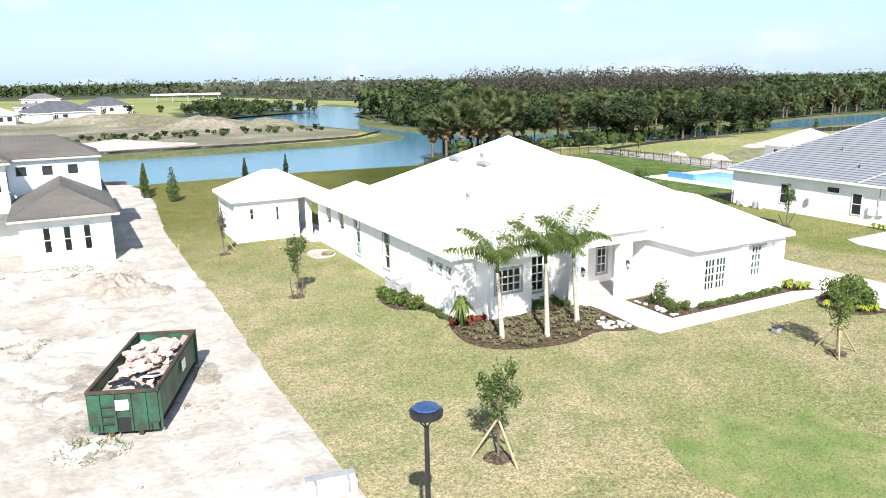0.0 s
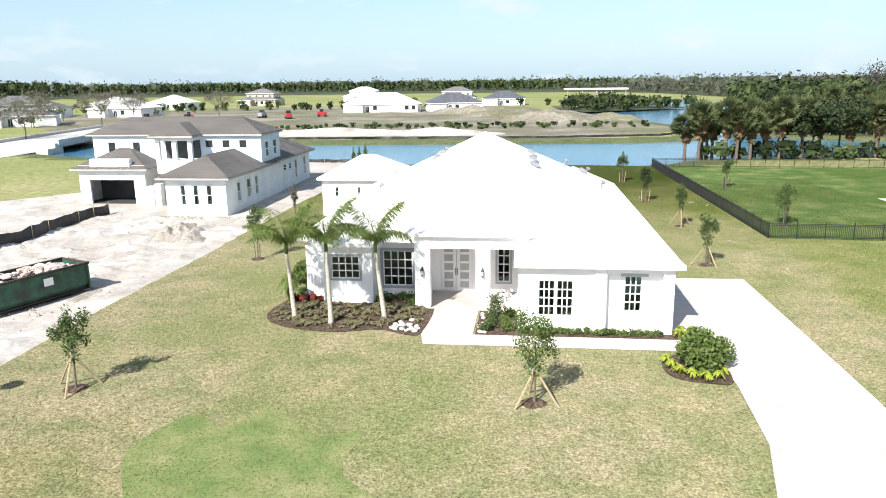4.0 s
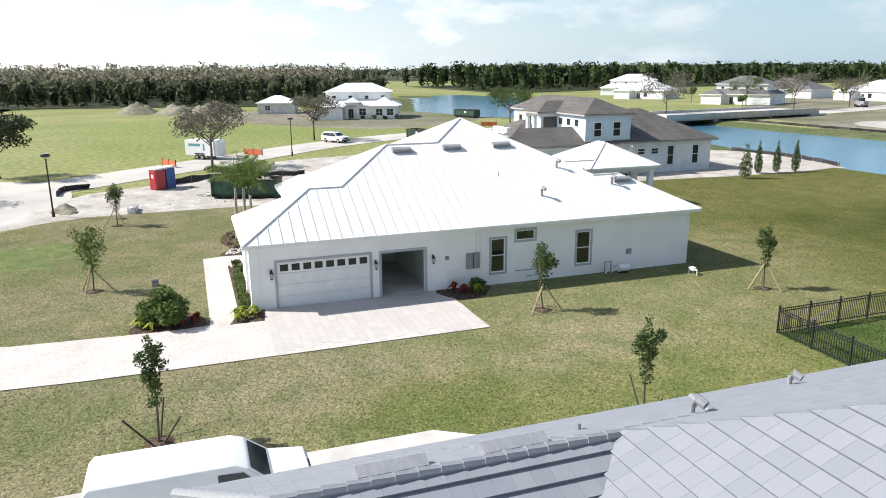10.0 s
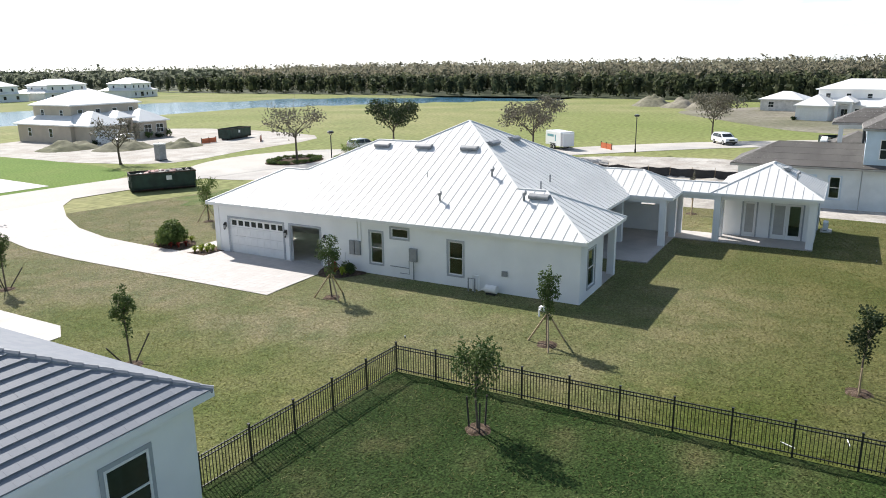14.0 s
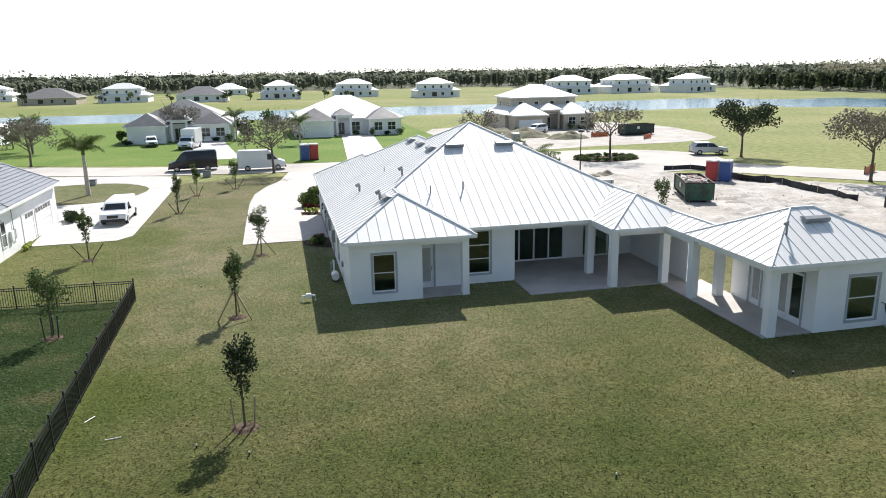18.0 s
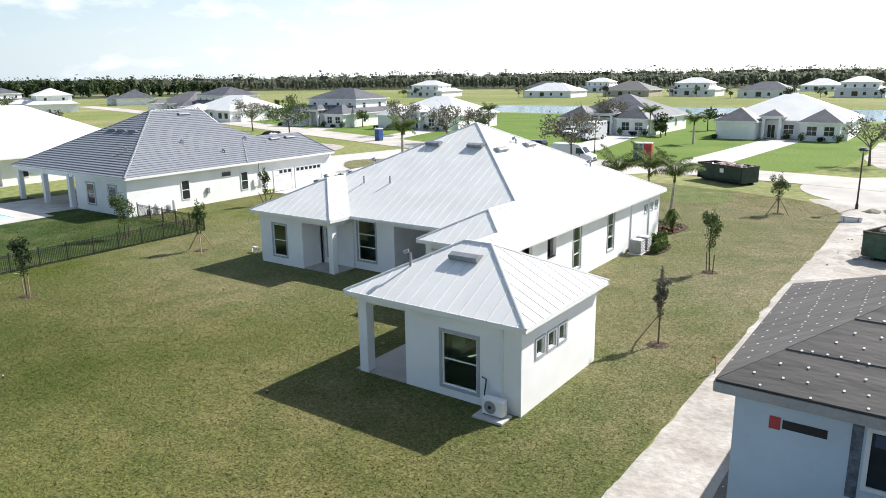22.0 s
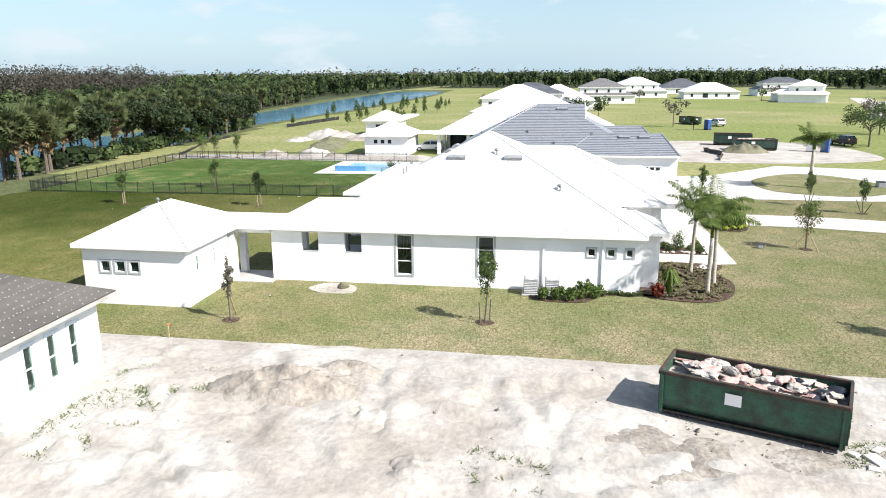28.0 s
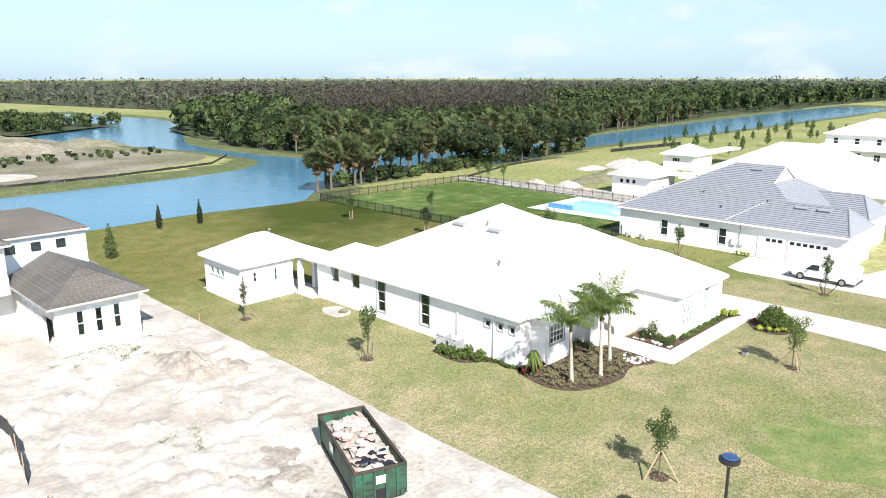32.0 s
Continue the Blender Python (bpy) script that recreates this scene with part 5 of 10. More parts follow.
DSTK = mat("dark_stake", (0.06, 0.05, 0.045), 0.8, var=0.2, scale=3, fine=20, bump=0.2)
OAK = "young staked oak tree with a mulch ring on the lawn"
for i, (x, y, h, cw, st, lm, wm, bs) in enumerate([
        (11.9, 18.8, 3.2, 1.25, 3, LEAF, WOOD, "tripod"), (30.0, 19.0, 3.1, 1.6, 3, LEAFLIGHT, WOOD, "tripod"), (11.5, 40.0, 3.6, 1.05, 2, LEAF, BARK, "upright"), (41.25, 40.3, 3.1, 1.15, 3, LEAF, WOOD, "tripod"), (42.25, 53.0, 3.4, 0.95, 3, LEAF, WOOD, "tripod"),
        (48.6, 22.8, 3.5, 0.9, 3, LEAF, DSTK, "splayed"), (52.4, 38.4, 3.4, 0.9, 2, LEAF, DSTK, "splayed"), (50.5, 53.7, 3.0, 1.55, 3, LEAF, DSTK, "upright"), (41.4, 65.0, 3.2, 1.15, 2, LEAFDARK, WOOD, "upright"), (41.0, 79.0, 3.4, 1.2, 2, LEAF, WOOD, "upright"),
        (44.4, 9.9, 3.0, 0.9, 2, LEAF, DSTK, "splayed"), (48.0, 13.3, 3.2, 0.9, 2, LEAF, DSTK, "splayed"), (51.5, 74.6, 3.0, 1.1, 3, LEAF, DSTK, "upright"), (79.6, 90.6, 3.1, 1.5, 2, LEAFLIGHT, DSTK, "upright"), (79.6, 88.4, 3.2, 1.5, 2, LEAF, DSTK, "upright"), (79.7, 85.0, 3.6, 1.2, 2, LEAFLIGHT, DSTK, "upright")]):
    sapling(x, y, h, cw, stakes=st, seed=i, leafm=lm, woodm=wm, label=OAK, brace=bs)
for i, (x, y) in enumerate([(10.0, 53.1)]):
    sapling(x, y, 3.3, 0.55, stakes=1, seed=40, leafm=LEAFDRY, label="thin nearly bare sapling beside the sand")
for i, (x, y, h) in enumerate([(20.4, 91.2, 2.9), (25.4, 90.4, 3.1), (7.9, 84.2, 3.4), (8.1, 86.6, 3.3), (8.4, 89.0, 3.4), (10.3, 80.3, 3.6)]):
    rng = np.random.default_rng(90 + i)
    t = thing("cypress", "small dark green columnar cypress near the lake shore", "tree", x, y, 0.0, group="shore cypresses")
    part("trunk", tube(bmesh.new(), [(0, 0, 0), (0.02, 0, h * 0.8)], [0.06, 0.02], 6), BARK, t)
    w = 0.72 if i == 5 else (0.5 if i > 1 else 0.42)
    leaves("crown", t, leaf_quads(rng, [(0, 0, 0.35 + h * f * 0.92, w * g, w * g, h * 0.16) for f, g in ((0.1, 0.9), (0.3, 1.0), (0.5, 0.8), (0.7, 0.55), (0.9, 0.28))], 1100, 0.09, 0.4), LEAFDARK if i < 2 else LEAF)

# ---- shrubs and palms by the house ----
def shrub(x, y, r, h, material, n=700, leaf=0.06, label="", name="shrub", z=0.06, seed=0, group=""):
    rng = np.random.default_rng(seed + 300)
    t = thing(name, label, "shrub", x, y, z, group=group)
    bm = bmesh.new()
    for k in range(4):
        a = k * 1.57 + rng.random()
        tube(bm, [(0.03 * math.cos(a), 0.03 * math.sin(a), 0), (r * 0.5 * math.cos(a), r * 0.5 * math.sin(a), h * 0.6)], [0.02, 0.01], 5)
    part("stem", bm, BARK, t)
    lobes = [(rng.normal() * r * 0.35, rng.normal() * r * 0.35, h * (0.35 + 0.35 * rng.random()), r * 0.55, r * 0.55, h * 0.33) for _ in range(6)] + [(0, 0, h * 0.4, r * 0.8, r * 0.8, h * 0.4)]
    leaves("foliage", t, leaf_quads(rng, lobes, n, leaf, 0.4), material)
    return t


def spiky(x, y, r, h, material, n=26, label="", name="shrub", z=0.06, seed=0, group="", width=0.05):
    """A tuft of arching blades."""
    rng = np.random.default_rng(seed + 500)
    t = thing(name, label, "shrub", x, y, z, group=group)
    v = []
    for k in range(n):
        a, o = rng.random() * 6.283, 0.35 + 0.65 * rng.random()
        d, s = Vector((math.cos(a), math.sin(a), 0)), Vector((-math.sin(a), math.cos(a), 0)) * width
        p = [Vector((0, 0, 0.02)), d * r * o * 0.45 + Vector((0, 0, h * (1.05 - 0.4 * o))), d * r * o + Vector((0, 0, h * (1.1 - 0.8 * o)))]
        v += [p[0] - s, p[0] + s, p[1] + s, p[1] - s, p[1] - s, p[1] + s, p[2] + s * 0.2, p[2] - s * 0.2]
    leaves("foliage", t, np.array([q[:] for q in v]), material)
    return t


shrub(36.9, 22.9, 1.25, 1.75, LEAFLIGHT, 4600, 0.09, "large rounded glossy green bush in a mulch bed beside the drive", "bush", seed=1)
for i, (x, y) in enumerate([(35.9, 22.1), (36.3, 21.8), (36.8, 21.6), (37.3, 21.7), (35.7, 22.7), (37.6, 22.2), (35.6, 23.3)]):
    spiky(x, y, 0.42, 0.45, LEAFLIME, 26, "low lime-green fern at the foot of the bush", seed=i, group="lime ferns")
for i, (x, y) in enumerate([(37.4, 24.0), (36.9, 24.2), (37.6, 23.5)]):
    spiky(x, y, 0.35, 0.45, LEAFRED, 22, "low dark red plant beside the bush", seed=20 + i, group="red plants")
for i, (x, y) in enumerate([(36.75, 26.3), (37.1, 26.0), (37.45, 26.3), (37.75, 26.0), (36.9, 26.8), (37.4, 26.8)]):
    spiky(x, y, 0.42, 0.5, LEAFLIME, 26, "yellow-green fern at the garage corner", seed=30 + i, group="corner ferns")
for i in range(16):
    x = 29.7 + i * 0.41
    shrub(x, 26.5 + 0.1 * math.sin(i * 2.1), 0.26, 0.34, LEAFLIGHT if i % 3 else LEAF, 240, 0.05, "low clipped green groundcover plant along the garage wall", seed=40 + i, group="garage hedge plants")
for i, (x, y) in enumerate([(37.0, 37.2), (37.5, 37.6), (37.1, 38.2), (37.7, 38.3)]):
    spiky(x, y, 0.45, 0.6, LEAFLIME if i > 1 else LEAFRED, 26, "low fern in the side bed", seed=60 + i, group="side bed ferns")
shrub(37.2, 38.5, 0.5, 0.8, LEAF, 700, 0.06, "small green shrub beside the side wall", seed=70)
for i, (x, y) in enumerate([(15.8, 37.2), (15.7, 36.4), (15.8, 35.6), (16.2, 35.0), (16.4, 34.3)]):
    shrub(x, y, 0.42, 0.75 + 0.35 * (i == 3), LEAFLIGHT, 420, 0.10, "leafy green shrub screening the cooling units", seed=80 + i, group="side shrubs")
rng = np.random.default_rng(5)
for i in range(9):
    shrub(17.0 + 0.1 * rng.normal(), 34.4 - i * 0.33, 0.2, 0.25, LEAF, 160, 0.045, "small groundcover plant along the side wall", seed=100 + i, group="wall plants")
LEAFOLIVE = leafy("sprawling_groundcover", (0.10, 0.10, 0.052), (0.23, 0.205, 0.12))
tuft = []
for i in range(330):
    x_, y_ = rng.uniform(16.7, 24.5), rng.uniform(26.3, 30.4)
    if inside_depth(np.array([x_]), np.array([y_]), BED)[0] < 0.25 or (x_ > 23.0 and y_ < 27.6):
        continue
    r_, h_ = rng.uniform(0.16, 0.4), rng.uniform(0.1, 0.24)
    for k in range(15):
        a_, o_ = rng.random() * 6.283, 0.35 + 0.65 * rng.random()
        d_, s_ = Vector((math.cos(a_), math.sin(a_), 0)), Vector((-math.sin(a_), math.cos(a_), 0)) * 0.045
        p_ = [Vector((x_, y_, 0.07)), Vector((x_, y_, 0.07 + h_ * (1.05 - 0.4 * o_))) + d_ * r_ * o_ * 0.45, Vector((x_, y_, 0.07 + h_ * (1.1 - 0.8 * o_))) + d_ * r_ * o_]
        tuft += [p_[0] - s_, p_[0] + s_, p_[1] + s_, p_[1] - s_, p_[1] - s_, p_[1] + s_, p_[2] + s_ * 0.2, p_[2] - s_ * 0.2]
tagged(new("groundcover", leaf_mesh("groundcover", np.array([q[:] for q in tuft]), LEAFOLIVE)), "low sprawling olive groundcover over dark mulch", "groundcover", kind="stuff")
for i, (x, y) in enumerate([(22.3, 31.2), (22.9, 31.3), (23.4, 31.1), (22.0, 30.7), (23.6, 30.4)]):
    shrub(x, y, 0.36, 0.5, LEAF, 380, 0.055, "small green shrub below the front window", seed=170 + i, group="window shrubs")
for i in range(9):
    spiky(16.75 + 0.26 * i, 30.75 + 0.25 * math.sin(i * 1.7), 0.3, 0.42, LEAFRED, 18, "dark red leafed plant in the entry bed", seed=190 + i, group="red bed plants")
for i, (x, y) in enumerate([(28.0, 27.3), (28.6, 27.9), (28.1, 28.6), (28.8, 26.8), (27.8, 26.6), (29.0, 28.9)]):
    shrub(x, y, 0.38, 0.5, LEAFLIGHT if i % 2 else LEAF, 380, 0.055, "low green shrub in the bed by the walk", seed=200 + i, group="walk shrubs")
gm = shrub(28.2, 28.1, 0.55, 1.6, LEAF, 520, 0.06, "tall flowering shrub with white blooms beside the front walk", "flowering_shrub", seed=210)
leaves("flower_cluster", gm, leaf_quads(np.random.default_rng(3), [(0.1 * k, 0.15 * math.sin(k * 2), 0.5 + 0.17 * k, 0.35, 0.35, 0.15) for k in range(7)], 150, 0.09, 0.9), PETAL, "white blooms")
for i in range(46):
    x, y = (rng.uniform(23.2, 24.55), rng.uniform(26.2, 28.0)) if i < 30 else (27.62 + 0.2 * rng.normal() * 0.6, rng.uniform(26.35, 29.2))
    bm = bmesh.new()
    bmesh.ops.create_icosphere(bm, subdivisions=1, radius=0.13 + 0.03 * math.sin(i * 5), matrix=pose(x, y, 0.1, 0, 0, i * 40) @ Matrix.Diagonal((1.2, 0.9, 0.55, 1)))
    tagged(part("stone", bm, CONC, None, "", True), "pale rounded border stone in the mulch", "stone", "border stones")


def frond_mesh(name, length, n, leaf, droop, material, width=0.03, seed=0):
    """A feather frond that arches out along x from the origin."""
    rng = np.random.default_rng(seed)
    v = []
    P = []
    for k in range(n + 1):
        s = k / n
        ang = 1.2 - (1.2 + droop) * s ** 1.15
        P.append(((P[-1][0] + math.cos(ang) * length / n, P[-1][1] + math.sin(ang) * length / n) if P else (0, 0)))
    P = [Vector((x, 0, z)) for x, z in P]
    for k in range(n):
        w = Vector((0, 0.022 * (1 - k / n) + 0.004, 0))
        v += [P[k] - w, P[k] + w, P[k + 1] + w, P[k + 1] - w]
        if k < 2:
            continue
        ll = leaf * math.sin(math.pi * min(1, 0.15 + 0.85 * k / n)) ** 0.6
        for sd in (-1, 1):
            for z in (0.35, -0.1, -0.45):
                d = Vector((0.45 + 0.15 * rng.normal(), sd, z - 0.35 + 0.2 * rng.normal())).normalized()
                tip = P[k] + d * ll + Vector((0, 0, -0.12 * ll))
                q = Vector((1, 0, 0)) * width
                md = P[k].lerp(tip, 0.5) + Vector((0, 0, 0.04))
                v += [P[k] - q * 0.4, md - q, tip, md + q]
    return leaf_mesh(name, np.array([p[:] for p in v]), material)


FRONDS = [frond_mesh("frond", 2.6, 30, 0.70, 0.05 + 0.45 * k, LEAFPALM, 0.026, k) for k in range(3)]


def feather_palm(x, y, h, nf, r=0.11, label="", fronds=FRONDS, scale=1.0, lean=(0, 0), name="palm", seed=0, z=0.06):
    rng = np.random.default_rng(seed + 900)
    t = thing(name, label, "palm tree", x, y, z)
    top = Vector((lean[0], lean[1], h))
    part("trunk", tube(bmesh.new(), [(0, 0, 0), (0, 0, 0.15), top * 0.45, top * 0.8, top], [r * 1.7, r * 1.2, r, r * 0.85, r * 0.7], 10), PALMTRUNK, t, "", True)
    part("crownshaft", tube(bmesh.new(), [top - Vector((0, 0, 0.05)), top + Vector((0, 0, 0.35)), top + Vector((0, 0, 0.7))], [r * 0.9, r * 0.8, r * 0.4], 8), LEAFPALM, t, "green crownshaft", True)
    for k in range(nf):
        f = fronds[k % len(fronds)]
        a = 360 * (k * 0.382 + 0.03 * rng.random())
        share("frond", f, t, Matrix.Translation(top + Vector((0, 0, 0.55))) @ pose(0, 0, 0, 0, -18 + 44 * (k / nf), a) @ Matrix.Scale(scale * (0.85 + 0.25 * rng.random()), 4))
    return t


FOX = "foxtail palm with a pale slim trunk in the mulch bed"
feather_palm(17.95, 27.95, 3.4, 10, label=FOX, lean=(-0.25, 0.05), seed=1)
feather_palm(20.05, 27.2, 3.7, 11, label=FOX, lean=(-0.1, 0.1), seed=2)
feather_palm(22.58, 28.1, 3.5, 10, label=FOX, lean=(-0.35, 0.0), seed=3)
spiky(17.0, 30.2, 0.95, 1.9, LEAFPALM, 60, "bushy green dwarf palm at the house corner", "dwarf_palm", seed=4, width=0.06)
feather_palm(58.9, 9.8, 4.2, 18, 0.2, "date palm on the neighbour's lawn", scale=1.1, seed=5, z=0.08)
feather_palm(80, -45, 4.0, 14, 0.16, "palm before a far house", seed=6, z=0)
feather_palm(47, -48, 4.0, 14, 0.16, "palm before a far house", seed=7, z=0)
feather_palm(36, -38, 3.2, 12, 0.15, "palm before a far house", seed=8, z=0)

# ---- street trees ----
def street_tree(x, y, h, w, material, n, label, seed, leaf=0.16, nl=9):
    rng = np.random.default_rng(seed)
    k_ = 1.35 if x < -60 and y > 85 else 1.0
    w *= 1.16 * k_
    h *= 1.06 * k_
    t = thing("street_tree", label, "tree", x, y, 0.02)
    bm = bmesh.new()
    tips = limbs(bm, rng, (0, 0, 0), (0.1, 0.05, h * 0.55), 0.17, nl, 1.0, w * 0.62)
    for p in list(tips):
        for _ in range(3):
            q = p + Vector(rng.normal(size=3)) * w * 0.13 + Vector((0, 0, 0.2))
            tube(bm, [p, q], [0.03, 0.01], 4)
    part("trunk", bm, BARK, t)
    lobes = [(*(p[:]), w * 0.2, w * 0.2, h * 0.12) for p in tips] + [(0, 0, h * 0.7, w * 0.42, w * 0.42, h * 0.26)]
    leaves("crown", t, leaf_quads(rng, lobes, n, leaf, 0.2), material)
    return t


BARE = "street tree with a thin greyish crown of sparse leaves"
for i, (x, y, h, w, mt, n) in enumerate([(-19.5, 27.0, 6.9, 6.2, LEAFDRY, 3000), (-51.5, 44.7, 6.8, 6.0, LEAFDRY, 2400), (-20.4, 4.2, 6.5, 6.0, LEAFDARK, 4200), (-3.7, -0.4, 6.6, 5.6, LEAFDRY, 1100), 
                                         (40.4, -1.5, 6.4, 5.6, LEAFDRY, 1300), (9, -19.6, 5.5, 4.5, LEAFDRY, 700), (57, -54, 6.0, 5.5, LEAFDRY, 1400), (-64, 87, 5.6, 5.0, LEAF, 3600), (-70, 129, 7.0, 6.5, LEAFDRY, 2600), (-92, 210, 6, 5.6, LEAFDRY, 2600),
                                         (-87, 184, 7, 6.5, LEAFDRY, 3000), (-78, 242, 6, 5.6, LEAFDRY, 2000), (-111, 189, 5.6, 5.6, LEAF, 2600), (73, -20, 6.0, 5.5, LEAFDRY, 1500), (92, -32, 6, 5.5, LEAFDRY, 1500), (106, -14, 6, 6, LEAF, 2600), (130, -25, 6, 6, LEAFDRY, 1800), (78, -38, 5, 4.4, LEAFDRY, 1400)]):
    street_tree(x, y, h, w, mt, n, BARE if mt is LEAFDRY else "full dark green oak by the street", 700 + i)
isl = [(-3.0 + 4.6 * math.cos(k * 0.2618), -0.2 + 3.2 * math.sin(k * 0.2618)) for k in range(24)]
sheet("island", isl, 0.09, MULCH, "planted island in the turning circle", depth=0.08)
for i in range(20):
    shrub(-3.0 + 3.9 * math.cos(i * 0.314), -0.2 + 2.6 * math.sin(i * 0.314), 0.6, 0.5, LEAFLIGHT if i % 3 else LEAF, 320, 0.09, "low clipped hedge plant on the street island", seed=400 + i, group="island hedge", z=0.09)

# ---- woods ----
def woods(name, poly, spacing, h0, h1, material, seed, quads, size, label, width=0.5, floor=True):
    """Far woodland on a plan polygon: every tree a cluster of leaf blades over a thin trunk."""
    rng = np.random.default_rng(seed)
    P = np.array(poly)
    xs, ys = np.meshgrid(np.arange(P[:, 0].min(), P[:, 0].max(), spacing), np.arange(P[:, 1].min(), P[:, 1].max(), spacing))
    xs = (xs + rng.uniform(-0.45, 0.45, xs.shape) * spacing).ravel()
    ys = (ys + rng.uniform(-0.45, 0.45, ys.shape) * spacing).ravel()
    ok = inside_depth(xs, ys, poly) > 0
    xs, ys = xs[ok], ys[ok]
    out = []
    for x, y in zip(xs, ys):
        h = h0 + (h1 - h0) * rng.beta(2, 2.5)
        w = h * width * rng.uniform(0.7, 1.2)
        lob = [(x, y, h * 0.72, w * 0.52, w * 0.52, h * 0.27), (x, y, h * 0.4, w * 0.5, w * 0.5, h * 0.36)]
        for _ in range(4):
            g = rng.uniform(0, 6.2832)
            lob.append((x + math.cos(g) * w * 0.36, y + math.sin(g) * w * 0.36, h * rng.uniform(0.5, 0.86), w * 0.27, w * 0.27, h * 0.13))
        out.append(leaf_quads(rng, lob, quads, size * rng.uniform(0.8, 1.2), 0.72, 0.0, 1.0))
        if width > 0.47:
            out.append(cores(rng, lob[:2]))
        out.append(np.array([(x - 0.12, y, -0.6), (x + 0.12, y, -0.6), (x + 0.1, y, h * 0.35), (x - 0.1, y, h * 0.35)]))
    if floor:
        sheet("woodland_floor", poly, 0.035 + 0.0007 * seed, FOREST, "dark leaf litter and undergrowth")
    ob = new(name, leaf_mesh(name, np.concatenate(out), material))
    return tagged(ob, label, "woods", kind="stuff")


woods("woods_shore", [(84, 152), (110, 140), (165, 134), (205, 141), (300, 149), (300, 190), (200, 200), (95, 215), (82, 190)], 5.6, 6, 11, WOODS, 1, 176, 0.46, "dense green shore woods of palms and oaks")
woods("woods_back", [(86, 205), (200, 200), (420, 175), (420, 330), (150, 330), (100, 260)], 7.5, 8, 13, WOODS, 2, 64, 0.9, "deep green woodland behind the river")
woods("cypress_stand", [(118, 185), (215, 172), (245, 215), (140, 245)], 5.6, 13.5, 17.5, WOODSBROWN, 3, 190, 0.34, "tall brownish bare cypress stand", 0.46, False)
woods("woods_river_far", [(300, 150), (480, 156), (760, 150), (760, 330), (420, 330), (420, 175), (300, 190)], 11, 8, 13, WOODS, 4, 90, 1.0, "far river woods")
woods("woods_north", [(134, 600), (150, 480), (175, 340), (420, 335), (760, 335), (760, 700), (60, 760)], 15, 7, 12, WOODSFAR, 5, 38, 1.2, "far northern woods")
woods("brown_woods_north", [(150, 420), (500, 350), (760, 380), (760, 620), (260, 620)], 17, 10, 14, WOODSBROWN, 6, 60, 1.0, "far brownish cypress woods", 0.4, False)
woods("woods_northwest", [(-250, 170), (-300, 300), (-330, 430), (-370, 600), (-470, 600), (-480, 300), (-420, 170)], 11, 11, 17.5, WOODS, 7, 80, 1.0, "dark pine woods to the northwest")
woods("woods_west", [(-205, -270), (-196, -42), (-176, 40), (-172, 80), (-205, 98), (-250, 110), (-330, 100), (-330, -290)], 7.5, 6.5, 10.5, WOODSWEST, 8, 92, 0.75, "dense dark woods to the west")
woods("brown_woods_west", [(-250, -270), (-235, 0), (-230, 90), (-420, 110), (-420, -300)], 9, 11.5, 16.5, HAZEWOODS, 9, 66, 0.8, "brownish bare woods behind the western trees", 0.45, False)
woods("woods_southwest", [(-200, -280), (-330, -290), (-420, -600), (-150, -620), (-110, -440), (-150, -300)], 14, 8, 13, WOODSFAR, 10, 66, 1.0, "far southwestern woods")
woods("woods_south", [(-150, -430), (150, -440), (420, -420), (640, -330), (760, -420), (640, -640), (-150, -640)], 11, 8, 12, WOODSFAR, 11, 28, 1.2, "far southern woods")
woods("woods_east", [(640, -330), (560, -180), (560, 60), (560, 140), (780, 140), (820, -420)], 13, 9, 15, WOODS, 12, 84, 0.9, "far eastern woods")
woods("woods_far_ring_east", [(430, -250), (520, -300), (560, -180), (500, -120)], 15, 7, 11, WOODS, 13, 70, 1.3, "tree belt behind the far houses")
def ring(r0, r1, n=72):
    return [(r0 * math.cos(6.2832 * k / n), r0 * math.sin(6.2832 * k / n)) for k in range(n)], [(r1 * math.cos(6.2832 * k / n), r1 * math.sin(6.2832 * k / n)) for k in range(n)]


# a wide wooded plain out to the horizon
ra_, rb_ = ring(690, 3200)
raw_v = [(x, y, 0.05) for x, y in ra_] + [(x, y, 0.05) for x, y in rb_]
tagged(raw("far_woodland_floor", raw_v, [(k, k + 72, (k + 1) % 72 + 72, (k + 1) % 72) for k in range(72)], FOREST), "dark wooded plain", "ground", kind="structure")
rgf = np.random.default_rng(31)
fw = []
for _ in range(3100):
    a_, r_ = rgf.uniform(0, 6.2832), 700 + 700 * rgf.random() ** 1.3
    h_ = rgf.uniform(11, 19)
    x_, y_ = r_ * math.cos(a_), r_ * math.sin(a_)
    if y_ > 480 and -420 < x_ < 140 and r_ < 880:
        continue
    lob = [(x_, y_, h_ * 0.5, h_ * 0.55, h_ * 0.55, h_ * 0.5), (x_ + rgf.normal() * 5, y_ + rgf.normal() * 5, h_ * 0.42, h_ * 0.5, h_ * 0.5, h_ * 0.42)]
    fw.append(leaf_quads(rgf, lob, 22, 1.7, 0.75, 0.0, 1.0))
    fw.append(cores(rgf, lob[:1], 0.62))
tagged(new("horizon_woods", leaf_mesh("horizon_woods", np.concatenate(fw), WOODSFAR)), "woods along the whole horizon, distance haze put into their pale leaf colour", "woods", kind="stuff")
woods("woods_beyond_site", [(r_ * math.cos(1.4 + 0.1 * k), r_ * math.sin(1.4 + 0.1 * k)) for r_, ks in ((870, range(13)), (950, range(12, -1, -1))) for k in ks], 12, 10, 15, WOODS, 18, 30, 1.3, "dark tree belt beyond the far building site", 0.6, False)
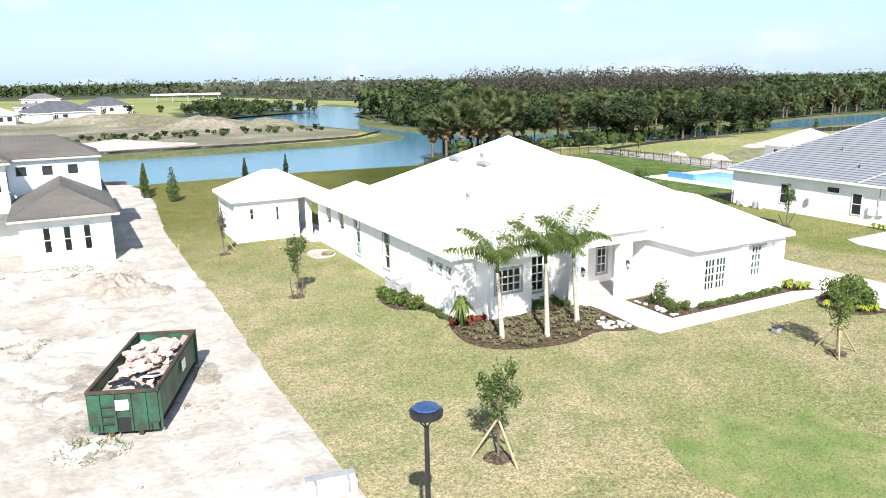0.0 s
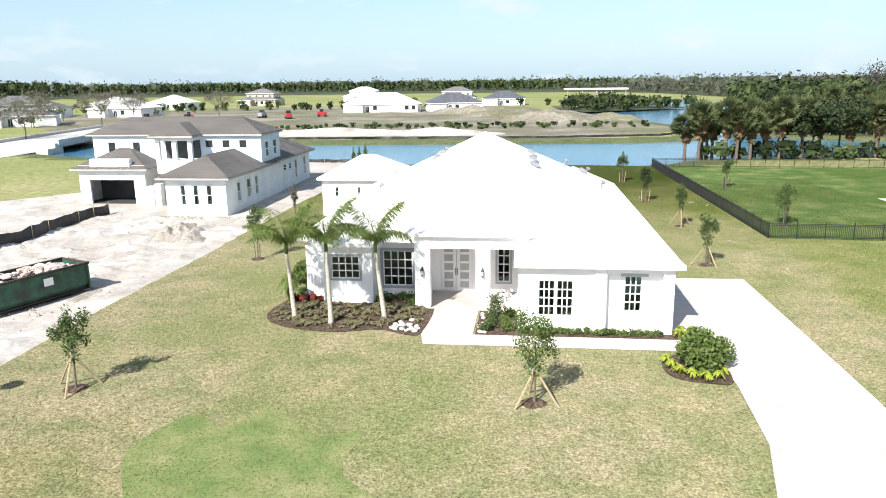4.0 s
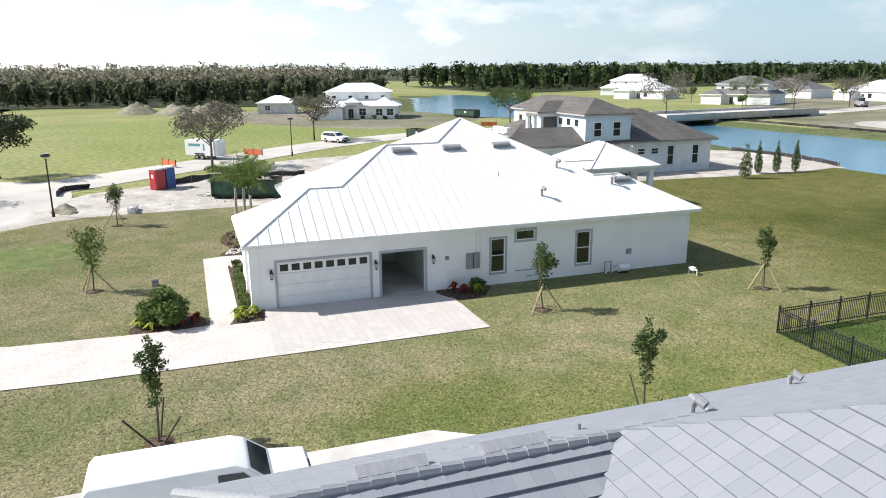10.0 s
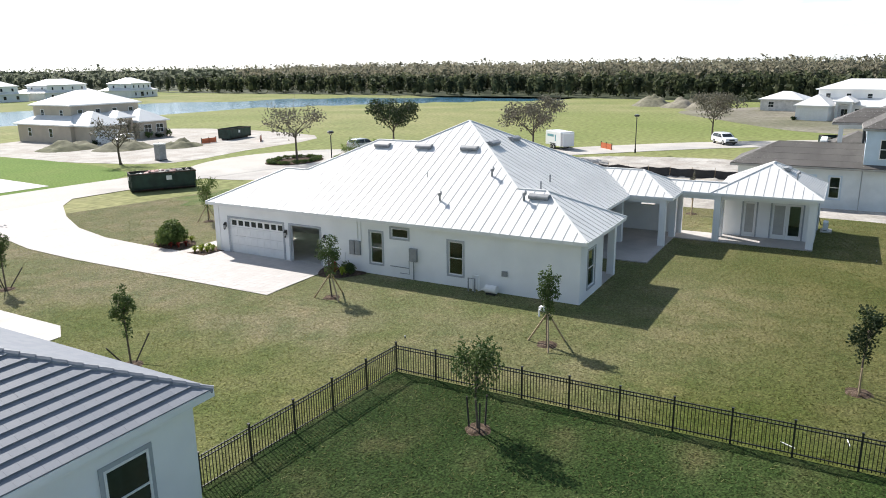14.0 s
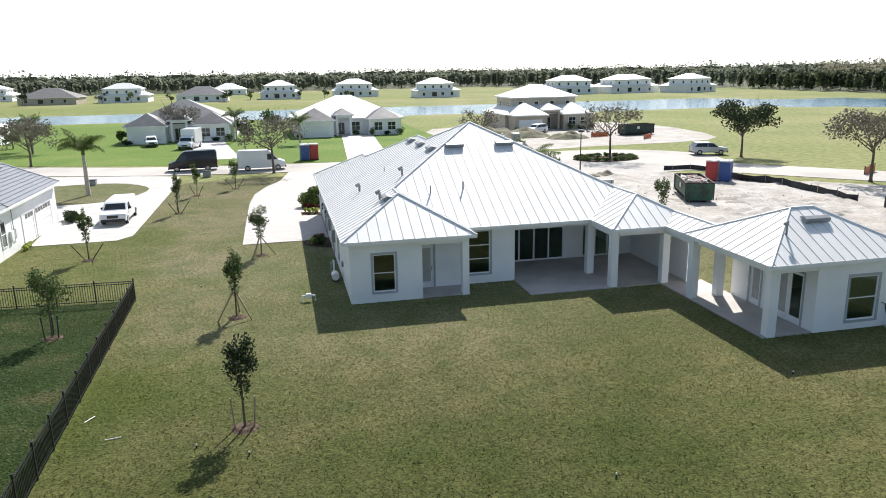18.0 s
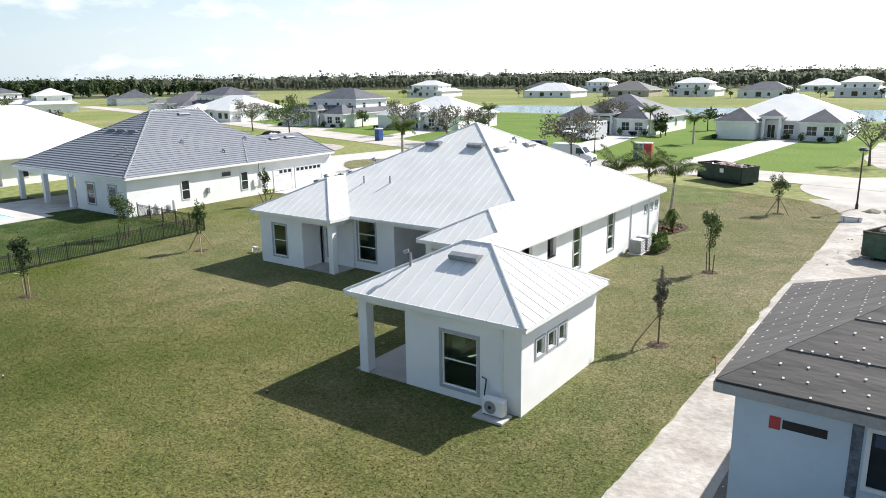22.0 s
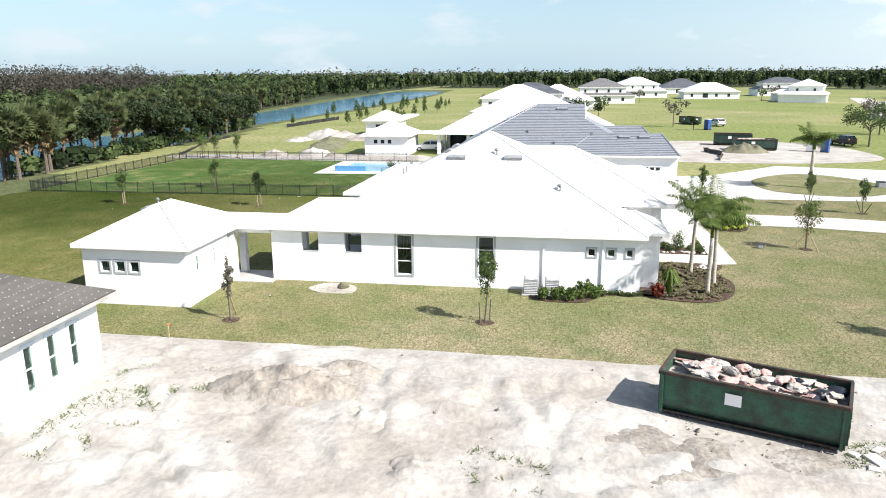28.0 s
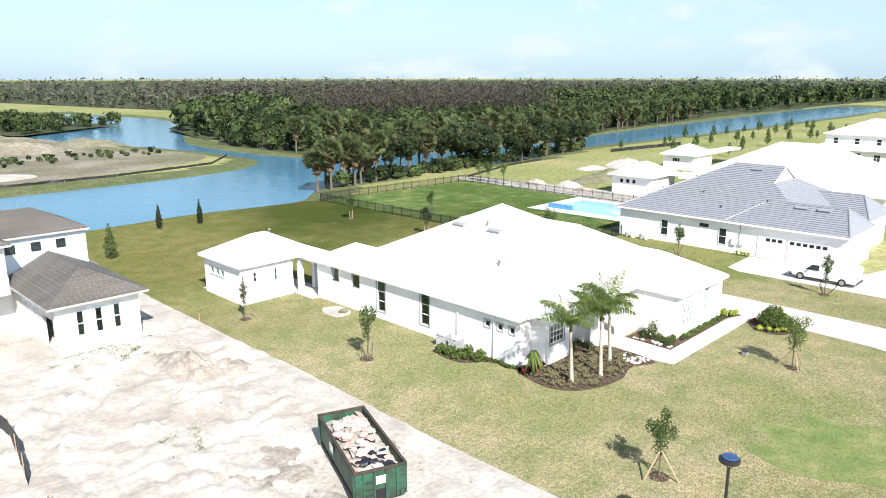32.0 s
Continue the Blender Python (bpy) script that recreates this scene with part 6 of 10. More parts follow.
woods("lake_shrubs", [(-150, 258), (20, 335), (60, 330), (60, 350), (-140, 300)], 9, 2, 5, WOODS, 14, 60, 0.5, "low bushes behind the far building site", 0.8, False)
woods("bank_scrub", [(-35, 172), (20, 172), (62, 178), (58, 192), (0, 186), (-35, 184)], 4.0, 0.5, 1.6, WOODS, 15, 40, 0.3, "low weeds on the far bank", 1.4, False)
woods("island_scrub", [(52, 262), (100, 300), (70, 340), (40, 300)], 7, 3, 7, WOODS, 16, 80, 0.6, "pale willow scrub by the far pond", 0.9)

# cabbage palms and dark oaks on the near bank
cab = thing("cabbage_palm", "cabbage palm with a rough trunk and hanging dead fronds", "palm tree", 56.5, 104.5, 0, group="shore palms")
rngc = np.random.default_rng(77)
part("trunk", tube(bmesh.new(), [(0, 0, -0.3), (0.05, 0, 2.5), (0.1, 0.05, 5.6)], [0.26, 0.2, 0.2], 8), BARK, cab)


def fan_crown(rng, z, r, n):
    v = []
    for k in range(n):
        d = rng.normal(size=3)
        d[2] = abs(d[2]) * 0.9 - 0.35
        d = Vector(d / np.linalg.norm(d))
        s = d.cross(Vector(rng.normal(size=3))).normalized()
        c = Vector((0.1, 0.05, z)) + d * r * (0.55 + 0.2 * rng.random())
        u = d.cross(s)
        for j in range(7):
            a = (j - 3) * 0.42
            e = (d * math.cos(a) + s * math.sin(a) + Vector((0, 0, -0.15))).normalized() * r * 0.52
            q = (s * math.cos(a) - d * math.sin(a)) * 0.12
            v += [c, c + e * 0.5 + q, c + e, c + e * 0.5 - q]
    return np.array([p[:] for p in v])


leaves("crown", cab, np.concatenate([fan_crown(rngc, 5.9, 2.2, 70), fan_crown(rngc, 5.1, 1.7, 34)]), LEAFCAB)
leaves("dead_fronds", cab, leaf_quads(rngc, [(0.1, 0, 4.5, 0.8, 0.8, 1.0), (0.1, 0, 3.6, 0.5, 0.5, 0.9)], 130, 0.5, 0.5), STRAW, "hanging brown dead fronds")
bank = [(53.2, 103.6), (54.8, 101.8), (56.0, 104.9), (57.8, 106.2), (59, 103.6), (60.2, 102.2), (62.5, 103.4), (67, 104.5), (81, 106), (91, 106.5), (61.5, 105.5), (63.8, 107), (65, 104.8), (68, 107.5), (70.5, 106), (74, 108.5), (78, 107.5), (83, 110), (88, 108.5), (96, 107.5), (101, 106), (107, 107), (113, 108.5), (119, 110), (126, 110.5), (133, 110.5), (139, 112), (93, 110.5), (110, 105), (122, 107)]
for i, (x, y) in enumerate(bank):
    c = copy_thing(cab, pose(x, y, -0.1, 0, 0, i * 77) @ Matrix.Scale(1, 4))
    c.scale = (1, 1, 0.85 + 0.35 * ((i * 37) % 10) / 10)
for i, (x, y, h, w) in enumerate([(72, 106, 7.2, 6), (77, 109, 8, 6.5), (86, 107.5, 7.5, 7), (90.5, 106, 6.5, 6), (99, 109, 7.5, 7), (105, 109.5, 7.5, 6.5), (115, 106.5, 7, 7), (124, 109, 7.5, 7), (130, 108, 7, 6.5), (137, 110, 6.5, 6.5), (143, 112.5, 6, 6), (95, 104.5, 5.5, 5.5), (109, 104, 5.5, 5)]):
    street_tree(x, y, h, w, LEAFDARK, 2900, "dark shaggy oak on the lake bank", 800 + i, 0.28)
woods("shore_brush", [(49, 103.6), (60, 105.6), (75, 106), (95, 107), (142, 111), (142, 109), (95, 103.5), (75, 102.8), (60, 103)], 1.9, 1.2, 4.2, WOODS, 17, 56, 0.28, "dark brush under the bank trees", 1.0, False)
# palm line in front of the shore woods
rp = np.random.default_rng(21)
for i in range(46):
    s = i / 46
    x = 84 + 210 * s + rp.normal() * 2
    y = np.interp(x, [84, 110, 165, 205, 300], [153, 140.5, 134.5, 141.5, 150]) + abs(rp.normal()) * 2 + 0.5
    c = copy_thing(cab, pose(x, y, -0.2, 0, 0, i * 53))
    c.scale = (1, 1, 0.8 + 0.5 * rp.random())

rt = np.random.default_rng(55)
for hx, hy in ((99, -55), (57, -62), (26, -63), (128, -53), (172, -55), (200, -72), (235, -85), (292, -60), (139, -277), (109, -285), (72, -266), (37, -279), (0, -285), (186, -349), (215, -330), (172, -256), (245, -250), (140, 25), (196, 45), (232, 38), (285, 20), (-148, 296), (-120, 256), (-155, 250), (-122, 198), (-172, 196), (-27, 283)):
    for _ in range(3):
        a_ = rt.uniform(0, 6.2832)
        r_ = rt.uniform(15, 21)
        x_, y_, h_ = hx + r_ * math.cos(a_), hy + r_ * math.sin(a_), rt.uniform(2.5, 7.0)
        if -20 < y_ < 10 and x_ < 130 or inside_depth(np.array([x_]), np.array([y_]), LAKE_S)[0] > -4:
            continue
        t = thing("garden_tree", "small leafy garden tree near the far houses", "tree", x_, y_, 0.0, group="garden trees")
        part("trunk", tube(bmesh.new(), [(0, 0, 0), (0.1, 0, h_ * 0.6)], [0.14, 0.07], 6), BARK, t)
        w_ = h_ * rt.uniform(0.28, 0.42)
        leaves("crown", t, leaf_quads(rt, [(rt.normal() * w_ * 0.5, rt.normal() * w_ * 0.5, h_ * rt.uniform(0.45, 0.85), w_ * 0.6, w_ * 0.6, h_ * 0.16) for _ in range(6)], 260, 0.29, 0.3), (LEAF, LEAFDARK, LEAFDRY, LEAFLIGHT)[int(rt.integers(4))])

# young trees planted in rows beside the river
rv = np.random.default_rng(88)
rowcrown = leaf_mesh("crown", leaf_quads(rv, [(0, 0, 1.5, 0.75, 0.75, 0.8), (0.1, 0.1, 2.3, 0.55, 0.55, 0.7), (0, 0, 3.0, 0.3, 0.3, 0.5)], 300, 0.16, 0.3), LEAF)
rowtrunk = finish("trunk", tube(bmesh.new(), [(0, 0, 0), (0.03, 0, 1.8)], [0.06, 0.03], 6), BARK)
for i in range(30):
    x_, y_ = 150 + 11.5 * (i // 3) + rv.normal() * 1.5, 78 + 11 * (i % 3) + rv.normal() * 1.5
    t = thing("young_tree", "small young tree planted in rows beside the river", "tree", x_, y_, 0.0, i * 67, "river rows")
    share("trunk", rowtrunk, t, Matrix.Identity(4))
    share("crown", rowcrown, t, Matrix.Scale(0.8 + 0.5 * rv.random(), 4))


# ---- neighbouring houses ----
def tiles(parent, plan, zf, al, course, material, name, wide=0.34, cap=150):
    """A slope in courses: each course tilts, so that its lower edge stands proud; tile by tile where material is roof tile, in long rolls where it is felt."""
    felt = material is FELT
    wide = 60.0 if felt else wide
    lift = 0.012 if felt else 0.055
    pts = [Vector((x, y, zf(x, y))) for x, y in plan]
    e = 0.01
    g = Vector(((zf(plan[0][0] + e, plan[0][1]) - zf(*plan[0])) / e, (zf(plan[0][0], plan[0][1] + e) - zf(*plan[0])) / e, 0))
    nrm = Vector((-g.x, -g.y, 1)).normalized()
    up = (g.normalized() + Vector((0, 0, g.length))).normalized()
    a = nrm.cross(up)
    so = new(name)
    so.parent = parent
    verts, faces = [], []
    u0, u1 = min(up.dot(p) for p in pts), max(up.dot(p) for p in pts)
    s0, s1 = min(a.dot(p) for p in pts), max(a.dot(p) for p in pts)
    row, made = 0, 0
    u = u0
    while u < u1 - 0.02:
        strip = clip(clip(pts, -up, -u), up, u + course)
        s = s0
        while s < s1 and len(strip) > 2:
            p = clip(clip(strip, -a, -s - 0.0015), a, s + wide - 0.0015) if not felt else strip
            s += wide
            if len(p) < 3:
                continue
            k = len(p)
            tops = [v + nrm * (0.012 + lift * max(0.0, 1 - (up.dot(v) - u) / course)) for v in p]
            lows = [v - nrm * 0.03 for v in p]
            fs = [tuple(range(k)), tuple(range(2 * k - 1, k - 1, -1))] + [(j, j + k, (j + 1) % k + k, (j + 1) % k) for j in range(k)]
            c = sum(p, Vector()) / k
            if felt or (not felt and made < cap and 36.5 < c.y < 47 and u > u0 + course * 9):
                me = bpy.data.meshes.new("tile")
                me.from_pydata([v[:] for v in tops + lows], [], fs)
                me.materials.append(material)
                o = new("felt_roll" if felt else "roof_tile", me)
                o.parent = so
                made += 1
            else:
                o = len(verts)
                verts += [v[:] for v in tops + lows]
                faces += [tuple(j + o for j in f) for f in fs]
            if felt:
                break
        u += course
        row += 1
    if faces:
        o = raw("far_tiles", verts, faces, TILEFIELD)
        o.parent = so
        tagged(o, kind="stuff")


TILEFIELD = leafy("grey_tile_field", (0.212, 0.226, 0.254), (0.242, 0.254, 0.28), 0.5, 0.0)


def hip(parent, x0, y0, x1, y1, z, s, material, course=0.0, ribm=None, capm=None, name="roof", fasc=WHITE, capr=0.09, ends=None, board=0.2, lip=0.0):
    """A hip roof over a plan rectangle; with course: laid in courses of that height, each with its raised butt edge."""
    w, d = x1 - x0, y1 - y0
    hw = min(w, d) / 2
    zr = z + s * hw
    r0, r1 = ((x0 + hw, (y0 + y1) / 2), (x1 - hw, (y0 + y1) / 2)) if w >= d else (((x0 + x1) / 2, y0 + hw), ((x0 + x1) / 2, y1 - hw))
    a, b, c, e = (x0, y0), (x1, y0), (x1, y1), (x0, y1)
    if w >= d:
        sl = [([a, b, r1, r0], lambda x, y: z + s * (y - y0), (0, 1)), ([b, c, r1], lambda x, y: z + s * (x1 - x), (1, 0)), ([c, e, r0, r1], lambda x, y: z + s * (y1 - y), (0, 1)), ([e, a, r0], lambda x, y: z + s * (x - x0), (1, 0))]
    else:
        sl = [([a, b, r0], lambda x, y: z + s * (y - y0), (0, 1)), ([b, c, r1, r0], lambda x, y: z + s * (x1 - x), (1, 0)), ([c, e, r1], lambda x, y: z + s * (y1 - y), (0, 1)), ([e, a, r0, r1], lambda x, y: z + s * (x - x0), (1, 0))]
    if ends:
        # a ridge along y whose ends stand where told, with steeper end slopes
        r0, r1 = ((x0 + x1) / 2, ends[0]), ((x0 + x1) / 2, ends[1])
        hw = w / 2
        zr = z + s * hw
        sl = [([a, b, r0], lambda x, y: z + (zr - z) * (y - y0) / (ends[0] - y0), (0, 1)), ([b, c, r1, r0], lambda x, y: z + s * (x1 - x), (1, 0)), ([c, e, r1], lambda x, y: z + (zr - z) * (y1 - y) / (y1 - ends[1]), (0, 1)), ([e, a, r0, r1], lambda x, y: z + s * (x - x0), (1, 0))]
        w, d = 0, 1
    for plan, zf, al in sl:
        if course:
            tiles(parent, plan, zf, al, course, material, name)
        else:
            bm = bmesh.new()
            bm.faces.new([bm.verts.new((x, y, zf(x, y))) for x, y in plan])
            geo = bmesh.ops.extrude_face_region(bm, geom=bm.faces[:])
            for v in geo["geom"]:
                if isinstance(v, bmesh.types.BMVert):
                    v.co.z -= 0.08
            part(name, bm, material, parent)
    if fasc:
        fascia(parent, [a, b, c, e], z - lip, fasc, h=board)
        part("soffit", boxes((x0 + 0.02, y0 + 0.02, z - 0.2, x1 - 0.02, y1 - 0.02, z - 0.17)), fasc, parent)
    if capm is GREYTILE:
        lines = [((*p, z + 0.03), (*q, zr + 0.03)) for p, q in ((a, r0), (b, r1 if w >= d else r0), (c, r1), (e, r0 if w >= d else r1))] + [((*r0, zr + 0.03), (*r1, zr + 0.03))]
        ridge_row(parent, lines, capr)
    elif capm:
        caps(parent, [((*p, z + 0.02), (*q, zr + 0.02)) for p, q in ((a, r0), (b, r1 if w >= d else r0), (c, r1), (e, r0 if w >= d else r1))] + [((*r0, zr + 0.02), (*r1, zr + 0.02))], capm, capr)
    return zr


def ridge_row(parent, lines, r):
    """Lapped ridge tiles along each line."""
    tl = finish("ridge_tile", tube(bmesh.new(), [(0, 0, 0), (0.41, 0, -0.015), (0.42, 0, -0.015)], [r * 1.12, r * 0.92, r * 0.8], 8), GREYTILE)
    for p, q in lines:
        p, q = Vector(p), Vector(q)
        dv = q - p
        for k in range(int(dv.length / 0.37)):
            share("ridge_tile", tl, parent, Matrix.Translation(p + dv.normalized() * 0.37 * k) @ dv.to_track_quat("X", "Z").to_matrix().to_4x4())


def punch(parent, side, rect, s, z0, w, h, cols=1, rows=2, framem=WHITE, trimm=None, panem=PANE, name="window", far=False):
    """A window set on one side (S, N, W, E) of a plan rectangle: frame, pane and bars, s metres along the side."""
    x0, y0, x1, y1 = rect
    m = {"S": Matrix.Translation((x0 + s, y0, z0)), "E": Matrix.Translation((x1, y0 + s, z0)) @ Matrix.Rotation(math.pi / 2, 4, "Z"),
         "N": Matrix.Translation((x1 - s, y1, z0)) @ Matrix.Rotation(math.pi, 4, "Z"), "W": Matrix.Translation((x0, y1 - s, z0)) @ Matrix.Rotation(-math.pi / 2, 4, "Z")}[side]
    f = 0.07
    if far:
        bm = bmesh.new()
        fr_ = [(0, 0), (w, 0), (w, h), (0, h)]
        inn = [(f, f), (w - f, f), (w - f, h - f), (f, h - f)]
        A, B, C = [[bm.verts.new((px, yy, pz)) for px, pz in q] for q, yy in ((fr_, -0.002), (fr_, -0.05), (inn, -0.05))]
        D = [bm.verts.new((px, -0.02, pz)) for px, pz in inn]
        for j in range(4):
            i2 = (j + 1) % 4
            for P, Q in ((A, B), (B, C), (C, D)):
                bm.faces.new((P[j], P[i2], Q[i2], Q[j]))
        bm.faces.new(D).material_index = 1
        o = part(name, bm, framem, parent)
        o.data.materials.append(panem)
        o.matrix_basis = m
        return o
    o = new(name)
    o.parent = parent
    o.matrix_basis = m
    if trimm:
        part("trim", boxes((-0.12, -0.035, -0.12, 0, -0.002, h + 0.12), (w, -0.035, -0.12, w + 0.12, -0.002, h + 0.12), (0, -0.035, h, w, -0.002, h + 0.12), (0, -0.035, -0.12, w, -0.002, 0)), trimm, o)
    part("frame", boxes((0, -0.05, 0, f, -0.002, h), (w - f, -0.05, 0, w, -0.002, h), (f, -0.05, 0, w - f, -0.002, f), (f, -0.05, h - f, w - f, -0.002, h), *[(f, -0.045, h * k / rows - 0.03, w - f, -0.002, h * k / rows + 0.03) for k in range(1, rows)], *[(w * k / cols - 0.025, -0.04, f, w * k / cols + 0.025, -0.003, h - f) for k in range(1, cols)]), framem, o)
    part("pane", boxes((f, -0.02, f, w - f, -0.001, h - f)), panem, o)
    return o


def far_house(x, y, w, d, storeys, roofm, wallm, rz=0, seed=0, wing=1, label="", garage="S"):
    """A suburban house some way off: main block, lower wings, hip roofs, windows on all sides, a garage door and a front door."""
    fr = math.hypot(x - 27, y - 40) > 150
    t = thing("house", label, "house", x, y, 0.0, rz)
    rect = (-w / 2, -d / 2, w / 2, d / 2)
    hs = 3.0
    # one house's shaded front slopes get slate colour, its sunlit main roof white
    wingm = SLATE if (x, y) == (26, -63) else roofm
    top = hs * storeys + (0.3 if storeys > 1 else 0.2)
    up = rect if storeys == 1 else (-w * 0.36, -d * 0.3, w * 0.4, d * 0.42)
    part("wall", boxes((*rect[:2], 0, *rect[2:], 3.15)), wallm, t)
    hip(t, rect[0] - 0.5, rect[1] - 0.5, rect[2] + 0.5, rect[3] + 0.5, 3.2, 0.44, roofm)
    if storeys > 1:
        part("upper_wall", boxes((up[0], up[1], 3.2, up[2], up[3], top)), wallm, t)
        hip(t, up[0] - 0.5, up[1] - 0.5, up[2] + 0.5, up[3] + 0.5, top + 0.05, 0.4, roofm)
    wings = [(-w * 0.46, -d / 2 - 4.2, -w * 0.46 + 6.4, -d / 2 + 1)]
    if wing > 1:
        wings.append((w * 0.46 - 6.0, -d / 2 - 3.0, w * 0.46, -d / 2 + 1))
    for i, r in enumerate(wings):
        part("wing_wall", boxes((r[0], r[1], 0, r[2], r[3], 3.1)), wallm, t)
        hip(t, r[0] - 0.45, r[1] - 0.45, r[2] + 0.45, r[3] + 3.0, 3.15, 0.44 if fr else 0.6, wingm)
        if i == 0:
            punch(t, "S", r, 0.8, 0.05, 4.8, 2.2, 4, 4, WHITE, None, WHITE, "garage_door")
        else:
            punch(t, "S", r, 1.0, 0.9, 1.6, 1.6, 2, 2, far=fr)
            punch(t, "S", r, 3.6, 0.9, 1.6, 1.6, 2, 2, far=fr)
    mid = wings[0][2] + 0.6
    if not fr:
        # raised entry porch on two columns, planting along the front
        e0, e1, ey = mid + 0.1, mid + 3.1, -d / 2 - 2.0
        part("porch_wall", boxes((e0, -d / 2, 3.0, e1, -d / 2 + 1.0, 4.3)), wallm, t)
        hip(t, e0 - 0.5, ey - 0.4, e1 + 0.5, -d / 2 + 3.4, 4.0, 0.55, wingm)
        part("porch_beam", boxes((e0, ey, 3.45, e1, ey + 0.35, 3.85)), wallm, t)
        for cx in (e0 + 0.2, e1 - 0.2):
            part("column", boxes((cx - 0.22, ey, 0, cx + 0.22, ey + 0.44, 3.45)), wallm, t)
        ca, sa = math.cos(math.radians(rz)), math.sin(math.radians(rz))
        for k in range(8):
            lx = -w / 2 + 0.8 + (w - 1.6) * k / 7
            ly = -d / 2 - (4.9 if lx < wings[0][2] else (3.7 if wing > 1 and lx > w * 0.46 - 6.3 else 1.0))
            if e0 - 0.6 < lx < e1 + 0.6 or wings[0][0] + 0.6 < lx < wings[0][0] + 5.8:
                continue
            shrub(x + lx * ca - ly * sa, y + lx * sa + ly * ca, 0.75, 0.9 + 0.6 * (k % 2), (LEAFDARK, LEAF, LEAFLIGHT)[k % 3], 260, 0.13, "rounded garden shrub along a house front", seed=900 + 10 * seed + k, z=0.02, group="house front shrubs")
    punch(t, "S", rect, mid + w / 2 + 0.6, 0.1, 1.3, 2.3, 2, 1, WHITE, None, PANE, "front_door")
    punch(t, "S", rect, mid + w / 2 + 3.2, 0.8, 1.7, 1.7, 2, 2, far=fr)
    for k in range(4):
        punch(t, "N", rect, w * (0.12 + 0.22 * k), 0.5 if k == 1 else 0.9, 2.4 if k == 1 else 1.3, 2.1 if k == 1 else 1.5, 2, 1 if k == 1 else 2, far=fr)
    for sd in ("EW" if math.hypot(x - 27, y - 40) < 220 else ""):
        for k in range(2):
            punch(t, sd, rect, d * (0.2 + 0.4 * k), 1.0, 1.0, 1.5, 1, 2, far=fr)
    if storeys > 1:
        for sd, n in (("S", 4), ("N", 4), ("E", 2), ("W", 2)):
            ln = (up[2] - up[0]) if sd in "SN" else (up[3] - up[1])
            for k in range(n):
                punch(t, sd, up, ln * (k + 0.5) / n - 0.5, 4.2, 1.0, 1.3, 1, 2, far=fr)
    return t


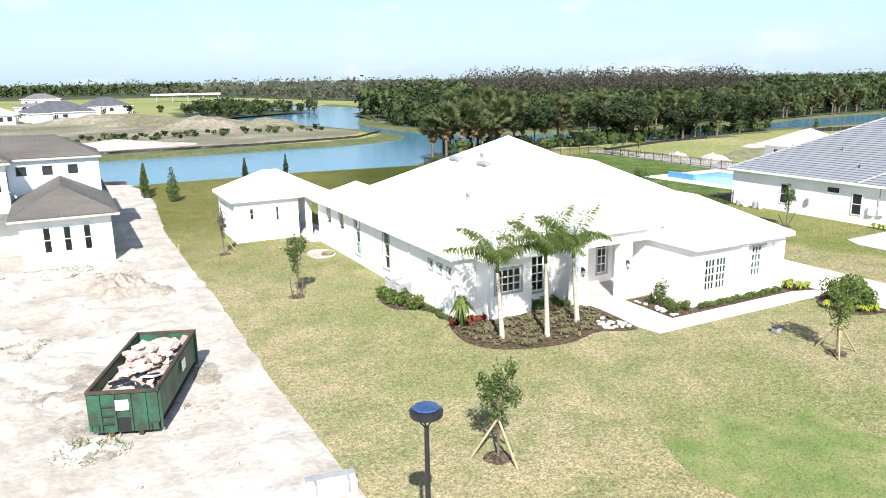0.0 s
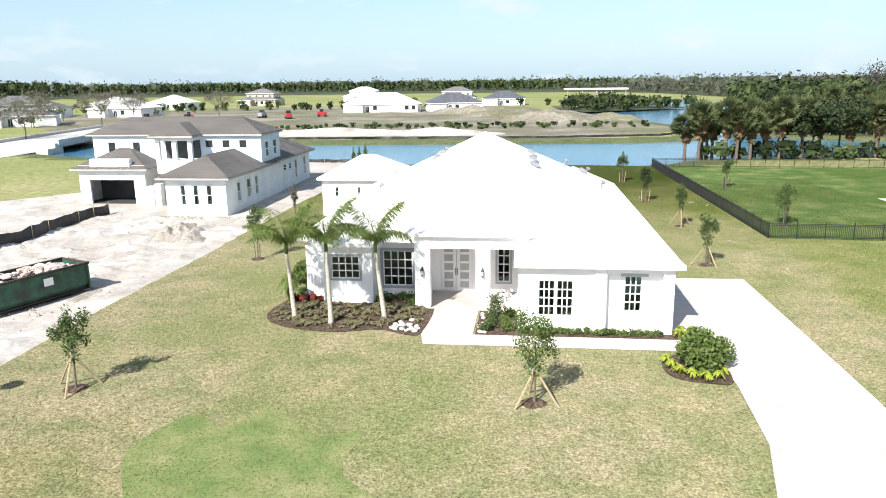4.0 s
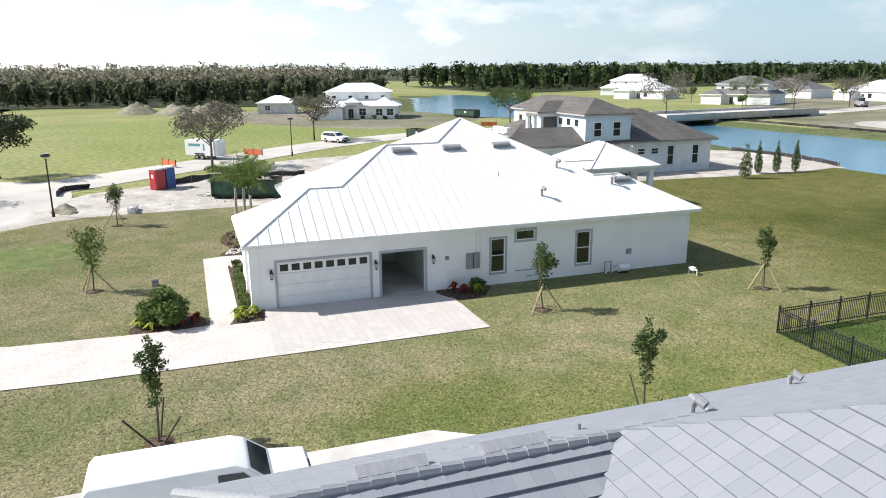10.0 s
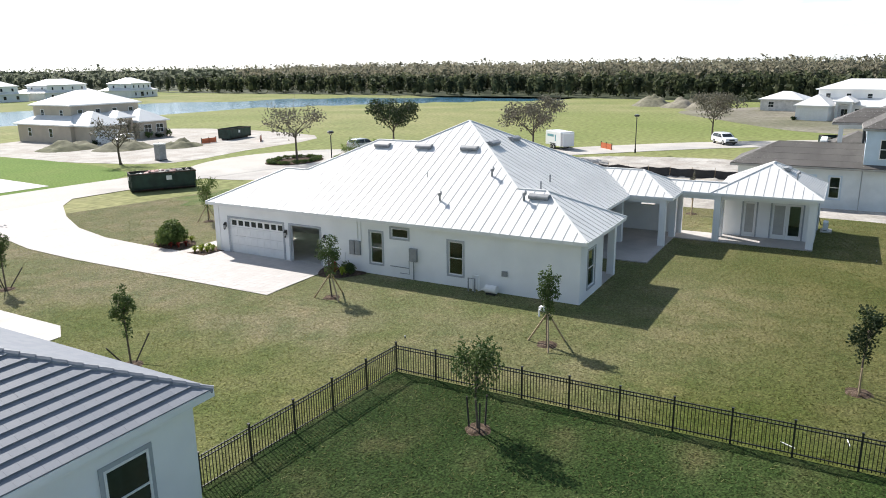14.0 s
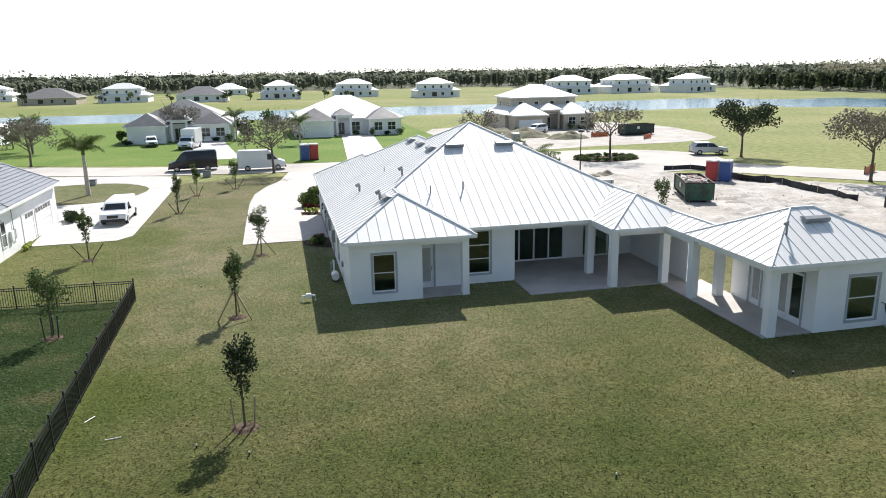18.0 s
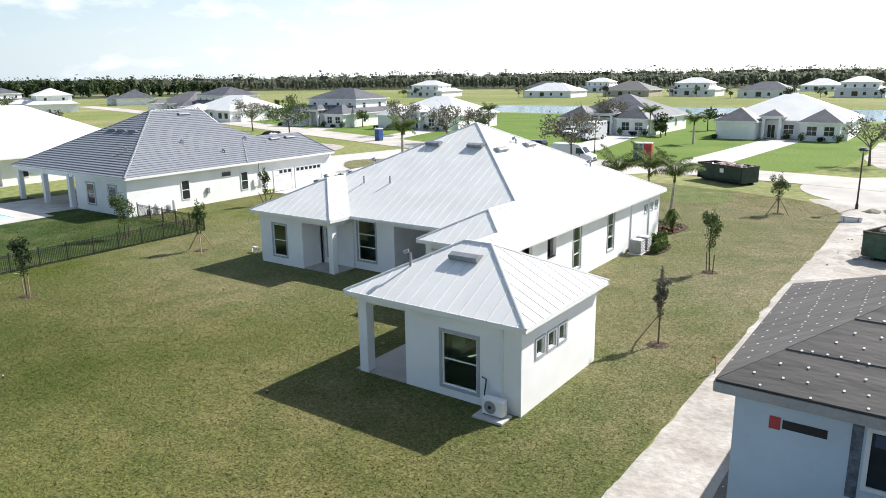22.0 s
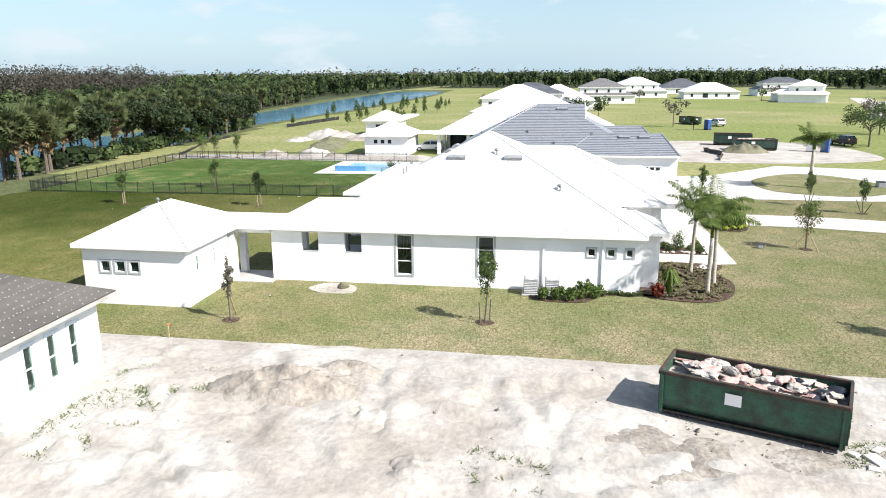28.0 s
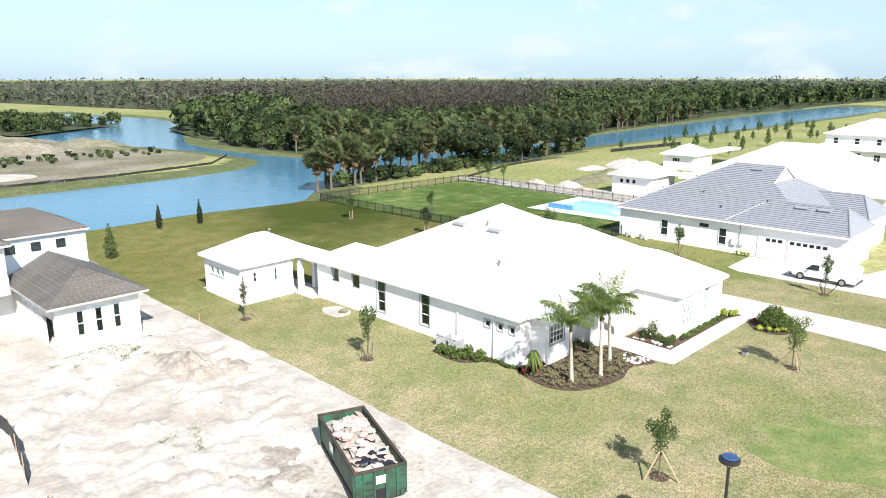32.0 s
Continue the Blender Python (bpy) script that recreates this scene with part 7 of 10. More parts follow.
WH, GR = "white stucco house with a white roof", "white stucco house with a dark grey roof"
for i, (x, y, w, d, st, rm, wm, rz, wg, lb) in enumerate([
        (99, -55, 20, 16, 1, FARWHITE, STUCCO, 180, 2, WH), (57, -62, 19, 18, 1, SLATE, STUCCO, 180, 2, GR), (26, -63, 21, 18, 1, FARWHITE, STUCCO, 180, 2, "white stucco house, its one roof coloured white in sun and slate in shade"), (-14, -58, 18, 15, 2, FARWHITE, BEIGE, 180, 2, "unfinished beige two-storey house with a white roof"),
        (109, -285, 22, 16, 2, FARWHITE, STUCCO, 0, 1, WH), (72, -266, 22, 16, 1, SLATE, STUCCO, 0, 1, GR), (37, -279, 19, 16, 2, FARWHITE, STUCCO, 0, 1, WH), (0, -285, 22, 16, 2, FARWHITE, STUCCO, 0, 1, WH), (-34, -249, 20, 16, 2, FARWHITE, STUCCO, 0, 1, WH),
        (139, -277, 24, 18, 1, SHINGLE, BEIGE, 0, 1, "beige house with a brown roof"), (186, -349, 20, 16, 2, FARWHITE, STUCCO, 0, 1, WH), (-99, -244, 24, 16, 2, FARWHITE, STUCCO, 0, 2, WH), (-129, -244, 28, 16, 2, FARWHITE, STUCCO, 10, 2, WH), (-155, -230, 21, 16, 2, FARWHITE, STUCCO, 20, 1, WH),
        (67, -380, 20, 16, 1, FARWHITE, STUCCO, 0, 1, WH), (215, -330, 24, 17, 1, SLATE, STUCCO, 0, 1, GR), (128, -53, 21, 16, 2, SLATE, STUCCO, 180, 2, "two-storey white house with a slate grey roof"), (172, -55, 22, 16, 1, FARWHITE, STUCCO, 180, 2, WH),
        (200, -72, 24, 17, 2, SLATE, STUCCO, 170, 1, GR), (292, -60, 24, 17, 2, FARWHITE, STUCCO, 160, 1, WH), (235, -85, 24, 17, 1, SHINGLE, STUCCO, 170, 1, GR), (172, -256, 26, 17, 1, FARWHITE, STUCCO, 0, 1, WH), (245, -250, 24, 17, 2, FARWHITE, STUCCO, 0, 1, WH), (330, -120, 24, 17, 1, SLATE, STUCCO, 150, 1, GR),
        (163, 47, 22, 20, 2, FARWHITE, STUCCO, 90, 1, WH), (196, 45, 24, 20, 2, SLATE, STUCCO, 90, 2, GR), (232, 38, 24, 22, 1, FARWHITE, STUCCO, 90, 2, WH), (285, 20, 24, 22, 2, SHINGLE, STUCCO, 90, 1, GR), (350, 0, 26, 22, 2, FARWHITE, STUCCO, 90, 1, WH), (410, -30, 26, 22, 1, SLATE, STUCCO, 90, 1, GR),
        (368, -72, 26, 18, 2, SLATE, STUCCO, 90, 1, GR), (330, -30, 24, 17, 1, FARWHITE, STUCCO, 90, 1, WH),
        (-27, 283, 30, 18, 1, FARWHITE, STUCCO, 10, 2, "white house under way across the lake"), (1, 290, 22, 16, 1, SLATE, STUCCO, 10, 1, GR), (-5, 372, 20, 15, 2, SHINGLE, STUCCO, 0, 1, GR), (-108, 368, 19, 15, 2, SHINGLE, BEIGE, 0, 1, "unroofed beige two-storey house shell"), (-148, 296, 17, 15, 1, FARWHITE, STUCCO, 0, 1, WH),
        (-134, 322, 17, 15, 1, FARWHITE, STUCCO, 0, 1, WH), (-155, 250, 24, 18, 1, SHINGLE, STUCCO, 20, 1, GR), (-68, 434, 21, 15, 2, FARWHITE, STUCCO, 0, 1, WH), (-109, 65.5, 21, 13, 2, FARWHITE, STUCCO, 75, 2, "white two-storey house with a white roof by the pond"),
        (-210, 214, 24, 17, 2, FARWHITE, STUCCO, 45, 1, WH), (-122, 198, 21, 16, 2, SHINGLE, STUCCO, 30, 1, "two-storey white house with a brown roof"), (-120, 256, 19, 16, 1, FARWHITE, STUCCO, 0, 1, WH), (-172, 196, 19, 15, 1, FARWHITE, STUCCO, 30, 1, WH), (20, 350, 20, 15, 1, SLATE, STUCCO, 0, 1, GR)]):
    far_house(x, y, w, d, st, rm, wm, rz, i, wg, lb)
cot = thing("pool_house", "small white cottage with a white hip roof on a bare field", "house", -136, 49, 0, 75)
part("wall", boxes((-5, -4, 0, 5, 4, 2.9)), BLOCK, cot)
hip(cot, -5.5, -4.5, 5.5, 4.5, 2.95, 0.42, FARWHITE)
punch(cot, "S", (-5, -4, 5, 4), 2, 0.9, 1.4, 1.4, 2, 2)

# the next house to the east: grey tile roof
nr = thing("neighbour_house", "white stucco house with a grey flat-tile hip roof", "house")
RCT = (58.05, 25.0, 75.7, 48.75)
for b in ((58.06, 36.6, 0, 77.3, 43.0, 3.3), (58.05, 43.0, 0, 66.5, 48.75, 3.3), (58.05, 23.8, 0, 65.6, 36.6, 3.3), (67.5, 24.9, 0, 75.7, 36.6, 3.3)):
    part("wall", boxes(b), STUCCO, nr)
# main roof: hips to the north and south, the south one cut by a white gablet under the ridge's end
NX0, NX1, NXM, NZ, NK = 57.6, 77.9, 67.75, 3.46, 0.4966
NRZ, GZ_ = NZ + NK * (NXM - NX0), NZ + NK * 7.0
zWs, zEs = (lambda x, y: NZ + NK * (x - NX0)), (lambda x, y: NZ + NK * (NX1 - x))
zNs, zSs = (lambda x, y: NZ + (NRZ - NZ) * (49.1 - y) / 9.6), (lambda x, y: NZ + (GZ_ - NZ) * (y - 27.2) / 6.5)
for plan, zf in (([(57.6, 27.2), (64.6, 33.7), (67.75, 33.7), (67.75, 39.5), (57.6, 49.1)], zWs), ([(77.9, 49.1), (67.75, 39.5), (67.75, 33.7), (70.9, 33.7), (77.9, 27.2)], zEs), ([(57.6, 49.1), (67.75, 39.5), (77.9, 49.1)], zNs), ([(57.6, 27.2), (77.9, 27.2), (70.9, 33.7), (64.6, 33.7)], zSs)):
    tiles(nr, plan, zf, None, 0.363, GREYTILE, "roof")
gb = bmesh.new()
gq = [[gb.verts.new((x, y, z)) for x, z in ((64.7, GZ_ - 0.02), (70.8, GZ_ - 0.02), (NXM, NRZ - 0.06))] for y in (33.78, 33.9)]
gb.faces.new(gq[0])
gb.faces.new(gq[1][::-1])
for k in range(3):
    gb.faces.new((gq[0][k], gq[1][k], gq[1][(k + 1) % 3], gq[0][(k + 1) % 3]))
part("gablet", gb, WHITE, nr)
for x in (64.55, 70.95):
    d_ = Vector((NXM - x, 0, NRZ - GZ_))
    part("rake_board", box(bmesh.new(), 0, -0.06, -0.2, d_.length, 0.03, 0.0, Matrix.Translation((x, 33.66, GZ_ + 0.05)) @ Matrix.Rotation(-math.atan2(d_.z, d_.x), 4, "Y")), WHITE, nr)
ridge_row(nr, [((57.6, 49.1, NZ), (NXM, 39.5, NRZ)), ((77.9, 49.1, NZ), (NXM, 39.5, NRZ)), ((NXM, 39.5, NRZ), (NXM, 33.7, NRZ)), ((70.9, 33.7, GZ_), (77.9, 27.2, NZ))], 0.105)
fascia(nr, [(57.6, 36.0), (57.6, 49.1), (77.9, 49.1), (77.9, 27.2)][::-1], NZ, WHITE, h=0.2, closed=False)
part("soffit", boxes((57.62, 30.0, 3.26, 77.88, 49.08, 3.29)), WHITE, nr)
hip(nr, 57.602, 23.7, 65.9, 36.0, 3.445, 0.49, GREYTILE, 0.363, None, GREYTILE, fasc=WHITE, capr=0.1, ends=(25.2, 33.0))
hip(nr, 67.2, 24.5, 76.0, 36.0, 3.45, 0.49, GREYTILE, 0.363, None, GREYTILE, fasc=WHITE, capr=0.1, ends=(26.4, 32.0))
for x in (67.4, 72.2, 77.2):
    part("column", boxes((x - 0.22, 48.5, 0, x + 0.22, 48.94, 3.3)), STUCCO, nr)
part("beam", boxes((66.5, 48.55, 2.95, 77.4, 48.9, 3.3)), STUCCO, nr)
part("porch_floor", boxes((66.5, 43.0, 0, 75.7, 52.0, 0.07)), CONC, nr)
W_ = lambda y: 48.75 - y
punch(nr, "W", RCT, W_(43.4), 0.75, 0.9, 1.8, 1, 2)
punch(nr, "W", RCT, W_(38.9), 2.3, 1.2, 0.55, 1, 1)
punch(nr, "W", RCT, W_(36.6), 0.75, 0.9, 1.8, 1, 2)
punch(nr, "W", RCT, W_(32.4), 0.03, 2.6, 2.25, 1, 4, WHITE, None, WHITE, "garage_door")
punch(nr, "W", RCT, W_(29.4), 0.03, 4.0, 2.25, 1, 4, WHITE, None, WHITE, "garage_door")
for k in range(3):
    part("garage_pane", boxes((58.0, 29.95 + k * 0.6, 1.85, 58.02, 30.35 + k * 0.6, 2.15)), PANE, nr)
for k in range(6):
    part("garage_pane", boxes((58.0, 25.65 + k * 0.62, 1.85, 58.02, 26.05 + k * 0.62, 2.15)), PANE, nr)
punch(nr, "N", (58.05, 43.0, 66.5, 48.75), 5.6, 0.7, 1.3, 1.9, 1, 2, WHITE, TRIM)
punch(nr, "N", (58.05, 43.0, 66.5, 48.75), 2.0, 0.7, 1.3, 1.9, 1, 2, WHITE, TRIM)

def roof_vent(parent, p, n, w=1.15, d=0.5, h=0.2, name="roof_vent", m=None):
    """A low off-ridge vent box lying on a slope with normal n."""
    n = Vector(n).normalized()
    a = Vector((-n.y, n.x, 0)).normalized()
    u = n.cross(a)
    mm = Matrix((a.to_4d(), u.to_4d(), n.to_4d(), (0, 0, 0, 1))).transposed()
    for r in range(3):
        mm[3][r] = 0
    mm.translation = p
    bm = bmesh.new()
    prof = [(-d / 2, 0), (-d / 2, h * 0.85), (-d * 0.38, h), (d * 0.1, h * 0.95), (d / 2, h * 0.12), (d / 2, 0)]
    ends = [[bm.verts.new(mm @ Vector((sx * w / 2, q, z))) for q, z in prof] for sx in (-1, 1)]
    for i in range(5):
        bm.faces.new((ends[0][i], ends[0][i + 1], ends[1][i + 1], ends[1][i]))
    bm.faces.new(ends[0])
    bm.faces.new(ends[1][::-1])
    part(name, bm, m or VENT, parent)


def roof_pipe(parent, p, h=0.5, r=0.05, hood=True):
    bm = tube(bmesh.new(), [p, (p[0], p[1], p[2] + h)], r, 8)
    if hood:
        tube(bm, [(p[0], p[1], p[2] + h), (p[0] + 0.05, p[1] + 0.05, p[2] + h + 0.12), (p[0] + 0.22, p[1] + 0.12, p[2] + h + 0.05)], [r * 1.6, r * 1.9, r * 1.7], 8)
    part("vent_pipe", bm, VENT, parent)


for y, z, w, h in ((34.6, 0.9, 0.5, 0.75), (33.8, 1.0, 0.45, 0.7), (40.4, 1.0, 0.3, 0.55)):
    part("wall_box", bev(boxes((57.88, y, z, 58.05, y + w, z + h)), 0.02), VENT if y > 40 else WHITE, nr)
part("conduit", tube(bmesh.new(), [(57.98, 34.3, 1.7), (57.98, 34.3, 3.2)], 0.03, 6), VENT, nr)
zN = lambda x, y: min(zWs(x, y), zEs(x, y), zNs(x, y))
for x, y, n in ((66.7, 36.4, (-0.45, 0, 0.89)), (68.7, 35.8, (0.45, 0, 0.89)), (65.7, 42.8, (0, 0.46, 0.88)), (67.5, 42.8, (0, 0.46, 0.88)), (69.2, 42.8, (0, 0.46, 0.88))):
    roof_vent(nr, (x, y, zN(x, y) + 0.02), n, 1.3, 0.46, 0.24, m=GREYTILE)
for x, y in ((61.0, 27.2), (61.0, 29.4)):
    roof_vent(nr, (x, y, 3.45 + 0.49 * (x - 57.6) + 0.04), (-0.45, 0, 0.89), 1.2, 0.5, 0.22, m=GREYTILE)
for x, y, hd in ((62.35, 45.7, True), (64.1, 44.2, False), (61.7, 40.2, True), (59.5, 37.1, True), (61.3, 32.9, True), (60.5, 31.0, False)):
    roof_pipe(nr, (x, y, zN(x, y)), 0.24 if hd else 0.2, 0.055 if hd else 0.035, hd)
for i, (y, w, h) in enumerate(((46.5, 0.8, 1.0), (45.4, 0.7, 0.7), (44.8, 0.5, 1.1), (47.3, 0.6, 0.6))):
    eq = thing("pool_pump", "pool pump and pipes beside the neighbour's wall", "pump", 57.3, y, 0.0, group="pool equipment")
    part("tank", tube(bmesh.new(), [(0, 0, 0.05), (0, 0, h * 0.8), (0, 0, h)], [w * 0.35, w * 0.35, w * 0.15], 10), VENT if i % 2 else WHITE, eq)
    part("pipe", tube(bmesh.new(), [(0, 0, 0.1), (0.3, 0.2, 0.1), (0.3, 0.2, 0.7)], 0.04, 6), WHITE, eq)
for i, y in enumerate((34.2, 33.8, 33.4, 33.0)):
    spiky(57.5, y, 0.4, 0.5, LEAFLIME, 22, "yellow-green fern by the neighbour's garage", seed=600 + i, group="neighbour ferns", z=0.02)
for i, (x, y) in enumerate(((57.0, 23.6), (57.4, 22.9), (56.9, 24.3))):
    shrub(x, y, 0.7, 0.9, LEAFDARK, 700, 0.08, "dark shrub at the neighbour's drive", seed=620 + i, z=0.03, group="neighbour shrubs")

# the second house to the east with its pool cottage
n2 = thing("far_neighbour_house", "large white house with a white metal roof", "house")
part("wall", boxes((88, 28, 0, 108, 46, 3.2)), STUCCO, n2)
part("wing_wall", boxes((98, 46, 0, 108, 55.2, 3.2)), STUCCO, n2)
hip(n2, 87.0, 27.3, 108.7, 56.0, 3.3, 0.5, FARWHITE)
# dark panel added for the deep shade under the porch roof
part("porch_shade", boxes((97.85, 46.4, 0.02, 97.95, 55.0, 2.9)), DARK, n2)
for x, y in ((87.8, 55.2), (87.8, 50.6), (92.8, 55.2), (97.6, 55.2)):
    part("column", boxes((x - 0.25, y - 0.25, 0, x + 0.25, y + 0.25, 3.2)), STUCCO, n2)
part("porch_floor", boxes((87.6, 46.05, 0, 97.9, 55.4, 0.07)), CONC, n2)
for k in range(3):
    punch(n2, "N", (98, 46, 108, 55.2), 1.2 + 3 * k, 0.7, 1.2, 1.8, 1, 2)
    punch(n2, "W", (88, 28, 108, 46), 2 + 5 * k, 0.8, 1.0, 1.7, 1, 2)
n2c = thing("pool_cottage", "white cottage with a white hip roof and three small windows", "house")
part("wall", boxes((85.0, 59.6, 0, 93.0, 66.4, 3.1)), STUCCO, n2c)
part("carport_roof", bev(boxes((90.5, 56.05, 2.85, 95, 59.0, 3.12)), 0.03), FARWHITE, n2c)
hip(n2c, 84.4, 59.0, 93.6, 67.0, 3.15, 0.48, FARWHITE)
for k in range(3):
    punch(n2c, "W", (85.0, 59.6, 93.0, 66.4), 1.4 + 1.1 * k, 1.8, 0.7, 0.7, 1, 1)
n3c = thing("pool_cottage", "far white cottage with a white hip roof", "house")
part("wall", boxes((119.5, 69, 0, 127.5, 75.6, 3.1)), STUCCO, n3c)
hip(n3c, 118.9, 68.4, 128.1, 76.2, 3.15, 0.48, FARWHITE)
punch(n3c, "W", (119.5, 69, 127.5, 75.6), 2, 1.6, 1.6, 0.8, 3, 1)
part("roof_bridge", boxes((128.1, 69, 2.8, 142, 72, 3.2)), FARWHITE, n3c)

# the unfinished house to the west
TEALS = mat("dark_sticker", (0.05, 0.08, 0.14), 0.5, var=0.1, scale=9, fine=30, bump=0)
ln = thing("unfinished_house", "unfinished two-storey house with black felt roofs and bare block walls", "house")
PRIME = mat("primed_wall", (0.72, 0.75, 0.75), 0.85, var=0.07, scale=0.7, fine=18, bump=0.3)
part("lower_wall", boxes((-15.2, 65.0, 0, 2.9, 70.6, 6.3)), PRIME, ln)
part("upper_wrap", boxes((-15.23, 64.97, 3.6, 2.93, 70.63, 6.55)), WRAP, ln)
mW1 = wall("wall", ln, (-2.8, 55.5), (2.9, 55.5), 0, 3.4, [(1.35, 1.85, 1.0, 2.8), (2.6, 3.1, 1.0, 2.8), (3.85, 4.35, 1.0, 2.8)], 0.2, PRIME)
for s in (1.35, 2.6, 3.85):
    window(ln, mW1, s, s + 0.5, 1.0, 2.8, 1, 2, 0.13, trimm=WRAP)
mW2 = wall("wall", ln, (2.9, 55.5), (2.9, 64.97), 0, 3.4, [(2.6, 3.5, 0.9, 2.7), (5.0, 6.1, 0.9, 2.7), (7.2, 8.0, 0.9, 2.7)], 0.2, PRIME)
for s0, s1 in ((2.6, 3.5), (5.0, 6.1), (7.2, 8.0)):
    window(ln, mW2, s0, s1, 0.9, 2.7, 1, 2, 0.13, trimm=WRAP)
mW3 = wall("wall", ln, (-2.8, 64.97), (-2.8, 55.5), 0, 3.4, [(2.95, 3.6, 0.9, 2.52), (4.88, 5.45, 0.9, 2.52), (6.8, 8.9, 0.0, 2.35)], 0.2, BLOCK)
window(ln, mW3, 2.95, 3.6, 0.9, 2.52, 2, 2, 0.2, trimm=WRAP)
window(ln, mW3, 4.88, 5.45, 0.9, 2.52, 2, 2, 0.2, trimm=WRAP)
blk = finish("block", bev(boxes((0.005, -0.012, 0.005, 0.395, 0.02, 0.195)), 0.006), BLOCK)
mort = new("block_courses")
mort.parent = ln
for r in range(17):
    for k in range(-1, 24):
        a = k * 0.4 + (0.2 if r % 2 else 0)
        for me_, a0, a1 in ((blk, a, a + 0.4),):
            if a0 < 0 or a1 > 9.4 or any(a0 < h1 and a1 > h0 and r * 0.2 < z1 and r * 0.2 + 0.2 > z0 for h0, h1, z0, z1 in ((2.73, 3.82, 0.7, 2.74), (4.66, 5.67, 0.7, 2.74), (6.8, 8.9, 0.0, 2.35))):
                continue
            share("block", me_, mort, mW3 @ Matrix.Translation((a0, 0, r * 0.2)))
part("floor", boxes((-2.7, 55.6, 0, 2.8, 64.9, 0.05)), CONC, ln)
part("rear_wing", boxes((-9, 70.6, 0, 2.75, 81.8, 3.5)), PRIME, ln)
for s, z, w, h in ((1.2, 2.1, 1.0, 0.7), (3.0, 2.1, 1.0, 0.7), (5.2, 0.8, 0.9, 2.2), (8.6, 0.8, 0.9, 2.2)):
    punch(ln, "E", (-9, 70.6, 2.75, 81.8), s, z, w, h, 1, 2, WHITE, WRAP)
wall("wall", ln, (-15.0, 61.5), (-8.0, 61.5), 0, 3.9, [(1.1, 5.8, 0, 2.45)], 0.25, PRIME)
for x in (-15.0, -8.2):
    part("garage_side", boxes((x, 61.75, 0, x + 0.2, 65, 3.4)), BLOCK, ln)
# floor, back and ceiling coloured dark for the unlit garage
part("garage_floor", boxes((-14.9, 61.6, 0, -8.1, 64.9, 0.05)), DARK, ln)
part("garage_back", boxes((-14.8, 64.85, 0.05, -8.2, 64.95, 3.4)), DARK, ln)
part("garage_ceiling", boxes((-14.8, 61.75, 3.3, -8.2, 64.85, 3.38)), DARK, ln)
part("parapet", bev(boxes((-13.6, 61.3, 3.75, -9.4, 61.9, 4.55)), 0.03), PRIME, ln)
part("pier", boxes((-7.6, 60.9, 0, -6.9, 61.5, 1.9)), PRIME, ln)
part("pier", boxes((-6.6, 60.6, 0, -6.0, 61.3, 2.2)), PRIME, ln)
for a in (-7.1, -5.35, -3.7):
    part("balcony_post", boxes((a - 0.22, 62.84, 4.3, a + 0.22, 63.2, 6.2)), PRIME, ln)
part("balcony_wall", boxes((-7.3, 62.8, 2.9, -3.45, 65.0, 4.3), (-7.3, 62.8, 6.2, -3.45, 65, 6.55)), PRIME, ln)
# balcony back coloured dark for the shade in its opening
part("balcony_back", boxes((-7.2, 64.8, 4.3, -3.55, 64.95, 6.2)), DARK, ln)
for s in (1.7, 4.4):
    punch(ln, "S", (-15.23, 64.97, 2.93, 70.63), s, 4.6, 0.7, 1.3, 1, 2, BLACK)
for s in (12.3, 14.1, 15.9):
    punch(ln, "S", (-15.23, 64.97, 2.93, 70.63), s, 5.4, 0.7, 0.7, 1, 1, BLACK)
for s in (1.0, 3.4):
    punch(ln, "E", (-15.23, 64.97, 2.93, 70.63), s, 4.3, 1.0, 1.6, 1, 2, WHITE, WRAP)
TAPE = mat("printed_flashing_tape", (0.16, 0.19, 0.23), 0.5, var=0.3, scale=9, fine=40, bump=0.05)
for s in (1.92, 3.56, 6.2, 9.0, 12.5):
    punch(ln, "N", (-15.23, 64.97, 2.93, 70.63), s, 5.3, 0.74, 1.05, 1, 1, WHITE)
    for e in (s - 0.2, s + 0.76):
        part("flashing_tape", boxes((2.93 - e - 0.16, 70.632, 5.1, 2.93 - e, 70.637, 6.45)), TAPE, ln)
    part("window_sticker", boxes((2.93 - s - 0.45, 70.652, 6.05, 2.93 - s - 0.12, 70.656, 6.25)), TEALS, ln)
EAVEBOARD = mat("raw_eave_board", (0.42, 0.40, 0.37), 0.8, var=0.15, scale=1.5, fine=20, bump=0.2)
FEL = [(-15.75, 64.65, 3.15, 71.1, 6.75), (-3.4, 54.9, 3.45, 69.0, 3.55), (-9.6, 68.0, 3.4, 82.3, 3.65), (-15.6, 61.0, -7.5, 68.0, 3.6), (-7.75, 62.3, -3.1, 70.0, 6.74)]
capv, capf = [], []
rgc = np.random.default_rng(9)
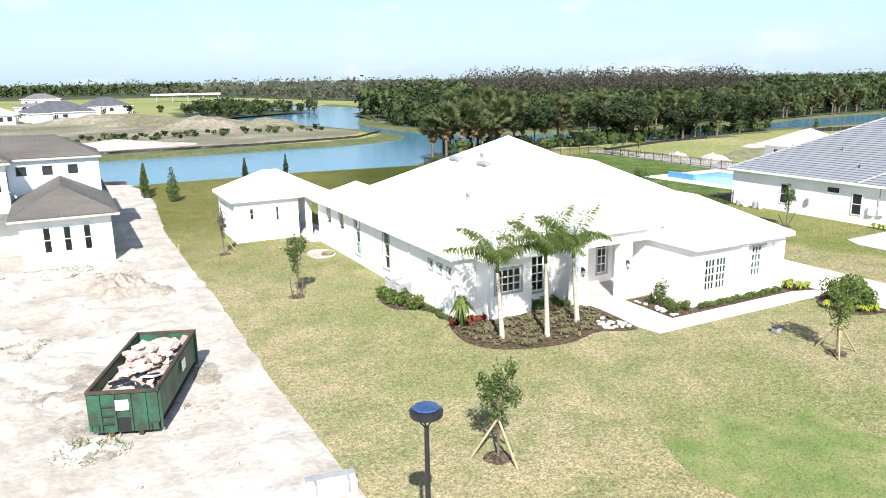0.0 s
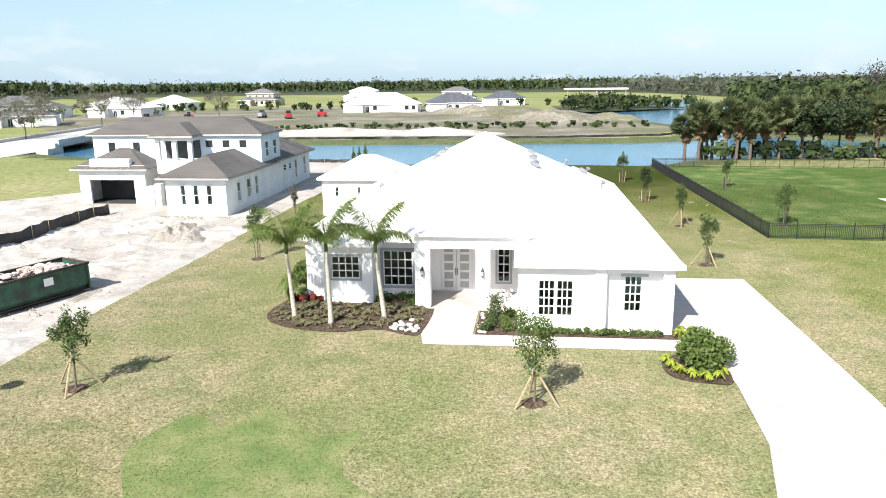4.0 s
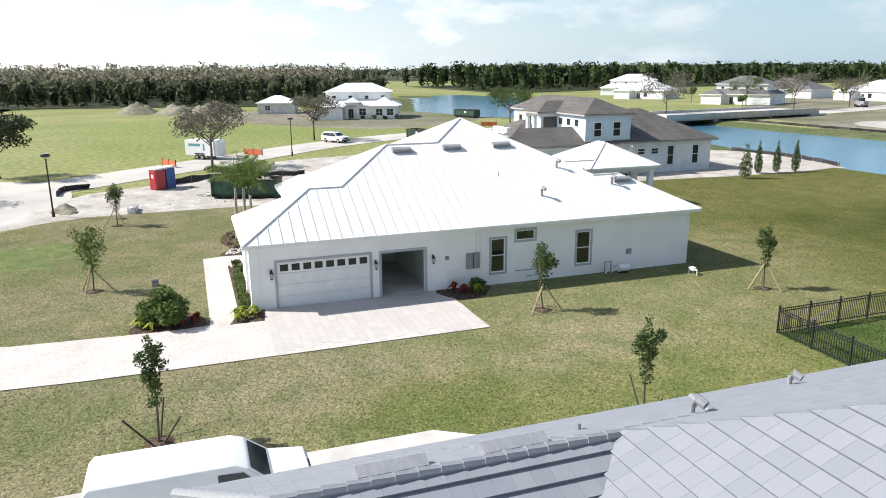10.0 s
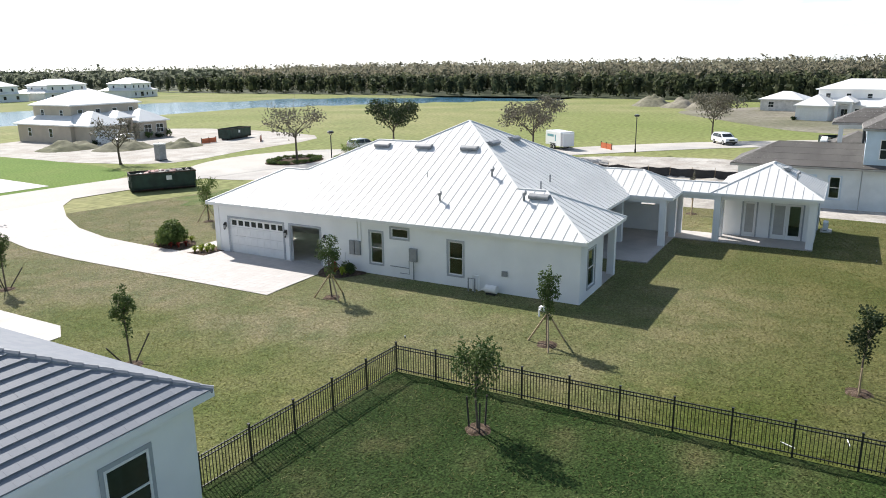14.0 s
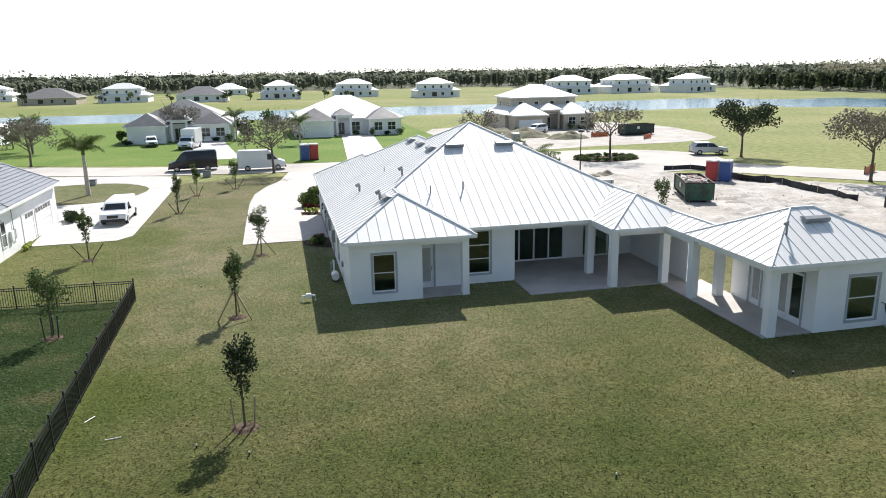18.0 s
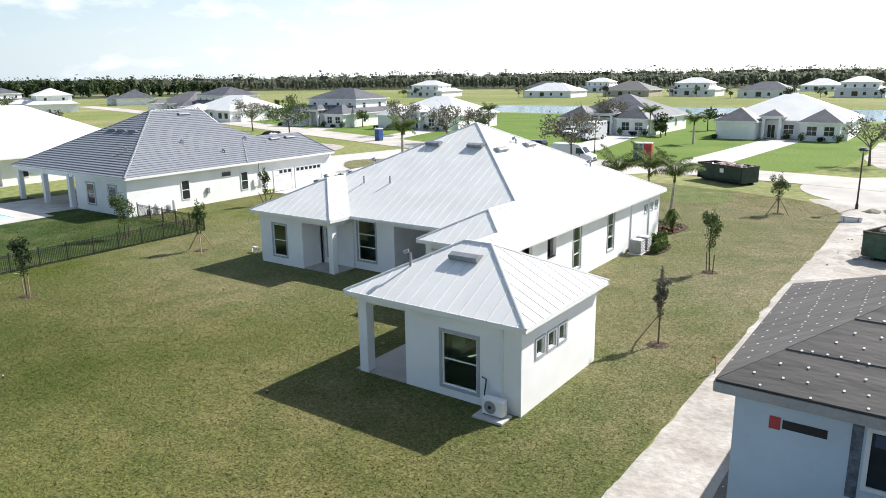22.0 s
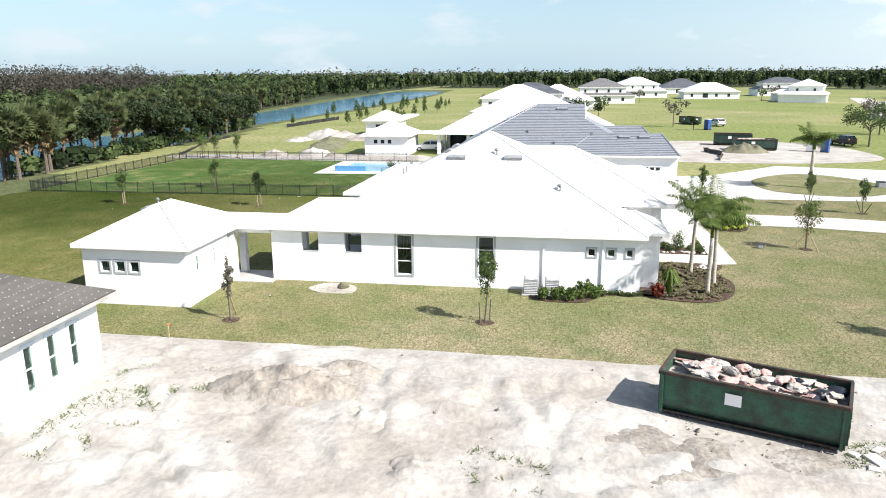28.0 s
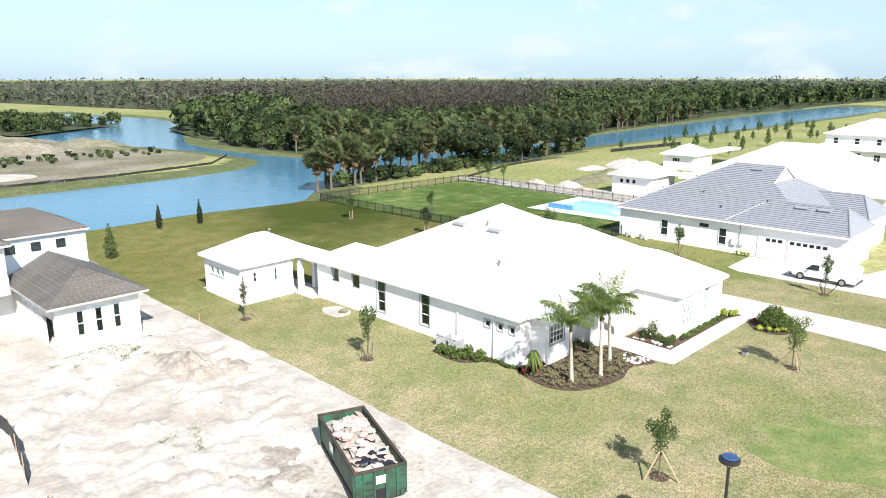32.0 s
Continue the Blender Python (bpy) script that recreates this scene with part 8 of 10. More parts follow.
for x0, y0, x1, y1, z in FEL:
    hip(ln, x0, y0, x1, y1, z, 0.5, FELT, 0.95, None, None, "felt_roof", EAVEBOARD, board=0.15, lip=0.04)
    hw = min(x1 - x0, y1 - y0) / 2
    # close-set caps along each lap, two looser rows between
    for k in range(4):
        L = x1 - x0 if k in (0, 2) else y1 - y0
        q = [(0, 1), (-1, 0), (0, -1), (1, 0)][k]
        n = Vector((-q[0] * 0.5, -q[1] * 0.5, 1)).normalized()
        a = Vector((-q[1], q[0], 0))
        b = n.cross(a)
        cs = 1 / math.sqrt(1.25)
        us = [(0.06, 0.75)] + [(v, st) for r in range(12) for v, st in ((r * 0.95 * cs + 0.03, 0.2), ((r * 0.95 + 0.32) * cs, 0.4), ((r * 0.95 + 0.63) * cs, 0.4)) if v > 0.1]
        for u, st in us:
            if u > hw - 0.1:
                continue
            for al in np.arange(u + 0.1 + rgc.random() * 0.2, L - u - 0.1, st):
                al += rgc.normal() * 0.025
                uu = u + rgc.normal() * 0.015
                cx, cy = [(x0 + al, y0 + uu), (x1 - uu, y0 + al), (x0 + al, y1 - uu), (x0 + uu, y0 + al)][k]
                c = Vector((cx, cy, z + 0.5 * uu)) + n * 0.03
                o = len(capv)
                capv += [(c + (a * math.cos(j * 1.0472) + b * math.sin(j * 1.0472)) * 0.023)[:] for j in range(6)]
                capf.append(tuple(range(o, o + 6)))
cp = raw("felt_cap_field", capv, capf, CAP)
cp.parent = ln
tagged(cp, "white plastic nail caps", kind="stuff")
RED = mat("red_print", (0.5, 0.06, 0.05), 0.6, var=0.05, scale=3, fine=20, bump=0)
for i, (s, z) in enumerate(((0.55, 5.95), (3.0, 5.95), (5.2, 5.95))):
    x = 2.93 - s
    part("wrap_print", boxes((x - (0.85 if i != 1 else 0.42), 70.632, z + 0.02, x - 0.2, 70.64, z + 0.17)), BLACK, ln)
    part("wrap_mark", boxes((x - 0.17, 70.632, z - 0.02, x, 70.64, z + 0.2)), RED, ln)

# ---- roof and wall fittings of the house ----
roofn = {"R": (0.455, 0, 0.89), "B": (0, 0.455, 0.89), "L": (-0.455, 0, 0.89)}
for x, y in ((30.1, 36.4), (30.05, 39.6), (30.0, 42.9), (33.9, 49.2)):
    roof_vent(house, (x, y, zR(x, y) + 0.05), roofn["R"])
for x, y in ((25.4, 43.9), (28.7, 43.9)):
    roof_vent(house, (x, y, zB(x, y) + 0.05), roofn["B"])
for x, y in ((24.0, 39.5), (24.0, 43.2)):
    roof_vent(house, (x, y, zL(x, y) + 0.05), roofn["L"])
roof_vent(casita, (15.3, 60.2, E + S * (62.75 - 60.2) + 0.05), roofn["B"], 1.3)
for x, y in ((32.4, 45.6), (34.8, 43.4), (34.2, 48.4)):
    roof_pipe(house, (x, y, zR(x, y)), 0.35, 0.07)
roof_pipe(house, (32.9, 41.5, zR(32.9, 41.5)), 0.3, 0.03, False)
for x, y in ((31.2, 48.2), (29.2, 48.0)):
    roof_pipe(house, (x, y, zB(x, y)), 0.45, 0.05, False)
for x, y in ((20.9, 36.4), (24.4, 40.6)):
    roof_pipe(house, (x, y, zL(x, y)), 0.25, 0.06)
roof_pipe(casita, (17.4, 61.0, E + S * (62.75 - 61.0)), 0.5, 0.05)
for y in (38.65, 38.92):
    part("conduit", tube(bmesh.new(), [(36.49, y, 1.9), (36.49, y, 3.2)], 0.025, 6), WHITE, house)
for name, b in (("electric_panel", (36.45, 38.08, 1.08, 36.6, 38.46, 1.95)), ("electric_panel", (36.45, 38.5, 1.08, 36.6, 38.86, 1.95)), ("meter_box", (36.45, 42.35, 1.15, 36.65, 42.83, 1.92)), ("outlet_box", (36.45, 48.15, 1.0, 36.55, 48.48, 1.3)), ("small_box", (36.45, 36.9, 1.7, 36.53, 37.1, 1.9)), ("hatch", (36.45, 37.0, 0.5, 36.49, 37.7, 1.1))):
    part(name, bev(boxes(b), 0.012), VENT if name != "hatch" else WHITE, house)
part("conduit", tube(bmesh.new(), [(36.55, 42.3, 0.7), (36.55, 41.0, 0.7)], 0.025, 6), VENT, house)
part("conduit", tube(bmesh.new(), [(36.55, 42.6, 1.15), (36.55, 42.6, 0.05)], 0.035, 6), VENT, house)
part("conduit", tube(bmesh.new(), [(36.55, 42.3, 1.15), (36.55, 42.3, 0.35), (36.55, 41.7, 0.35)], 0.025, 6), VENT, house)
for y in (37.25, 33.9):
    part("downspout", boxes((17.42, y - 0.05, 0.05, 17.5, y + 0.05, 3.2)), WHITE, house)
part("downspout", boxes((12.3, 62.38, 0.05, 12.4, 62.46, 3.2)), WHITE, casita)


def lantern(parent, p, d):
    o = new("wall_lantern")
    o.parent = parent
    o["label"] = "black wall lantern"
    o.matrix_basis = pose(*p) @ Matrix.Rotation(d, 4, "Z")
    part("bracket", boxes((-0.05, -0.03, 0.0, 0.05, 0, 0.3), (-0.02, -0.16, 0.28, 0.02, -0.03, 0.32)), BLACK, o)
    part("cage", tube(bmesh.new(), [(0, -0.16, -0.18), (0, -0.16, -0.12), (0, -0.16, 0.18), (0, -0.16, 0.28)], [0.03, 0.07, 0.1, 0.02], 6), BLACK, o)
    part("glass", tube(bmesh.new(), [(0, -0.16, -0.08), (0, -0.16, 0.14)], [0.085, 0.102], 6), FROST, o)


for y in (27.8, 33.08, 36.2):
    lantern(house, (36.46, y, 1.75), math.pi / 2)
for x in (24.3, 27.45):
    lantern(house, (x, 29.94, 2.0), 0)
# air conditioners
for i, y in enumerate((37.9, 36.7)):
    a = thing("air_conditioner", "grey outdoor cooling unit on a slab beside the wall", "air conditioner", 16.75, y, 0.02, group="cooling units")
    part("casing", bev(boxes((-0.4, -0.4, 0.08, 0.4, 0.4, 0.95)), 0.03), VENT, a)
    part("top_grille", tube(bmesh.new(), [(0, 0, 0.95), (0, 0, 0.99)], [0.34, 0.3], 14), WHITE, a)
    for k in range(7):
        part("louvre", boxes((-0.415, -0.36, 0.18 + k * 0.1, -0.4, 0.36, 0.21 + k * 0.1)), WHITE, a)
    part("slab", boxes((-0.5, -0.5, 0, 0.5, 0.5, 0.08)), CONC, a)
a = thing("mini_split", "small white outdoor cooling unit with a round fan grille", "air conditioner", 12.35, 62.9, 0.02)
part("slab", bev(boxes((-0.55, -0.3, 0, 0.65, 0.45, 0.1)), 0.02), CONC, a)
part("casing", bev(boxes((-0.42, -0.15, 0.14, 0.42, 0.18, 0.72)), 0.02), WHITE, a)
part("fan_grille", tube(bmesh.new(), [(0.08, 0.18, 0.43), (0.08, 0.2, 0.43)], [0.24, 0.22], 16), VENT, a)
part("fan_hub", tube(bmesh.new(), [(0.08, 0.2, 0.43), (0.08, 0.22, 0.43)], [0.07, 0.06], 10), BLACK, a)
part("foot", boxes((-0.35, -0.1, 0.1, -0.3, 0.15, 0.14)), BLACK, a)
part("foot", boxes((0.3, -0.1, 0.1, 0.35, 0.15, 0.14)), BLACK, a)
part("pipe", tube(bmesh.new(), [(0.35, -0.12, 0.5), (0.6, -0.3, 0.6), (0.62, -0.45, 1.1), (0.8, -0.46, 1.15)], 0.03, 6), BLACK, a)
# pump and small fittings on the lawn
# pump with its tank and pipe manifolds by the side wall
a = thing("gas_meter", "white and grey pump with pipes beside the side wall", "pump", 36.9, 47.3, 0.015)
part("tank", tube(bmesh.new(), [(0, 0.1, 0.3), (0, 0.75, 0.3)], 0.22, 12), WHITE, a)
part("manifold", tube(bmesh.new(), [(0, -0.7, 0.05), (0, -0.7, 0.95), (0, -0.35, 0.95), (0, -0.35, 0.1), (0, 0.1, 0.3)], 0.05, 7), WHITE, a)
part("manifold", tube(bmesh.new(), [(0.15, -0.9, 0.05), (0.15, -0.9, 0.8), (0.15, -0.5, 0.8), (0.15, -0.5, 0.05)], 0.04, 7), VENT, a)
part("foot", boxes((-0.15, 0.15, 0, 0.15, 0.7, 0.1)), BLACK, a)
a = thing("backflow_valve", "small pale valve with pipes standing on the lawn", "valve", 38.6, 51.3, 0.015)
part("pipes", tube(bmesh.new(), [(-0.35, 0, 0), (-0.35, 0, 0.3), (0.35, 0, 0.3), (0.35, 0, 0)], 0.05, 7), WHITE, a)
part("body", bev(boxes((-0.15, -0.12, 0.2, 0.15, 0.12, 0.42)), 0.03), WHITE, a)
part("handle", boxes((-0.25, -0.02, 0.38, -0.1, 0.02, 0.42)), BLACK, a)


# ---- vehicles ----
PAINTW = mat("white_car_paint", (0.75, 0.76, 0.77), 0.25, var=0.02, scale=1, fine=10, bump=0)
PAINTB = mat("black_car_paint", (0.015, 0.015, 0.018), 0.2, var=0.05, scale=1, fine=10, bump=0)
PAINTS = mat("silver_car_paint", (0.50, 0.52, 0.54), 0.3, metal=0.3, var=0.03, scale=1, fine=10, bump=0)
TYRE = mat("tyre_rubber", (0.02, 0.02, 0.02), 0.85, var=0.1, scale=5, fine=30, bump=0.2)
RIMM = mat("wheel_rim", (0.45, 0.45, 0.46), 0.35, metal=0.7, var=0.05, scale=5, fine=30, bump=0)
LAMPM = mat("headlamp", (0.7, 0.72, 0.74), 0.1, var=0.02, scale=5, fine=20, bump=0)
TAIL = mat("tail_lamp", (0.35, 0.02, 0.02), 0.2, var=0.05, scale=5, fine=20, bump=0)


def vehicle(name, x, y, rz, prof, wid, paint, wheels, glassy, label, category, z=0.05, wheel_r=0.35, hood_in=0.1):
    """A car from its side profile (front towards +x): body with inset upper part, windows, wheels, lamps and bumpers."""
    t = thing(name, label, category, x, y, z, rz)
    bm = bmesh.new()
    zt = max(p[1] for p in prof)
    zb = min(p[1] for p in prof)
    L, R = [], []
    for px, pz in prof:
        inset = 0.16 * max(0, (pz - 1.0) / max(0.4, zt - 1.0)) ** 1.4
        L.append(bm.verts.new((px, -wid / 2 + inset, pz)))
        R.append(bm.verts.new((px, wid / 2 - inset, pz)))
    bm.faces.new(L)
    bm.faces.new(R[::-1])
    for i in range(len(prof)):
        j = (i + 1) % len(prof)
        bm.faces.new((L[i], R[i], R[j], L[j]))
    bmesh.ops.recalc_face_normals(bm, faces=bm.faces)
    bmesh.ops.bevel(bm, geom=bm.edges[:], offset=0.05, segments=2, affect="EDGES", profile=0.6)
    part("body", bm, paint, t, "", True)
    xf, xr = max(p[0] for p in prof), min(p[0] for p in prof)
    for quad in glassy:
        for sgn in (-1, 1):
            bm = bmesh.new()
            vs = []
            for px, pz in quad:
                inset = 0.16 * max(0, (pz - 1.0) / max(0.4, zt - 1.0)) ** 1.4
                vs.append(bm.verts.new((px, sgn * (wid / 2 - inset + 0.006), pz)))
            bm.faces.new(vs)
            part("side_window", bm, PANE, t)
    k = [i for i in range(len(prof) - 1) if prof[i][1] > 0.95 and prof[i + 1][1] > 0.95 and abs(prof[i][0] - prof[i + 1][0]) > 0.1 and abs(prof[i][1] - prof[i + 1][1]) > 0.35]
    for i in k:
        (ax, az), (bx, bz) = prof[i], prof[i + 1]
        n = Vector((bz - az, 0, ax - bx)).normalized()
        n = n if n.z > 0 else -n
        q = [Vector((ax + (bx - ax) * f, s, az + (bz - az) * f)) + n * 0.012 for f, s in ((0.12, -wid / 2 + 0.16), (0.12, wid / 2 - 0.16), (0.9, wid / 2 - 0.26), (0.9, -wid / 2 + 0.26))]
        bm = bmesh.new()
        bm.faces.new([bm.verts.new(v) for v in q])
        part("windscreen", bm, PANE, t)
    for wx in wheels:
        for sg in (-1, 1):
            w = new("wheel")
            w.parent = t
            w.matrix_basis = Matrix.Translation((wx, sg * (wid / 2 - 0.1), wheel_r))
            part("tyre", tube(bmesh.new(), [(0, -0.12, 0), (0, -0.09, 0), (0, 0.09, 0), (0, 0.12, 0)], [wheel_r * 0.86, wheel_r, wheel_r, wheel_r * 0.86], 18), TYRE, w)
            part("rim", tube(bmesh.new(), [(0, -0.125, 0), (0, 0.125, 0)], wheel_r * 0.6, 12), RIMM, w)
    for sg in (-1, 1):
        part("headlight", bev(boxes((xf - 0.1, sg * (wid / 2 - 0.3) - 0.16, 0.68, xf + 0.012, sg * (wid / 2 - 0.3) + 0.16, 0.86)), 0.02), LAMPM, t)
        part("tail_light", bev(boxes((xr - 0.012, sg * (wid / 2 - 0.16) - 0.07, 0.75, xr + 0.08, sg * (wid / 2 - 0.16) + 0.07, 1.2)), 0.02), TAIL, t)
        part("mirror", bev(boxes((xf - 1.75, sg * (wid / 2 + 0.08) - 0.1, 1.1, xf - 1.6, sg * (wid / 2 + 0.08) + 0.1, 1.3)), 0.03), BLACK, t)
    part("front_bumper", bev(boxes((xf - 0.12, -wid / 2 + 0.08, 0.32, xf + 0.06, wid / 2 - 0.08, 0.55)), 0.03), BLACK, t)
    part("rear_bumper", bev(boxes((xr - 0.06, -wid / 2 + 0.08, 0.32, xr + 0.12, wid / 2 - 0.08, 0.52)), 0.03), BLACK, t)
    part("grille", boxes((xf - 0.05, -0.42, 0.62, xf + 0.015, 0.42, 0.85)), BLACK, t)
    return t


VAN = [(-2.9, 0.35), (2.75, 0.35), (2.95, 0.6), (2.9, 1.05), (2.1, 1.3), (1.35, 2.2), (0.9, 2.5), (-2.75, 2.55), (-2.95, 2.2)]
EXPRESS = [(-2.8, 0.35), (2.6, 0.35), (2.8, 0.55), (2.75, 0.95), (1.75, 1.08), (1.1, 1.62), (0.75, 1.76), (-2.65, 1.78), (-2.82, 1.58)]
SUV = [(-2.35, 0.35), (2.2, 0.35), (2.4, 0.6), (2.3, 0.95), (1.2, 1.08), (0.45, 1.6), (0.1, 1.7), (-1.8, 1.7), (-2.35, 1.15)]
TRUCK = [(-3.5, 0.4), (2.9, 0.4), (3.1, 0.65), (3.0, 1.15), (2.2, 1.3), (1.75, 1.95), (1.3, 2.1), (0.6, 2.1), (0.6, 0.95), (-3.5, 0.95)]
vehicle("van", 53.15, 24.15, 90, EXPRESS, 2.0, PAINTW, (1.9, -1.65), [[(1.5, 1.08), (0.98, 1.55), (0.35, 1.58), (0.35, 1.08)]], "white cargo van parked on the neighbour's drive", "van")
vehicle("van", 41.9, -5.2, 184, VAN, 2.05, PAINTW, (1.95, -1.75), [[(1.95, 1.35), (1.3, 2.05), (0.7, 2.08), (0.7, 1.32)]], "white high-roof delivery van parked on the street", "van")
vehicle("van", 50.4, -7.6, 4, VAN, 2.05, PAINTB, (1.95, -1.75), [[(1.95, 1.35), (1.3, 2.05), (0.7, 2.08), (0.7, 1.32)]], "black high-roof van parked on the street", "van")
for x, y, rz, pt, lb in ((-18.0, 0.2, 165, PAINTS, "silver sport utility car on the turning circle"), (-46.2, 47.3, 35, PAINTW, "white sport utility car parked by the street"), (61, -44, 100, PAINTW, "white car on a far drive"), (-8.5, -42, 30, PAINTW, "white pickup at the building lot"), (108, -10.5, 20, PAINTB, "dark car by the sandy front lot"), (152, 1, 15, PAINTW, "white car on the far street"), (92.3, 57.6, 90, PAINTW, "white car under the carport")):
    vehicle("car", x, y, rz, SUV, 1.9, pt, (1.45, -1.4), [[(1.05, 1.1), (0.4, 1.55), (-0.3, 1.6), (-0.3, 1.1)], [(-0.38, 1.1), (-0.38, 1.6), (-1.7, 1.58), (-2.1, 1.15)]], lb, "car", wheel_r=0.36)
bt = vehicle("box_truck", 54, -37.5, 80, TRUCK, 2.2, PAINTW, (2.2, -2.3), [[(2.1, 1.3), (1.7, 1.85), (1.0, 1.88), (1.0, 1.3)]], "white box truck parked on a far drive", "truck", wheel_r=0.42)
part("cargo_box", bev(boxes((-3.6, -1.15, 0.95, 0.7, 1.15, 3.2)), 0.03), PAINTW, bt)
tr = thing("trailer", "white enclosed cargo trailer parked by the street", "trailer", -30.9, 26.6, 0.05, 48)
part("body", bev(boxes((-2.5, -1.1, 0.5, 2.3, 1.1, 2.55)), 0.05, 2), PAINTW, tr)
part("nose", bev(boxes((2.3, -0.9, 0.5, 2.7, 0.9, 2.4)), 0.08, 2), PAINTW, tr)
part("tongue", tube(bmesh.new(), [(2.6, 0, 0.45), (3.8, 0, 0.45)], 0.06, 6), BLACK, tr)
part("fender", boxes((-0.9, -1.22, 0.75, 0.7, 1.22, 0.85)), BLACK, tr)
for wx in (-0.5, 0.35):
    for sg in (-1, 1):
        w = new("wheel")
        w.parent = tr
        w.matrix_basis = Matrix.Translation((wx, sg * 1.12, 0.34))
        part("tyre", tube(bmesh.new(), [(0, -0.1, 0), (0, 0.1, 0)], 0.34, 16), TYRE, w)
        part("rim", tube(bmesh.new(), [(0, -0.105, 0), (0, 0.105, 0)], 0.2, 10), RIMM, w)
TEAL = mat("teal_print", (0.12, 0.30, 0.34), 0.5, var=0.05, scale=3, fine=20, bump=0)
for s in (-1, 1):
    part("print", boxes((-1.9, s * 1.105 - 0.004, 1.75, 0.1, s * 1.105 + 0.004, 2.1)), TEAL, tr)
    part("print", boxes((0.5, s * 1.105 - 0.004, 1.2, 0.8, s * 1.105 + 0.004, 2.1)), TEAL, tr)

# ---- dumpsters ----
GREEN = mat("rusty_green_steel", (0.026, 0.105, 0.062), 0.55, var=0.3, scale=1.6, fine=14, bump=0.15, tint=(0.03, 0.045, 0.032))
DKGREEN = mat("dark_green_steel", (0.018, 0.05, 0.036), 0.55, var=0.25, scale=1.5, fine=14, bump=0.15)
RUST = mat("rust", (0.075, 0.042, 0.030), 0.85, var=0.35, scale=3, fine=20, bump=0.3, tint=(0.025, 0.035, 0.028))
INSUL = mat("pink_insulation", (0.62, 0.40, 0.36), 0.9, var=0.2, scale=3, fine=20, bump=0.4)
CARD = mat("pale_debris", (0.50, 0.455, 0.405), 0.85, var=0.15, scale=3, fine=20, bump=0.3, per=0.3)
BAG = mat("black_bag", (0.015, 0.017, 0.025), 0.35, var=0.2, scale=3, fine=9, bump=0.5)


def lump(p, s, rot, seed, material, name, parent=None, label="", sub=2):
    bm = bmesh.new()
    bmesh.ops.create_icosphere(bm, subdivisions=sub, radius=1)
    for v in bm.verts:
        v.co *= 1 + 0.35 * noise.noise(v.co * 1.3 + Vector((seed * 3.1, seed, 0))) + (0.28 * noise.noise(v.co * 3.7 + Vector((seed, seed * 2.3, 1))) if sub > 2 else 0)
    bmesh.ops.transform(bm, matrix=pose(*p, 0, 0, rot) @ Matrix.Diagonal((*s, 1)), verts=bm.verts)
    return part(name, bm, material, parent, label)


